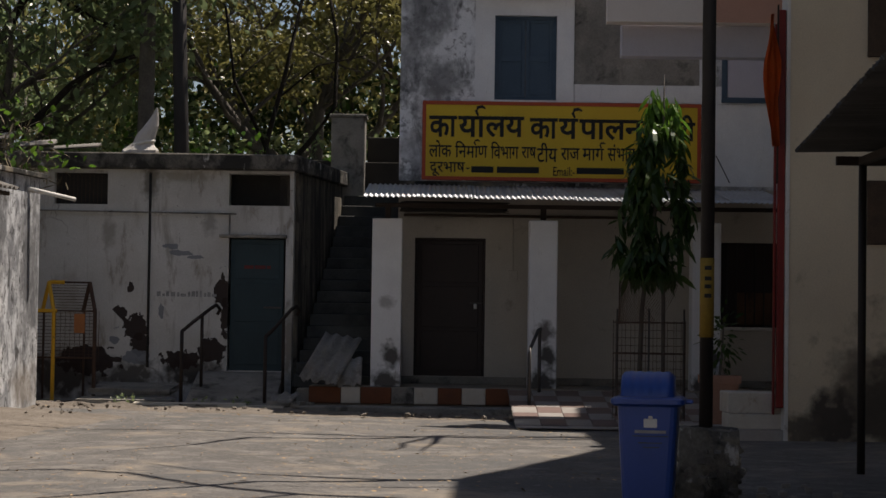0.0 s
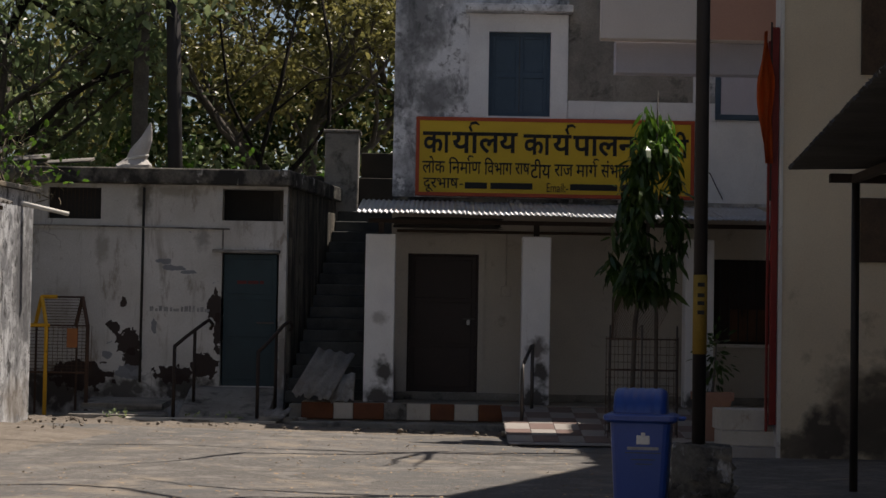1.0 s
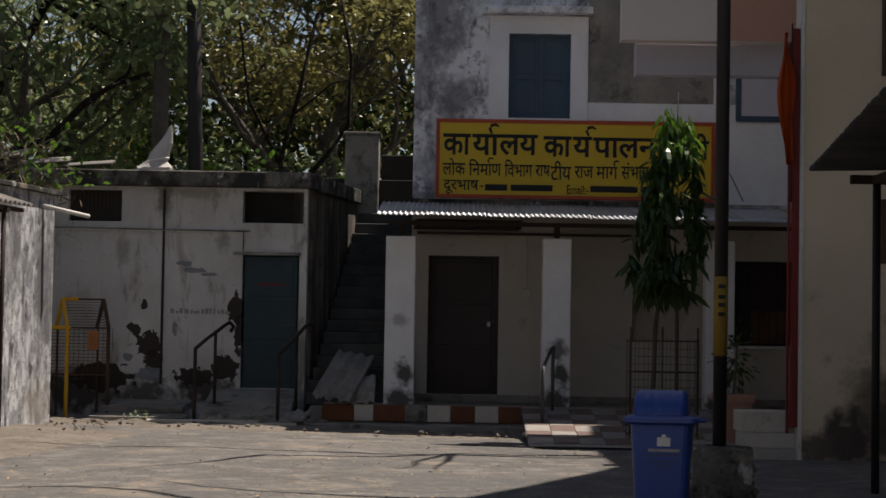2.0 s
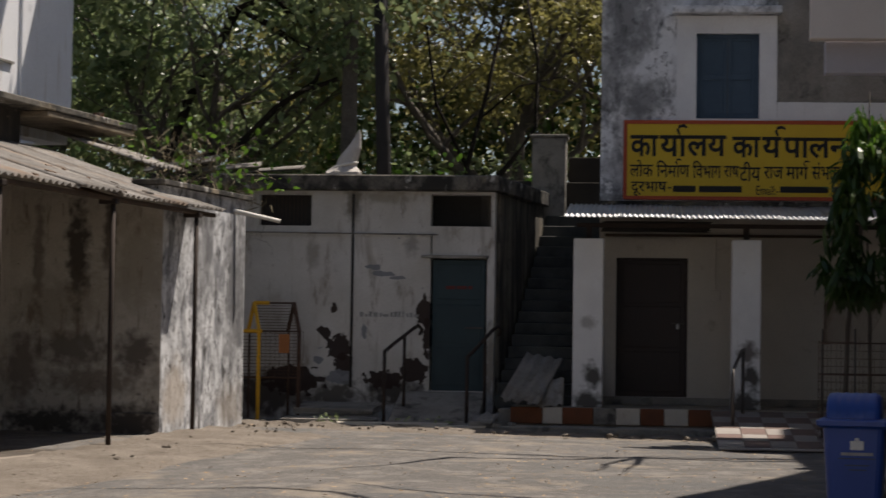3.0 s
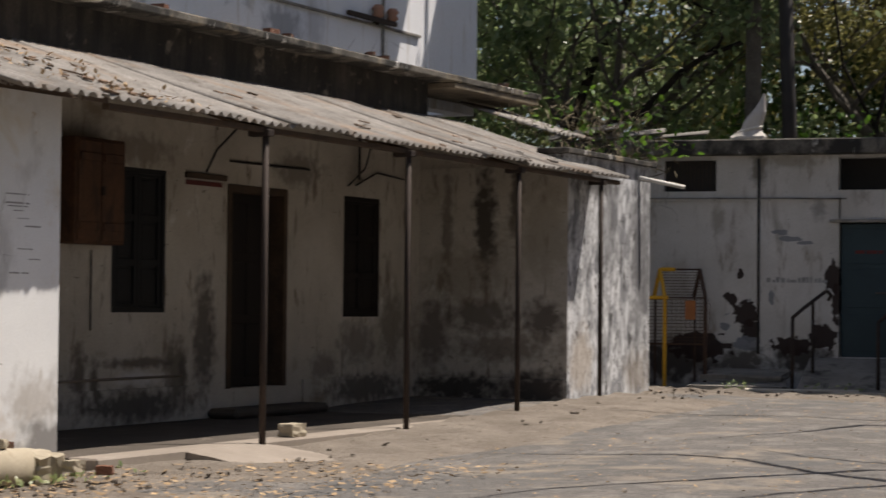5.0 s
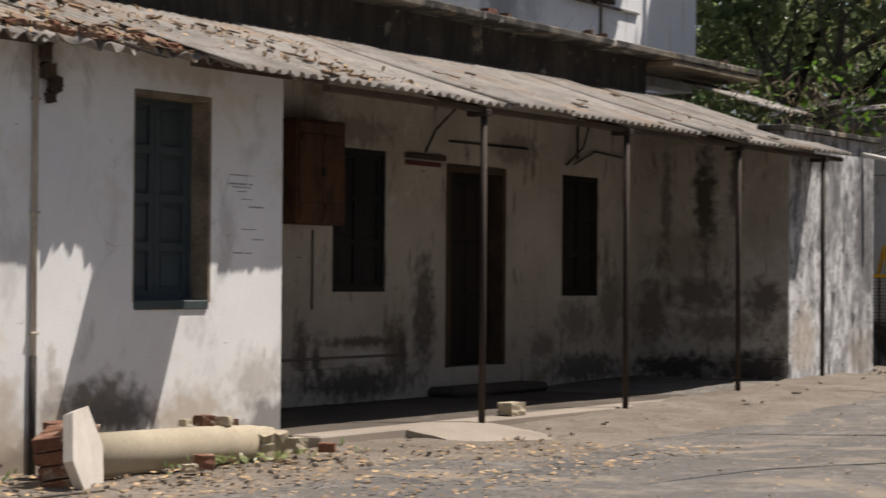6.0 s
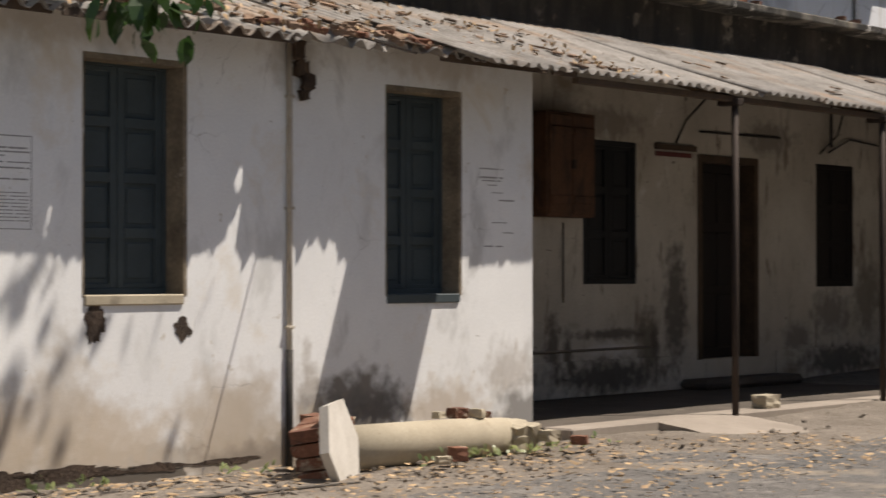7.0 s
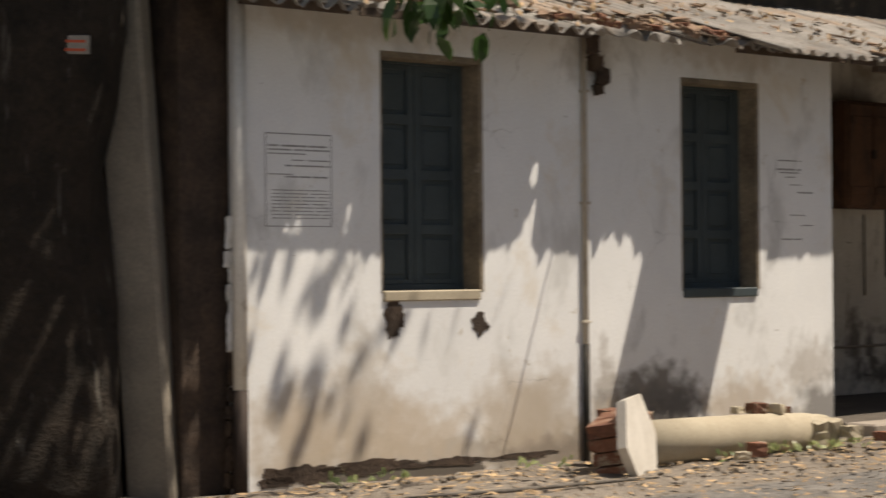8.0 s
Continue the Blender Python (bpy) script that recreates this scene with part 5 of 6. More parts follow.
plate = thing("nailed_plate", "small red and white plate nailed to the tree", "plate", look((-9.10, 7.98, 2.62), (0, 0, 1.3)))
part("plate", box(-0.14, 0.14, -0.055, 0.055, -0.02, 0.0, 0.004), M_CONC, plate)
for z in (-0.03, 0.02):
    part("bar", box(-0.115, 0.115, z - 0.008, z + 0.008, -0.022, -0.019), M_SIGNRED, plate)

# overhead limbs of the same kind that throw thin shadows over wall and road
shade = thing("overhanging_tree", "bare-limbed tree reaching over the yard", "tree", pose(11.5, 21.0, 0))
part("trunk", tube([(0, 0, -0.1), (-0.3, 0.2, 3), (-0.9, 0.3, 7.0)], [0.4, 0.33, 0.26], 10), M_BARKG, shade, smooth=True)
rng = random.Random(21)
for k in range(7):
    a0 = Vector((-0.6 - 0.1 * k, 0.3, 6.2 + 0.15 * k))
    dirn = Vector((-1.0, rng.uniform(-0.75, 0.45), rng.uniform(0.05, 0.25))).normalized()
    pts = [a0]
    for i in range(9):
        dirn = (dirn + Vector((rng.uniform(-0.1, 0.1), rng.uniform(-0.85, 0.85), rng.uniform(-0.12, 0.08)))).normalized()
        pts.append(pts[-1] + dirn * rng.uniform(1.1, 1.7))
    for p in pts:
        p.z = max(p.z, 1.9 + 0.175 * (p.y + 21.0))
    part("limb", tube(pts, [0.17 * (1 - i / 11) + 0.012 for i in range(10)], 6), M_BARKG, shade, smooth=True)
    for p in pts[3::2]:
        q = [p]
        dd = Vector((rng.uniform(-1, 0), rng.uniform(-1, 1), rng.uniform(-0.1, 0.3))).normalized()
        for i in range(4):
            dd = (dd + Vector((rng.uniform(-0.3, 0.3), rng.uniform(-0.4, 0.4), 0))).normalized()
            q.append(q[-1] + dd * 0.7)
        for p_ in q:
            p_.z = max(p_.z, 1.9 + 0.175 * (p_.y + 21.0))
        part("twig", tube(q, [0.055, 0.045, 0.035, 0.022, 0.012], 5), M_BARKG, shade, smooth=True)


# ------------------------------------------------------------------ office: openings
def leaf_window_front(parent, x0, x1, z0, z1, y, leaf_mat, rows=2, label=""):
    fr = 0.05
    for a, b, c, e in ((x0, x0 + fr, z0, z1), (x1 - fr, x1, z0, z1), (x0 + fr, x1 - fr, z1 - fr, z1), (x0 + fr, x1 - fr, z0, z0 + fr)):
        part("window_frame", box(a, b, y - 0.03, y + 0.05, c, e, 0.004), leaf_mat, parent)
    mid = (x0 + x1) / 2
    for a, b in ((x0 + fr, mid - 0.004), (mid + 0.004, x1 - fr)):
        lo, hi, st = z0 + fr, z1 - fr, 0.055
        leaf = part("shutter", box(a, b, y + 0.012, y + 0.03, lo, hi), leaf_mat, parent, label)
        part("stile", box(a, a + st, y - 0.012, y + 0.012, lo, hi, 0.004), leaf_mat, leaf)
        part("stile", box(b - st, b, y - 0.012, y + 0.012, lo, hi, 0.004), leaf_mat, leaf)
        for k in range(rows + 1):
            zc = lo + (hi - lo) * k / rows
            part("rail", box(a + st, b - st, y - 0.0115, y + 0.012, max(lo, zc - 0.045), min(hi, zc + 0.045), 0.004), leaf_mat, leaf)


leaf_window_front(office, *UW[:2], *UW[2:], 31.10, M_BLUE, 2, "blue two-leaf wooden shutters, shut")
bm = wall("x", 30.955, 30.998, 0.43, 1.93, 4.69, 6.28, [UW])
part("window_surround", bm, M_FACADE_WHITE, office, "white painted plaster surround")
part("window_hood", box(0.36, 1.99, 30.72, 30.998, 6.29, 6.40, 0.012), M_FACADE, office, "stained concrete hood")
part("grey_render", box(1.94, 3.84, 30.985, 30.998, 4.98, 6.9), M_CONC, office, "bare grey render panel")
part("white_band", box(1.945, 6.9, 30.98, 30.998, 4.70, 4.97), M_FACADE_WHITE, office)
part("white_panel", box(3.90, 6.9, 30.98, 30.998, 3.45, 4.695), M_FACADE_WHITE, office)
part("corner_band", box(3.845, 4.10, 30.98, 30.998, 4.975, 7.0), M_FACADE_WHITE, office)
part("band_under_sign", box(-0.70, 3.895, 30.97, 30.998, 3.405, 3.47), M_SLAB, office)
bw = part("blue_window", box(4.18, 5.4, 30.93, 30.998, 4.72, 4.80, 0.004), M_BLUE, office)
part("blue_window_post", box(4.18, 4.26, 30.93, 30.996, 4.802, 6.0, 0.004), M_BLUE, office)
part("window_board", box(4.265, 5.4, 30.945, 30.979, 4.802, 5.9), M_LILAC, office)
rg = part("ring_mark", tube([(0.53 + 0.085 * math.cos(a * math.tau / 14), 30.985, 5.13 + 0.085 * math.sin(a * math.tau / 14)) for a in range(15)], 0.014, 5), M_CONC, office)
door = part("door", box(DOOR[0] + 0.03, DOOR[1] - 0.03, 31.10, 31.15, DOOR[2], DOOR[3] - 0.03, 0.006), M_DARKDOOR, office, "dark brown steel door, shut")
for za, zb in ((0.60, 1.20), (1.26, 1.88), (1.94, 2.52)):
    part("door_panel", box(DOOR[0] + 0.10, DOOR[1] - 0.10, 31.088, 31.102, za, zb, 0.006), M_DARKDOOR, door)
part("padlock", box(0.46, 0.51, 31.06, 31.09, 1.54, 1.62, 0.008), M_TIN, door, "steel padlock")
part("latch", box(0.40, 0.58, 31.07, 31.088, 1.62, 1.645, 0.003), M_RAIL, door)
bm = box(DOOR[0] - 0.002, DOOR[0] + 0.03, 31.0, 31.2, DOOR[2], DOOR[3], 0.003)
box(DOOR[1] - 0.03, DOOR[1] + 0.002, 31.0, 31.2, DOOR[2], DOOR[3], 0.003, bm)
box(DOOR[0] + 0.03, DOOR[1] - 0.03, 31.0, 31.2, DOOR[3] - 0.03, DOOR[3], 0.003, bm)
part("door_frame", bm, M_DARKDOOR, office)
part("door_surround", wall("x", 30.965, 30.998, -0.60, 0.72, 0.52, 2.90, [DOOR]), M_PORCH, office)
part("porch_skirting", box(-0.699, 6.9, 30.955, 30.9975, 0.402, 0.515, 0.006), M_CONC, office)
win = part("grille_window", box(RW[0] + 0.001, RW[1], 31.14, 31.18, RW[2], RW[3]), M_DARKDOOR, office, "dark barred porch window")
part("curtain", box(4.45, 5.0, 31.10, 31.13, 1.36, 1.85, 0.005), M_BOARD, win)
for k in range(7):
    part("bar", tube([(RW[0] + 0.1 + 0.14 * k, 31.05, RW[2]), (RW[0] + 0.1 + 0.14 * k, 31.05, RW[3])], 0.010, 5), M_POLE, win)
part("window_sill", box(RW[0] - 0.05, RW[1], 30.94, 31.06, RW[2] - 0.04, RW[2] + 0.01, 0.006), M_WHITEP, office)
# dirty pillar feet
for k, x in enumerate((-0.815, 1.425, 3.765)):
    part("pillar_bracket", box(x - 0.04, x + 0.04, 29.45, 29.53, 2.81, 3.0, 0.004), M_STEEL, office)
part("awning_beam", box(-1.0, 6.0, 29.46, 29.52, 2.98, 3.04, 0.004), M_STEEL, office)
part("wall_batten", box(-0.62, 2.9, 30.95, 30.998, 2.93, 2.97, 0.004), M_TIMBER, office)
bm = chunk((1.5, 0.25, 0.14), 733, 0.25, 3)
bm.transform(Matrix.Translation((0.15, 30.6, 2.98)))
part("old_matting", bm, M_DARKIN, office, "ragged dark matting under the awning")
part("conduit", tube([(1.04, 30.98, 2.95), (1.04, 30.98, 2.15)], 0.016, 6), M_PORCH, office)
part("switch_box", box(0.97, 1.12, 30.96, 30.998, 1.98, 2.13, 0.006), M_PORCH, office)
# awning of tin sheets
run_, rise_ = 2.45, 0.34
aa = math.atan2(rise_, run_)
AW = Matrix(((0, 1, 0, 0), (math.cos(aa), 0, -math.sin(aa), 0), (math.sin(aa), 0, math.cos(aa), 0), (0, 0, 0, 1))) @ Matrix.Diagonal((1, 1, 1, 1))
rng = random.Random(33)
for i in range(8):
    bm = corrugated(math.hypot(run_, rise_), 0.80, pitch=0.076, amp=0.012, thick=0.003, runs=3, seed=900 + i, ragged=0.006)
    bm.transform(Matrix.Translation((-1.15 + 0.74 * i, 28.55 + rng.uniform(-0.02, 0.02), 3.075 - 0.004 * i + 0.005 * (i % 2))) @ AW)
    part("awning_sheet", bm, M_TIN, office, smooth=True)
# painted kerb of the platform
xs = [-1.90, -1.44, -1.16, -0.72, -0.40, -0.06, 0.28, 0.62, 0.96, 1.25]
for k, (a, b) in enumerate(zip(xs, xs[1:])):
    part("kerb_block", box(a + 0.003, b - 0.003, 29.16, 29.218, 0.16, 0.395, 0.008), (M_ORANGEKERB, M_MARBLE, M_ORANGEKERB, M_CONC, M_MARBLE, M_ORANGEKERB, M_MARBLE, M_ORANGEKERB, M_CONC)[k], office)
part("lower_step", box(-2.6, 1.2, 28.55, 29.158, -0.1, 0.14, 0.015), M_CONC, office, "low concrete step")

# sign board
sign = thing("sign_board", "yellow painted sign board with a red border and black Hindi lettering", "sign")
part("board", box(-0.30, 3.81, 30.905, 30.95, 3.54, 4.63, 0.003), M_SIGN, sign)
bm = bmesh.new()
for a, b, c, e in ((-0.355, 3.865, 4.63, 4.685), (-0.355, 3.865, 3.485, 3.54), (-0.355, -0.30, 3.54, 4.63), (3.81, 3.865, 3.54, 4.63)):
    box(a, b, 30.895, 30.95, c, e, 0.002, bm)
part("border", bm, M_SIGNRED, sign, "red border")
SX = lambda px: -0.355 + (px - 735) * 0.00861
SZ = lambda py: 4.685 - (py - 207) * 0.00866
YB = 30.902
lettering("का", SX(747), SX(796), SZ(270), SZ(233), YB, 0.022, parent=sign)
lettering("या", SX(798), SX(847), SZ(270), SZ(233), YB, 0.022, parent=sign, hook=[(SX(833), SZ(232), 0.13)])
lettering("लय", SX(845), SX(914), SZ(270), SZ(233), YB, 0.022, parent=sign)
lettering("का", SX(924), SX(973), SZ(271), SZ(235), YB, 0.022, parent=sign)
lettering("य", SX(975), SX(1009), SZ(271), SZ(235), YB, 0.022, parent=sign, hook=[(SX(1003), SZ(234), 0.13)])
lettering("पालन", SX(1011), SX(1123), SZ(272), SZ(236), YB, 0.022, parent=sign)
lettering("यंत", SX(1131), SX(1182), SZ(273), SZ(228), YB, 0.022, parent=sign)
lettering("री", SX(1184), SX(1215), SZ(273), SZ(226), YB, 0.022, parent=sign)
for w_, a, b, top, bot, hk in (("लोक", 747, 787, 276, 306, None), ("िनमा", 793, 834, 277, 306, (829, 284)), ("ण", 833, 850, 285, 306, None), ("िवभाग", 856, 905, 277, 307, None), ("राष", 910, 936, 286, 306, None),
                               ("टीय", 937, 973, 278, 312, None), ("राज", 979, 1012, 287, 308, None), ("माग", 1017, 1055, 287, 308, (1050, 286)), ("संभाग", 1061, 1110, 279, 309, None), ("ग्वा", 1116, 1142, 288, 310, None)):
    lettering(w_, SX(a), SX(b), SZ(bot), SZ(top), YB, 0.010, parent=sign, hook=[(SX(hk[0]), SZ(hk[1]), 0.075)] if hk else None)
lettering("दूरभाष", SX(749), SX(811), SZ(339), SZ(314), YB, 0.010, parent=sign)
lettering("-", SX(813), SX(819), SZ(326), SZ(323.5), YB, 0.010, parent=sign)
lettering("Email:-", SX(966), SX(1004), SZ(336), SZ(320), YB, 0.004, parent=sign)
for a, b in ((822, 861), (867, 941), (1007, 1090), (1097, 1135)):
    part("bar", box(SX(a), SX(b), YB - 0.003, YB + 0.004, SZ(332), SZ(321)), M_BLACK, sign)

# chequered tile ramp and hand rail
ramp_z = lambda y: 0.008 + max(0, (y - 26.0)) * 0.115
tile_slab = sheet([0.93, 4.2], [25.55, 26.0, 29.155], lambda x, y: ramp_z(y) + 0.01)
pav = single("tile_path", tile_slab, M_CONC, "chequered tile path rising to the porch", "path", kind="structure")
meshes = []
for k in range(2):
    bm = box(-0.162, 0.162, -0.247, 0.247, 0.0, 0.012, 0.003)
    o = part("tile", bm, (M_TILEW, M_TILEM)[k], pav)
    meshes.append(o.data)
    bpy.data.objects.remove(o)
for i in range(8):
    for j in range(7):
        y = 25.82 + 0.50 * j
        o = new("tile", meshes[0] if (j == 0 or (i + j) % 2) else meshes[1])
        o.parent = pav
        o.matrix_world = pose(1.10 + 0.33 * i, y, ramp_z(y) + 0.012, math.degrees(math.atan(0.115)) if y > 26.1 else 0, 0, 0)
hr = thing("hand_rail", "short steel pipe hand rail by the porch pillar", "rail")
part("pipe", tube([(1.18, 27.8, 0.10), (1.18, 27.8, 0.93), (1.20, 27.95, 1.0), (1.34, 28.75, 1.24), (1.38, 29.0, 1.25)], 0.025, 8), M_RAIL, hr, smooth=True)
part("post", tube([(1.365, 28.9, 0.33), (1.365, 28.9, 1.24)], 0.025, 8), M_RAIL, hr, smooth=True)

# ------------------------------------------------------------------ stairs between store and office
st = thing("outer_stair", "worn near-black cement stair climbing to the roof", "stairs")
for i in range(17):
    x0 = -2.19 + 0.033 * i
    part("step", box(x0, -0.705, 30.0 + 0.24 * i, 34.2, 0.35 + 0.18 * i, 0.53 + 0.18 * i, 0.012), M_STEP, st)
part("stair_base", box(-2.1, -1.035, 29.6, 33.0, -0.1, 0.348, 0.01), M_CONC, st)
tw = thing("parapet_pier", "square concrete parapet pier at the stair head", "pier")
part("shaft", box(-1.90, -1.34, 33.9, 34.5, 3.2, 4.72, 0.02), M_CONC, tw)
part("cap", box(-1.93, -1.31, 33.87, 34.53, 4.722, 4.77, 0.01), M_CONC, tw)
hd = thing("stair_head_wall", "dark stair head wall behind the pier", "wall")
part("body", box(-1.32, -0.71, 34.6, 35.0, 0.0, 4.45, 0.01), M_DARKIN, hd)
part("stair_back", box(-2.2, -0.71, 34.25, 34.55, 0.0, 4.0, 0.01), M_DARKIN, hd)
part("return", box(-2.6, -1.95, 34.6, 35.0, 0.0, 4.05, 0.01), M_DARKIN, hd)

# ------------------------------------------------------------------ store: openings, wear and clutter
td = part("door", box(TD[0] + 0.03, TD[1] - 0.03, 30.56, 30.60, TD[2], TD[3] - 0.02, 0.005), M_TEAL, store, "teal painted steel door, shut")
for za, zb in ((0.66, 1.22), (1.30, 1.86), (1.94, 2.46)):
    part("door_panel", box(TD[0] + 0.09, TD[1] - 0.09, 30.552, 30.562, za, zb, 0.005), M_TEAL, td)
part("bolt", box(-2.68, -2.42, 30.53, 30.552, 1.50, 1.53, 0.004), M_RAIL, td)
for a, b in ((-2.98, -2.84), (-2.82, -2.66), (-2.64, -2.58)):
    part("faded_word", box(a, b, 30.5485, 30.553, 2.09, 2.14), M_REDMARK, td)
part("door_head", box(TD[0] - 0.14, TD[1] + 0.02, 30.44, 30.499, TD[3], TD[3] + 0.045, 0.006), M_CONC, store)
# near-black panels behind both vents stand for the unlit inside
vg = part("vent", box(VL[0], VL[1], 30.62, 30.66, VL[2], VL[3]), M_DARKIN, store, "wire-meshed dark vent")
for k in range(12):
    part("wire", box(VL[0] + 0.06 * k + 0.02, VL[0] + 0.06 * k + 0.026, 30.60, 30.606, VL[2], VL[3]), M_RUSTWIRE, vg)
part("vent", box(VR[0] - 0.1, VR[1] + 0.1, 30.95, 31.0, VR[2] - 0.1, VR[3] + 0.04), M_DARKIN, store, "vent backed by a near-black panel for its unlit inside")
part("drain_pipe", tube([(-4.39, 30.48, 0.6), (-4.39, 30.48, 3.5)], 0.020, 8), M_STAINED, store, smooth=True)
part("string_course", box(-6.5, -3.2, 30.475, 30.499, 2.87, 2.93, 0.005), M_STORE, store)
part("conduit", tube([(-6.4, 30.465, 2.92), (-3.1, 30.465, 2.90)], 0.012, 5), M_CONC, store)
part("conduit", tube([(-3.2, 30.48, 2.9), (-3.2, 30.48, 2.6)], 0.012, 5), M_CONC, store)
rng = random.Random(12)
x = -4.27
while x < -3.42:
    w = rng.uniform(0.03, 0.09)
    part("faded_word", box(x, x + w, 30.4965, 30.4985, 1.66, 1.66 + rng.uniform(0.04, 0.09)), M_PAPERMARK, store)
    x += w + rng.uniform(0.012, 0.03)

rmp = thing("entrance_ramp", "worn cement ramp up to the teal door", "ramp")
bm = sheet([-3.62, -3.0, -2.36], [28.75, 29.4, 30.46], lambda x, y: 0.12 + (y - 28.75) * 0.255)
for f in bmesh.ops.extrude_face_region(bm, geom=bm.faces[:])["geom"]:
    if isinstance(f, bmesh.types.BMVert):
        f.co.z = -0.05
part("slab", bm, M_CONC, rmp)
for x, z1, z2 in ((-3.68, 1.16, 1.50), (-2.50, 1.10, 1.50)):
    rl = thing("ramp_rail", "bent rusty pipe rail beside the ramp", "rail", group="ramp rails")
    part("front_post", tube([(x, 28.9, 0.05), (x, 28.9, z1)], 0.026, 8), M_STEEL, rl, smooth=True)
    part("pipe", tube([(x, 28.9, z1 - 0.01), (x + 0.10, 29.3, z1 + 0.12), (x + 0.27, 30.0, z2 - 0.02), (x + 0.33, 30.2, z2 + 0.04), (x + 0.38, 30.3, z2 - 0.02), (x + 0.34, 30.32, z2 - 0.10)], 0.026, 8), M_STEEL, rl, smooth=True)
    part("post", tube([(x + 0.19, 29.68, 0.25), (x + 0.19, 29.68, z2 - 0.12)], 0.024, 8), M_STEEL, rl, smooth=True)
for k, (x0, x1, y0, y1, z, tilt) in enumerate([(-5.1, -3.9, 29.7, 30.4, 0.30, 6), (-5.2, -3.85, 29.1, 29.65, 0.14, 3), (-4.3, -2.75, 28.45, 28.85, 0.11, 1), (-3.1, -2.2, 28.2, 28.5, 0.10, -1)]):
    bm = chunk((x1 - x0, y1 - y0, 0.09), 850 + k, 0.07, 2)
    single("stone_slab", bm, M_CONC if k < 2 else M_MARBLE, "loose broken stone slab before the store", "slab", pose((x0 + x1) / 2, (y0 + y1) / 2, z - 0.05, tilt, 0, 3 * k - 4), group="stone slabs")

berm_x = [-6.4 + 0.12 * i for i in range(62)]
single("earth_bank", sheet(berm_x, [27.2, 27.45, 27.65, 27.8, 27.95, 28.1, 28.3, 28.54], lambda x, y: ground_z(x, y) + 0.004 + (0.075 * max(0, 1 - abs(y - 28.15) / 0.75) * (0.55 + 0.9 * noise.noise(Vector((x * 1.7, y * 2.5, 5))) + 0.5 * noise.noise(Vector((x * 6, y * 6, 2)))) if 27.3 < y else -0.02)), M_EARTH, "low bank of earth and dust along the steps", "ground", kind="structure")
# broken roof sheets leaning by the stair
up_ = Vector((0.50, 0.86, 0.72)).normalized()
ac_ = Vector((-1, 0.05, 0.02)).normalized()
LEAN = Matrix.Translation((-1.50, 28.93, 0.43)) @ Matrix((up_, (ac_ - up_ * ac_.dot(up_) * 0.3), up_.cross(ac_))).transposed().to_4x4()
for k, (m, ln, wd) in enumerate([(LEAN, 1.12, 0.58), (pose(-1.15, 29.15, 0.42) @ pose(0, 0, 0, 0, 0, 90) @ pose(0, 0, 0, 0, -50, 0), 0.50, 0.35), (pose(-2.15, 28.75, 0.14) @ pose(0, 0, 0, 0, 0, 70) @ pose(0, 0, 0, 0, -22, 0), 0.42, 0.38)]):
    bm = corrugated(ln, wd, pitch=0.177, amp=0.026, thick=0.008, runs=3, seed=60 + k, ragged=0.05)
    single("broken_sheet", bm, M_ASB, "broken grey asbestos sheet leaning by the stair", "roof sheet", m, group="broken sheets", smooth=True)
for k, (x, y, s) in enumerate([(-2.2, 28.6, 0.16), (-2.0, 28.7, 0.12), (-2.35, 28.5, 0.13), (-1.85, 28.75, 0.10), (-2.05, 28.45, 0.08), (0.98, 27.3, 0.10)]):
    single("concrete_shard", chunk((s, s * 1.3, s * 0.5), 870 + k, 0.3), M_CONC, "broken grey concrete shard on the step", "shard", pose(x, y, 0.13 if k < 5 else 0.06, 0, 0, 50 * k), group="shards")

# yellow crowd barrier cage
bar = thing("barrier_cage", "yellow steel barrier with a gabled wire top", "barrier", pose(-5.42, 30.05, 0.12))
w, dp, h = 0.72, 0.55, 1.30
gab = [((-w / 2 + 0.03, -dp / 2), 0), ((w / 2, -dp / 2), 1)]
for x, m_ in ((-w / 2 + 0.12, M_BARRIER), (w / 2, M_RUSTWIRE)):
    part("post", tube([(x, -dp / 2, 0), (x, -dp / 2, h)], 0.030, 6), m_, bar)
    part("post", tube([(x - 0.25, dp / 2, 0), (x - 0.25, dp / 2, h)], 0.018, 6), M_RUSTWIRE, bar)
    part("gable_bar", tube([(x, -dp / 2, h), (x - 0.13, 0, h + 0.42)], 0.030, 6), m_, bar)
    part("gable_bar", tube([(x - 0.13, 0, h + 0.42), (x - 0.27, dp / 2, h)], 0.030, 6), m_, bar)
part("ridge_bar", tube([(-w / 2 - 0.01, 0, h + 0.42), (-w / 2 + 0.22, 0, h + 0.42)], 0.032, 6), M_BARRIER, bar)
part("ridge_bar", tube([(-w / 2 + 0.22, 0, h + 0.42), (w / 2 - 0.13, 0, h + 0.42)], 0.016, 6), M_RUSTWIRE, bar)
part("rail", tube([(-w / 2 - 0.32, -dp / 2, h), (-w / 2 + 0.17, -dp / 2, h)], 0.030, 6), M_BARRIER, bar)
part("rail", tube([(-w / 2 + 0.17, -dp / 2, h), (w / 2, -dp / 2, h)], 0.014, 6), M_RUSTWIRE, bar)
part("rail", tube([(-w / 2 - 0.2, -dp / 2, 0.62), (w / 2, -dp / 2, 0.62)], 0.016, 6), M_RUSTWIRE, bar)
for k in range(14):
    z = 0.62 + 0.05 * k
    part("wire", tube([(-w / 2 - 0.15, -dp / 2, z), (w / 2, -dp / 2, z)], 0.004, 4), M_RUSTWIRE, bar)
for k in range(9):
    f = (k + 1) / 10
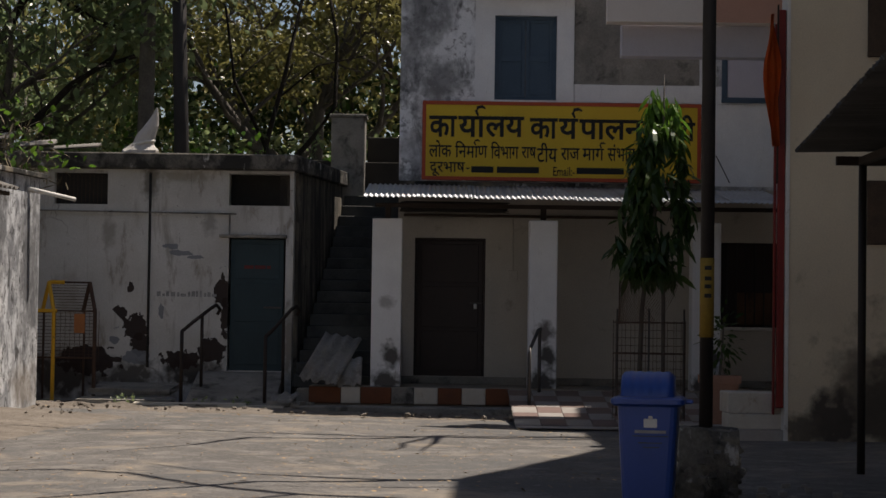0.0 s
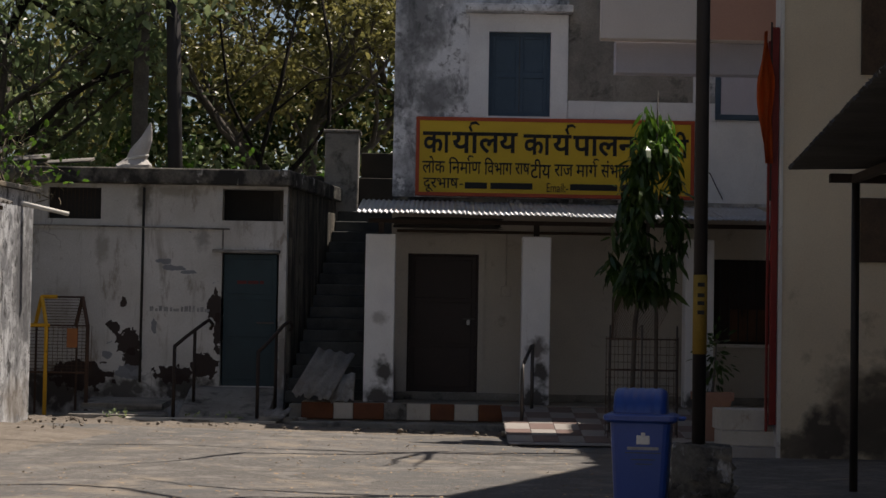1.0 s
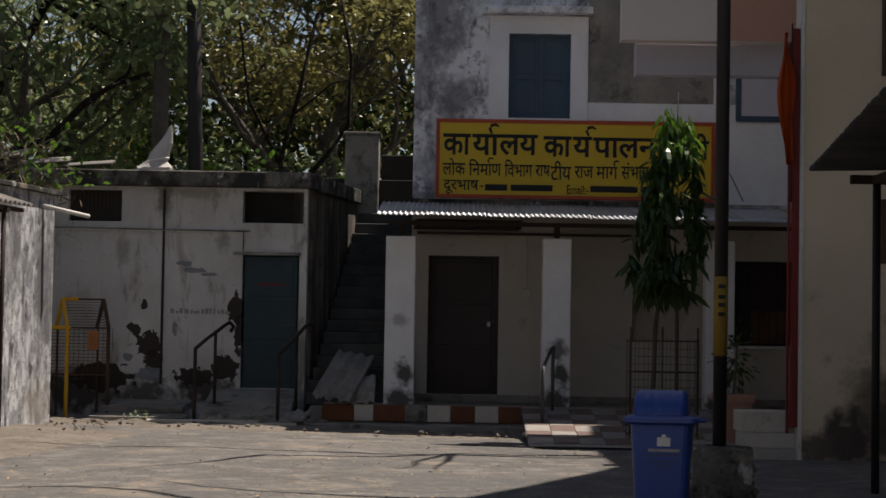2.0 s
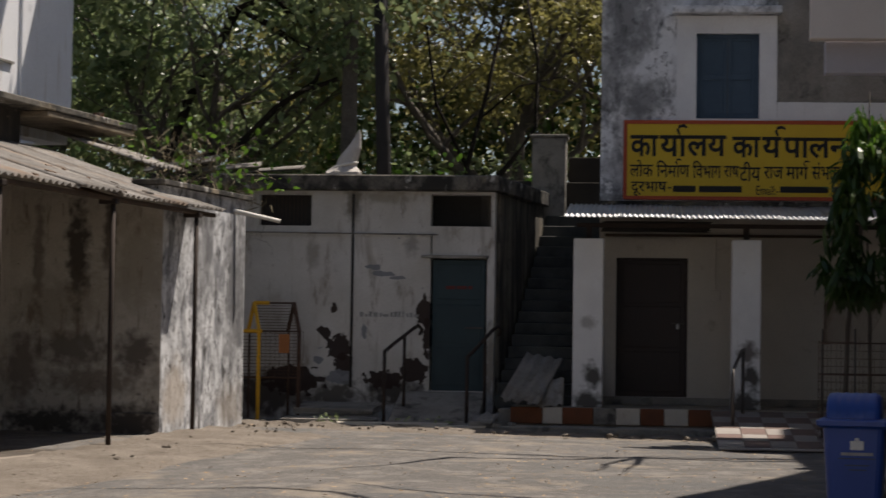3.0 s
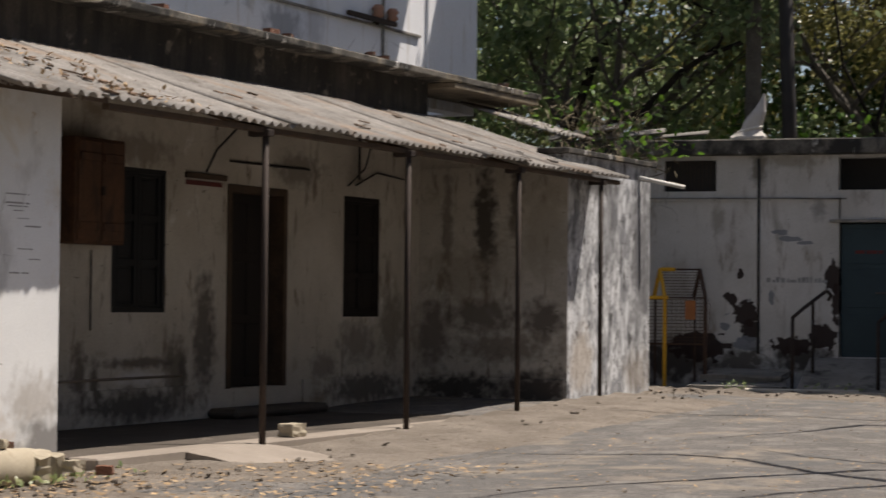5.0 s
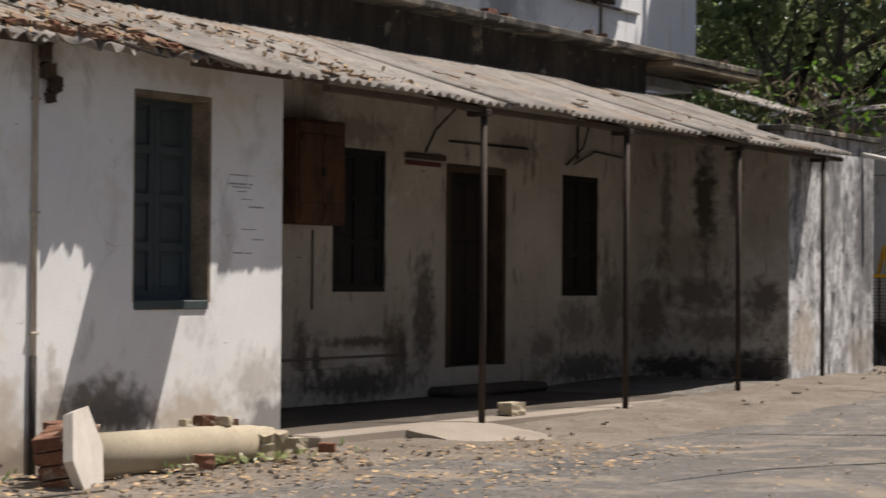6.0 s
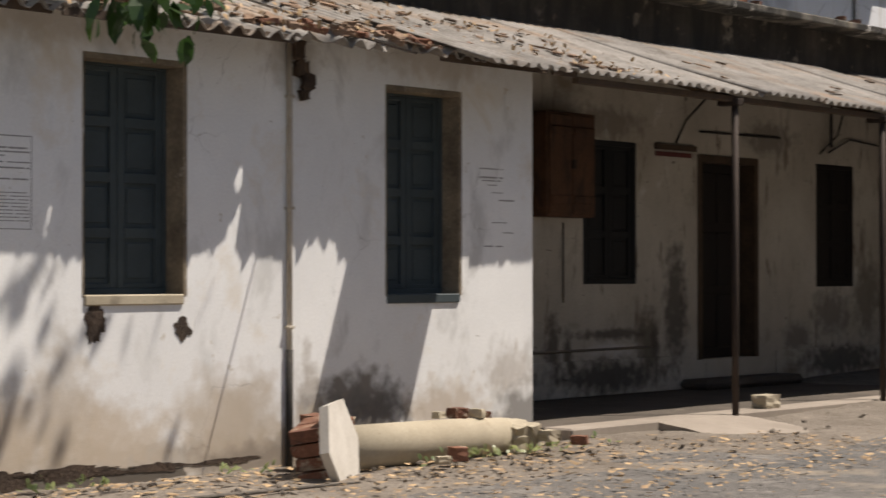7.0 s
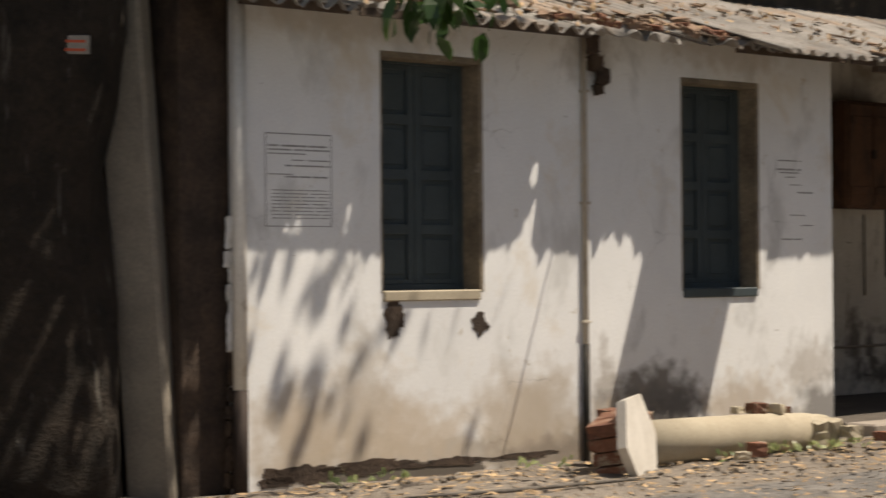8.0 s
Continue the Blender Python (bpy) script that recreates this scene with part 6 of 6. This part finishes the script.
    part("wire", tube([(-w / 2 + 0.12 - 0.13 * f, -dp / 2 * (1 - f), h + 0.42 * f), (w / 2 - 0.13 * f, -dp / 2 * (1 - f), h + 0.42 * f)], 0.004, 4), M_RUSTWIRE, bar)
for k in range(10):
    x = -w / 2 + 0.15 + 0.07 * k
    part("wire", tube([(x, -dp / 2, 0.62), (x, -dp / 2, h)], 0.0035, 4), M_RUSTWIRE, bar)
part("plate", box(0.06, 0.22, -dp / 2 - 0.02, -dp / 2 - 0.01, 0.98, 1.26, 0.004), M_ORANGEBOARD, bar, "orange plate")

# on and behind the store roof
bag = thing("plastic_sheeting", "torn white plastic sheeting bundled on the roof", "sheeting", pose(-4.72, 31.5, 3.79))
bm = bmesh.new()
pts = [(0.0, 0.0, 0.0, 0.30), (0.02, 0, 0.12, 0.28), (0.06, 0, 0.22, 0.16), (0.10, 0, 0.34, 0.15), (0.18, 0, 0.5, 0.11), (0.24, 0, 0.66, 0.05), (0.26, 0, 0.78, 0.012)]
rings = []
for i, (x, y, z, r) in enumerate(pts):
    rings.append([bm.verts.new((x + r * math.cos(a * math.tau / 12) * (1 + 0.25 * noise.noise(Vector((a, i, 2)))), y + 0.7 * r * math.sin(a * math.tau / 12), z + 0.05 * noise.noise(Vector((a * 0.9, i, 7))))) for a in range(12)])
for r, s in zip(rings, rings[1:]):
    for k in range(12):
        bm.faces.new((r[k], r[(k + 1) % 12], s[(k + 1) % 12], s[k]))
bm.faces.new(rings[-1])
part("folded_sheet", bm, M_PLASTIC, bag)
part("tie", tube([(0.06 + 0.17 * math.cos(a * math.tau / 10), 0.13 * math.sin(a * math.tau / 10), 0.24 + 0.04 * math.cos(a * math.tau / 10)) for a in range(11)], 0.02, 5), M_WHITEP, bag)
single("utility_pole", tube([(-4.20, 33.8, -0.1), (-4.37, 33.8, 4.2), (-4.55, 33.8, 9.5)], [0.135, 0.125, 0.115], 10), M_POLE, "dark steel utility pole behind the store", "pole", smooth=True)
for k, (x, y, z, yaw, tilt) in enumerate([(-6.9, 30.3, 3.80, 8, 10), (-7.6, 30.35, 3.81, -6, 14), (-6.3, 30.45, 3.80, 3, 8)]):
    bm = corrugated(1.1, 0.6, runs=2, seed=95 + k, ragged=0.03)
    single("roof_sheet_scrap", bm, M_ASB, "loose asbestos sheet scrap lying on the store roof", "roof sheet", pose(x, y, z, tilt, -tilt * 0.6, yaw), group="sheet scraps", smooth=True)

# ------------------------------------------------------------------ annexe side
part("window_panel", box(4.93, 6.5, 23.84, 23.898, 4.5, 6.8, 0.006), M_TIMBER, annexe, "dark shuttered window")
part("lower_window", box(4.93, 6.5, 23.84, 23.898, 2.3, 3.05, 0.006), M_TIMBER, annexe)
part("salmon_face", box(3.62, 4.6, 27.585, 27.598, 5.44, 6.7), M_PINK, annexe)
part("plinth", box(2.95, 4.02, 23.95, 25.6, -0.1, 0.11, 0.008), M_TILEW, annexe)
for i in range(4):
    for j in range(4):
        part("plinth_tile", box(2.955 + 0.266 * i, 2.955 + 0.266 * i + 0.262, 23.955 + 0.41 * j, 23.955 + 0.41 * j + 0.405, 0.111, 0.122, 0.002), M_TILEW, annexe)
part("entrance_step", box(3.37, 4.02, 24.1, 24.7, 0.123, 0.30, 0.008), M_MARBLE, annexe, "cream stone step")
part("entrance_step", box(3.37, 4.02, 24.15, 24.9, 0.302, 0.55, 0.01), M_MARBLE, annexe, "cream stone step")
gt = thing("red_gate", "folded dark red steel gate at the annexe entrance", "gate")
part("stile", box(3.90, 3.98, 23.92, 24.0, 0.38, 5.05, 0.006), M_RED, gt)
for k in range(3):
    part("fold", box(3.87 + 0.012 * k, 3.895 + 0.012 * k, 24.02 + 0.08 * k, 24.08 + 0.08 * k, 0.30, 4.9, 0.004), M_RED, gt)
fl = bmesh.new()
rows = []
for i in range(15):
    z = 4.98 - 1.55 * i / 14
    wv = 0.02 + 0.062 * min(1, i / 5) * (1 if i < 11 else (15 - i) / 4)
    rows.append([fl.verts.new((3.80 + wv * (j - 4) / 4 + 0.03 * math.sin(i * 0.7 + j * 0.5) * 0.6 + (0.05 * max(0, i - 9) / 5), 23.80 + 0.05 * math.sin(j * 1.9 + i * 0.35), z)) for j in range(9)])
for a, b in zip(rows, rows[1:]):
    for j in range(8):
        fl.faces.new((a[j], a[j + 1], b[j + 1], b[j]))
bmesh.ops.solidify(fl, geom=fl.faces[:], thickness=0.006)
flag = thing("flag", "saffron cloth flag hanging by the red gate", "flag")
part("cloth", fl, M_FLAG, flag, smooth=True)
part("staff", tube([(3.88, 23.88, 3.0), (3.88, 23.88, 5.1)], 0.012, 6), M_STEEL, flag)

# potted plant
pot = thing("potted_plant", "tapered terracotta planter with a leafy shrub", "plant", pose(3.42, 25.3, 0.123))
bm = bmesh.new()
for (a, za), (b, zb) in (((0.16, 0.0), (0.21, 0.5)), ((0.235, 0.5), (0.24, 0.60))):
    vs = [[bm.verts.new((sx * r, sy * r, z)) for sx, sy in ((-1, -1), (1, -1), (1, 1), (-1, 1))] for r, z in ((a, za), (b, zb))]
    for k in range(4):
        bm.faces.new((vs[0][k], vs[0][(k + 1) % 4], vs[1][(k + 1) % 4], vs[1][k]))
    bm.faces.new(vs[0][::-1])
    bm.faces.new(vs[1])
part("planter", bm, M_POT, pot)
nr = np.random.default_rng(9)
part("stem", tube([(0, 0, 0.58), (0.03, 0, 0.9), (0.05, 0.02, 1.3)], [0.02, 0.015, 0.008], 6), M_BARKG, pot)
blades("foliage", np.array([0.03, 0, 1.0]) + nr.normal(size=(120, 3)) * np.array([0.09, 0.08, 0.20]), 0.12, 0.35, M_LEAFASH, pot, 9, droop=0.6)

# sapling in a wire guard
sap = thing("sapling", "slender drooping sapling inside a wire guard", "tree", pose(2.72, 26.6, 0.05))
part("stem", tube([(-0.18, 0, 0), (-0.14, 0, 1.5), (0.02, 0, 2.8), (0.12, 0, 4.0), (0.12, 0, 4.55)], [0.035, 0.03, 0.025, 0.015, 0.006], 8), M_BARKG, sap, smooth=True)
part("stem", tube([(0.15, 0.05, 0), (0.14, 0.02, 1.6), (0.10, 0, 2.6)], [0.03, 0.025, 0.012], 8), M_BARKG, sap, smooth=True)
nr = np.random.default_rng(14)
zz = 1.85 + 2.65 * nr.random(2800) ** 1.2
ww = np.interp(zz, [1.85, 2.2, 2.7, 3.3, 3.9, 4.5], [0.34, 0.54, 0.50, 0.37, 0.26, 0.09])
an = nr.random(2800) * math.tau
rr = np.sqrt(nr.random(2800)) * ww
cs = np.stack([np.interp(zz, [1.8, 4.5], [-0.03, 0.14]) + rr * np.cos(an), rr * np.sin(an) * 0.8, zz + 0.1], 1)
hi = cs[:, 2] > 3.85
lump = np.array([noise.noise(Vector((p[0] * 3.2, p[1] * 3.2, p[2] * 2.6))) for p in cs])
cs, hi = cs[lump > -0.05], hi[lump > -0.05]
blades("foliage", cs[~hi], 0.27, 0.21, M_LEAFASH, sap, 15, droop=2.2)
blades("young_leaves", cs[hi], 0.24, 0.20, M_LEAFB, sap, 16, droop=2.2)
gd = thing("tree_guard", "rusty wire mesh guard round the sapling", "guard", pose(2.68, 26.6, 0.04))
for a in range(20):
    t_ = a * math.tau / 20
    part("wire", tube([(0.47 * math.cos(t_), 0.47 * math.sin(t_), 0), (0.47 * math.cos(t_), 0.47 * math.sin(t_), 1.35)], 0.003, 4), M_RUSTWIRE, gd)
for k in range(14):
    part("hoop", tube([(0.47 * math.cos(a * math.tau / 20), 0.47 * math.sin(a * math.tau / 20), 0.02 + 0.1 * k) for a in range(21)], 0.008 if k in (9, 13) else 0.002, 4), M_RUSTWIRE, gd)
bm = bmesh.new()
for i in range(22):
    for s in (-1, 1):
        p0 = math.pi + (i - 2) * 0.09
        tube([(0.40 * math.cos(p0 + s * 0.12 * j), 0.40 * math.sin(p0 + s * 0.12 * j), 1.30 + 0.07 * j) for j in range(9)], 0.003, 3, bm)
part("netting", bm, M_RUSTWIRE, gd)
for a in (0.3, 2.5, 4.6):
    part("stake", tube([(0.49 * math.cos(a), 0.49 * math.sin(a), -0.02), (0.49 * math.cos(a), 0.49 * math.sin(a), 1.5)], 0.014, 6), M_RAIL, gd)

# dustbin
db = thing("dustbin", "blue plastic dustbin with a ribbed dome lid", "bin", pose(1.415, 14.0, 0.0, 0, 0, -9))


def frustum(levels, n=4, round_=0.05):
    bm = bmesh.new()
    rings = []
    for hx, hy, z in levels:
        ring = []
        for sx, sy, a0 in ((1, 1, 0), (-1, 1, 90), (-1, -1, 180), (1, -1, 270)):
            for k in range(n):
                a = math.radians(a0 + 90 * k / (n - 1))
                ring.append(bm.verts.new((sx * (hx - round_) + round_ * math.cos(a), sy * (hy - round_) + round_ * math.sin(a), z)))
        rings.append(ring)
    for r, s in zip(rings, rings[1:]):
        for k in range(len(r)):
            bm.faces.new((r[k], r[(k + 1) % len(r)], s[(k + 1) % len(r)], s[k]))
    bm.faces.new(rings[0][::-1])
    bm.faces.new(rings[-1])
    return bm


part("body", frustum([(0.155, 0.16, 0.0), (0.165, 0.17, 0.05), (0.205, 0.205, 0.76), (0.21, 0.21, 0.79)]), M_BIN, db, smooth=False)
part("rim", frustum([(0.225, 0.225, 0.77), (0.25, 0.25, 0.785), (0.25, 0.25, 0.815), (0.22, 0.22, 0.83)]), M_BIN, db)
part("handle_lip", box(0.20, 0.30, -0.10, 0.10, 0.785, 0.812, 0.01), M_BIN, db)
bm = bmesh.new()
rings = []
for i in range(13):
    a = math.pi * i / 12
    ring = []
    for k in range(25):
        x = -0.185 + 0.36 * k / 24
        rib = (0.005 if (k % 4) < 2 else 0) - (0.03 if k in (0, 24) else 0.008 if k in (1, 23) else 0)
        ring.append(bm.verts.new((x, -(0.195 + rib) * math.cos(a), 0.832 + (0.165 + rib) * math.sin(a))))
    rings.append(ring)
for r, s in zip(rings, rings[1:]):
    for k in range(24):
        bm.faces.new((r[k], r[k + 1], s[k + 1], s[k]))
for k in (0, 24):
    bm.faces.new([r[k] for r in rings])
part("lid", bm, M_BIN, db, "ribbed dome lid", smooth=True)
bm = box(-0.025, 0.065, -0.206, -0.190, 0.625, 0.685, 0.004)
box(0.005, 0.035, -0.206, -0.190, 0.685, 0.705, 0.004, bm)
part("emblem", bm, M_WHITEP, db, "plain white emblem block")
part("mark", box(-0.085, 0.125, -0.204, -0.188, 0.588, 0.608), M_PAPERMARK, db)
for z, a, b in ((0.565, -0.10, 0.14), (0.52, -0.06, 0.10), (0.49, -0.03, 0.08)):
    part("mark", box(a, b, -0.202, -0.185, z, z + 0.006), M_BLUEGREY, db)

# pole in its rubble block, canopy
pl = thing("street_pole", "dark steel pole with a yellow painted band", "pole", pose(1.995, 15.5, 0))
part("shaft", tube([(0, 0, 0.50), (0, 0, 9.0)], 0.052, 12), M_POLE, pl, smooth=True)
part("yellow_band", tube([(0, 0, 1.23), (0, 0, 1.83)], 0.0545, 12), M_YELLOWBAND, pl, "yellow painted band", smooth=True)
for z in (1.74, 1.66, 1.60, 1.53):
    part("bar", box(-0.026, 0.026, -0.0565, -0.048, z, z + 0.03), M_BLACK, pl)
rng = random.Random(17)
bb = thing("pole_footing", "rough concrete and rubble block round the pole", "footing", pose(1.995, 15.5, -0.03))
bm = chunk((0.45, 0.45, 0.56), 71, 0.10, 4)
part("core", bm, M_SLAB, bb)
for k in range(70):
    s = rng.uniform(0.03, 0.06)
    f = rng.choice((0, 0, 1, 2))
    u, z = rng.uniform(-0.2, 0.2), rng.uniform(0.02, 0.42)
    p = ((u, -0.225, z), (-0.225, u, z), (0.225, u, z))[f]
    c = chunk((s, s, s), 1000 + k, 0.3)
    c.transform(pose(*p, rng.uniform(0, 90), rng.uniform(0, 90), 0))
    part("pebble", c, M_SLAB, bb)
for k in range(14):
    s = rng.uniform(0.03, 0.07)
    single("ground_rubble", chunk((s, s, s * 0.6), 1100 + k, 0.3), M_CONC, "broken stone rubble on the shaded ground", "rubble", pose(2.3 + rng.uniform(-0.1, 0.9), 15.6 + rng.uniform(-0.4, 1.5), 0.0), group="ground rubble")

cp = thing("side_canopy", "dark corrugated tin canopy on steel posts", "canopy")
for i in range(9):
    bm = corrugated(3.2, 1.3, pitch=0.09, amp=0.016, thick=0.003, runs=2, seed=40 + i, ragged=0.012)
    bm.transform(Matrix(((1, 0.092, 0, 0), (0, 1, 0, 0), (0, 0, 1, 0), (0, 0, 0, 1))))
    bm.transform(pose(3.19 - 0.092 * (18.6 - (17.35 - 1.22 * i)), 17.35 - 1.22 * i, 2.925, 0, -1.5, 0))
    part("tin_sheet", bm, M_DARKTIN, cp, smooth=True)
part("beam", box(3.55, 6.0, 18.5, 18.58, 2.795, 2.875, 0.004), M_STEEL, cp)
part("long_beam", box(3.74, 3.82, 7.0, 18.49, 2.795, 2.865, 0.004), M_STEEL, cp)
part("post", tube([(3.79, 18.54, -0.05), (3.79, 18.54, 2.795)], 0.038, 8), M_POLE, cp, smooth=True)
part("post", tube([(3.79, 11.0, -0.05), (3.79, 11.0, 2.795)], 0.038, 8), M_POLE, cp, smooth=True)
cable([(3.95, 30.9, 5.6), (4.0, 30.9, 5.0), (3.88, 30.9, 4.6)], 0.008)
cable([(3.9, 30.9, 3.95), (4.1, 30.9, 3.9), (4.3, 30.9, 3.5)], 0.008)

# plain walls added out of view to close the yard and steer bounced light
shell = thing("yard_walls", "plain unseen walls added round the yard to steer bounced light", "wall", kind="structure")
part("right_wall", box(6.2, 6.5, -12, 13.19, -0.1, 3.6), M_STAINED, shell)
# unseen wall added to carry the shading slab
part("side_wall", box(6.2, 6.5, 13.2, 23.88, -0.1, 11.198), M_TAN, annexe)
# white so that it throws sunlight back onto facade and annexe
part("rear_wall", box(-22, 6.5, -4.3, -4.0, -0.1, 7.0), M_FACADE_WHITE, shell)
part("left_wall", box(-22.3, -22, -12, 60, -0.1, 6.0), M_STAINED, shell)
part("far_wall", box(-22, 12, 60, 60.3, -0.1, 4.0), M_STAINED, shell)

# ------------------------------------------------------------------ undergrowth and litter
nr = np.random.default_rng(77)
ub = thing("undergrowth", "tangled shrubs and creepers behind the roofs", "shrubs", kind="stuff")
c = np.stack([nr.uniform(-16, 0.0, 12000), nr.uniform(36.5, 39.5, 12000), 1.5 + 3.3 * nr.random(12000) ** 0.8], 1)
keep = np.array([noise.noise(Vector((p[0] * 0.8, p[1] * 0.8, p[2] * 0.8))) > 0.02 for p in c])
blades("shrub_leaves", c[keep], 0.15, 0.5, M_LEAF, ub, 78, kind="stuff")
c = np.stack([nr.uniform(-20, 2.0, 11000), nr.uniform(46, 52, 11000), 4.0 + 4.6 * nr.random(11000) ** 1.2], 1)
c = c[[noise.noise(Vector((p[0] * 0.5, p[1] * 0.5, p[2] * 0.6))) > (-0.25 if p[0] > -9 else 0.05) for p in c]]
blades("far_leaves", c, 0.30, 0.6, M_LEAFY, ub, 79, kind="stuff")
c = np.stack([nr.uniform(-7.4, -1.0, 1500), nr.uniform(34.6, 35.6, 1500), 3.2 + 1.4 * nr.random(1500) ** 1.4], 1)
keep = np.array([noise.noise(Vector((p[0] * 1.3, 3, p[2] * 1.3))) > 0.0 for p in c])
blades("bright_shrub", c[keep], 0.13, 0.55, M_LEAFB, ub, 80, kind="stuff")
c = np.stack([nr.uniform(-17, 0.5, 10000), nr.uniform(40, 45, 10000), 3.5 + 2.8 * nr.random(10000) ** 1.8], 1)
keep = np.array([noise.noise(Vector((p[0] * 0.7, p[1] * 0.7, p[2] * 0.9))) > 0.0 for p in c])
blades("thicket_leaves", c[keep], 0.17, 0.5, M_LEAF, ub, 84, kind="stuff")
c = np.stack([nr.uniform(-7.0, 1.0, 8000), nr.uniform(41.5, 44, 8000), 3.0 + 3.6 * nr.random(8000) ** 1.3], 1)
blades("shaded_thicket", c, 0.19, 0.55, M_LEAFASH, ub, 85, kind="stuff")
dry = np.array([L(-1.6 + 1.4 * nr.random(), 11.4 + 3.2 * nr.random(), 3.2 + 0.8 * nr.random() ** 1.5) for _ in range(700)])
blades("dry_creeper", dry, 0.22, 0.07, M_STRAW, ub, 81, droop=-0.4, kind="stuff")
blades("green_creeper", dry[:170] + np.array([0.3, 0.2, 0.25]), 0.12, 0.5, M_LEAFB, ub, 82, kind="stuff")
wl = []
for _ in range(260):
    y = nr.choice([-5.2, -4.9, -3.5, -2.2, -1.6, -1.2, -0.6, 0.1]) + nr.normal() * 0.12
    p = L(0.10 + 0.85 * nr.random() * (1 if y > -2.5 else 0.3), y)
    wl.append((p.x, p.y, ground_z(p.x, p.y) + 0.05 + 0.03 * nr.random()))
for _ in range(160):
    p = (nr.choice([-5.9, -4.4, -3.3, -2.8, -5.9]) + nr.normal() * 0.1, 28.6 + nr.normal() * 0.15, 0.14 + 0.1 * nr.random())
    wl.append(p)
for _ in range(150):
    p = L(0.55 + 0.35 * nr.random(), -1.15 + 0.5 * nr.normal())
    wl.append((p.x, p.y, ground_z(p.x, p.y) + 0.05 + 0.05 * nr.random()))
blades("weeds", np.array(wl)[::2], 0.065, 0.4, M_LEAF, None, 83, droop=-0.8)
tagged(bpy.data.objects["weeds"], "small green weeds at the wall foot", "weeds", kind="stuff")


def gravel(name, n, spot, sizes, seed, material, label):
    """Loose stones and clods, joined in one mesh."""
    rng = random.Random(seed)
    bm = bmesh.new()
    for _ in range(n):
        x, y, lift = spot(rng)
        d = rng.uniform(*sizes)
        m = pose(x, y, ground_z(x, y) + lift + d * 0.2, rng.uniform(-30, 30), rng.uniform(-30, 30), rng.uniform(0, 360)) @ Matrix.Diagonal((d, d * rng.uniform(0.6, 1.2), d * rng.uniform(0.4, 0.7), 1))
        for v in bmesh.ops.create_icosphere(bm, subdivisions=1, radius=0.6, matrix=m)["verts"]:
            v.co += Vector((rng.uniform(-1, 1), rng.uniform(-1, 1), rng.uniform(-1, 1))) * d * 0.14
    return single(name, bm, material, label, "gravel", kind="stuff")


def by_kerb(rng):
    p = L(0.42 + 0.9 * rng.random() ** 1.6, 0.2 + 12.6 * rng.random())
    return p.x, p.y, 0.04


def by_steps(rng):
    return -6.3 + 7.4 * rng.random(), 27.3 + 1.2 * rng.random(), 0.03


def by_column(rng):
    p = L(0.25 + 1.3 * rng.random(), -5.6 + 6.0 * rng.random())
    return p.x, p.y, 0.03


gravel("kerb_gravel", 110, by_kerb, (0.02, 0.06), 61, M_EARTH, "loose clods and stones along the veranda edge")
gravel("step_gravel", 70, by_steps, (0.025, 0.08), 62, M_EARTH, "loose stones and plaster bits before the steps")
gravel("wall_gravel", 150, by_column, (0.015, 0.055), 63, M_EARTH, "loose clods and plaster crumbs at the wall foot")


def litter(name, n, spot, size, seed, label, lift=0.014):
    r = np.random.default_rng(seed)
    pts = []
    for _ in range(n):
        x, y = spot(r)
        pts.append((x, y, ground_z(x, y) + lift + 0.01 * r.random()))
    rr = np.array(pts)
    a = r.random(n) * math.tau
    ln = size * r.uniform(0.5, 1.3, n)
    d = np.stack([np.cos(a), np.sin(a), r.normal(size=n) * 0.10], 1)
    s = np.stack([-np.sin(a), np.cos(a), r.normal(size=n) * 0.16], 1)
    v = np.stack([rr - d * ln[:, None] / 2, rr + s * ln[:, None] * 0.28, rr + d * ln[:, None] / 2 + np.array([0, 0, 0.006]), rr - s * ln[:, None] * 0.28], 1).reshape(-1, 3)
    i = np.arange(n) * 4
    me = bpy.data.meshes.new(name)
    me.from_pydata(v.tolist(), [], np.concatenate([np.stack([i, i + 1, i + 2], 1), np.stack([i, i + 2, i + 3], 1)]).tolist())
    me.materials.append(M_DRYLEAF)
    return tagged(new(name, me), label, "leaf litter", kind="stuff")


def near_wall(r):
    p = L(0.15 + 3.2 * r.random() ** 1.5, -7.5 + 9.5 * r.random())
    return p.x, p.y


def over_yard(r):
    return -7 + 9 * r.random(), 9 + 19 * r.random() ** 1.2


litter("leaf_litter", 2200, near_wall, 0.074, 5, "dry brown fallen leaves along the wall", 0.042)
litter("yard_leaves", 2300, over_yard, 0.046, 6, "scattered dry yellow leaves on the yard")


r = np.random.default_rng(44)
rl = []
for _ in range(520):
    u, y = r.random() ** 1.4 * 2.2, -6.0 + 7.5 * r.random()
    p = LM @ (Matrix.Translation((0.48, y, 2.95)) @ SLOPE @ Vector((u, 0, 0.02 + 0.01 * r.random())))
    rl.append(tuple(p))
blades("roof_leaves", np.array(rl), 0.06, 0.5, M_DRYLEAF, None, 45, droop=0.0, up=3.0)
tagged(bpy.data.objects["roof_leaves"], "dry leaves and dirt lying on the old roof", "leaf litter", kind="stuff")
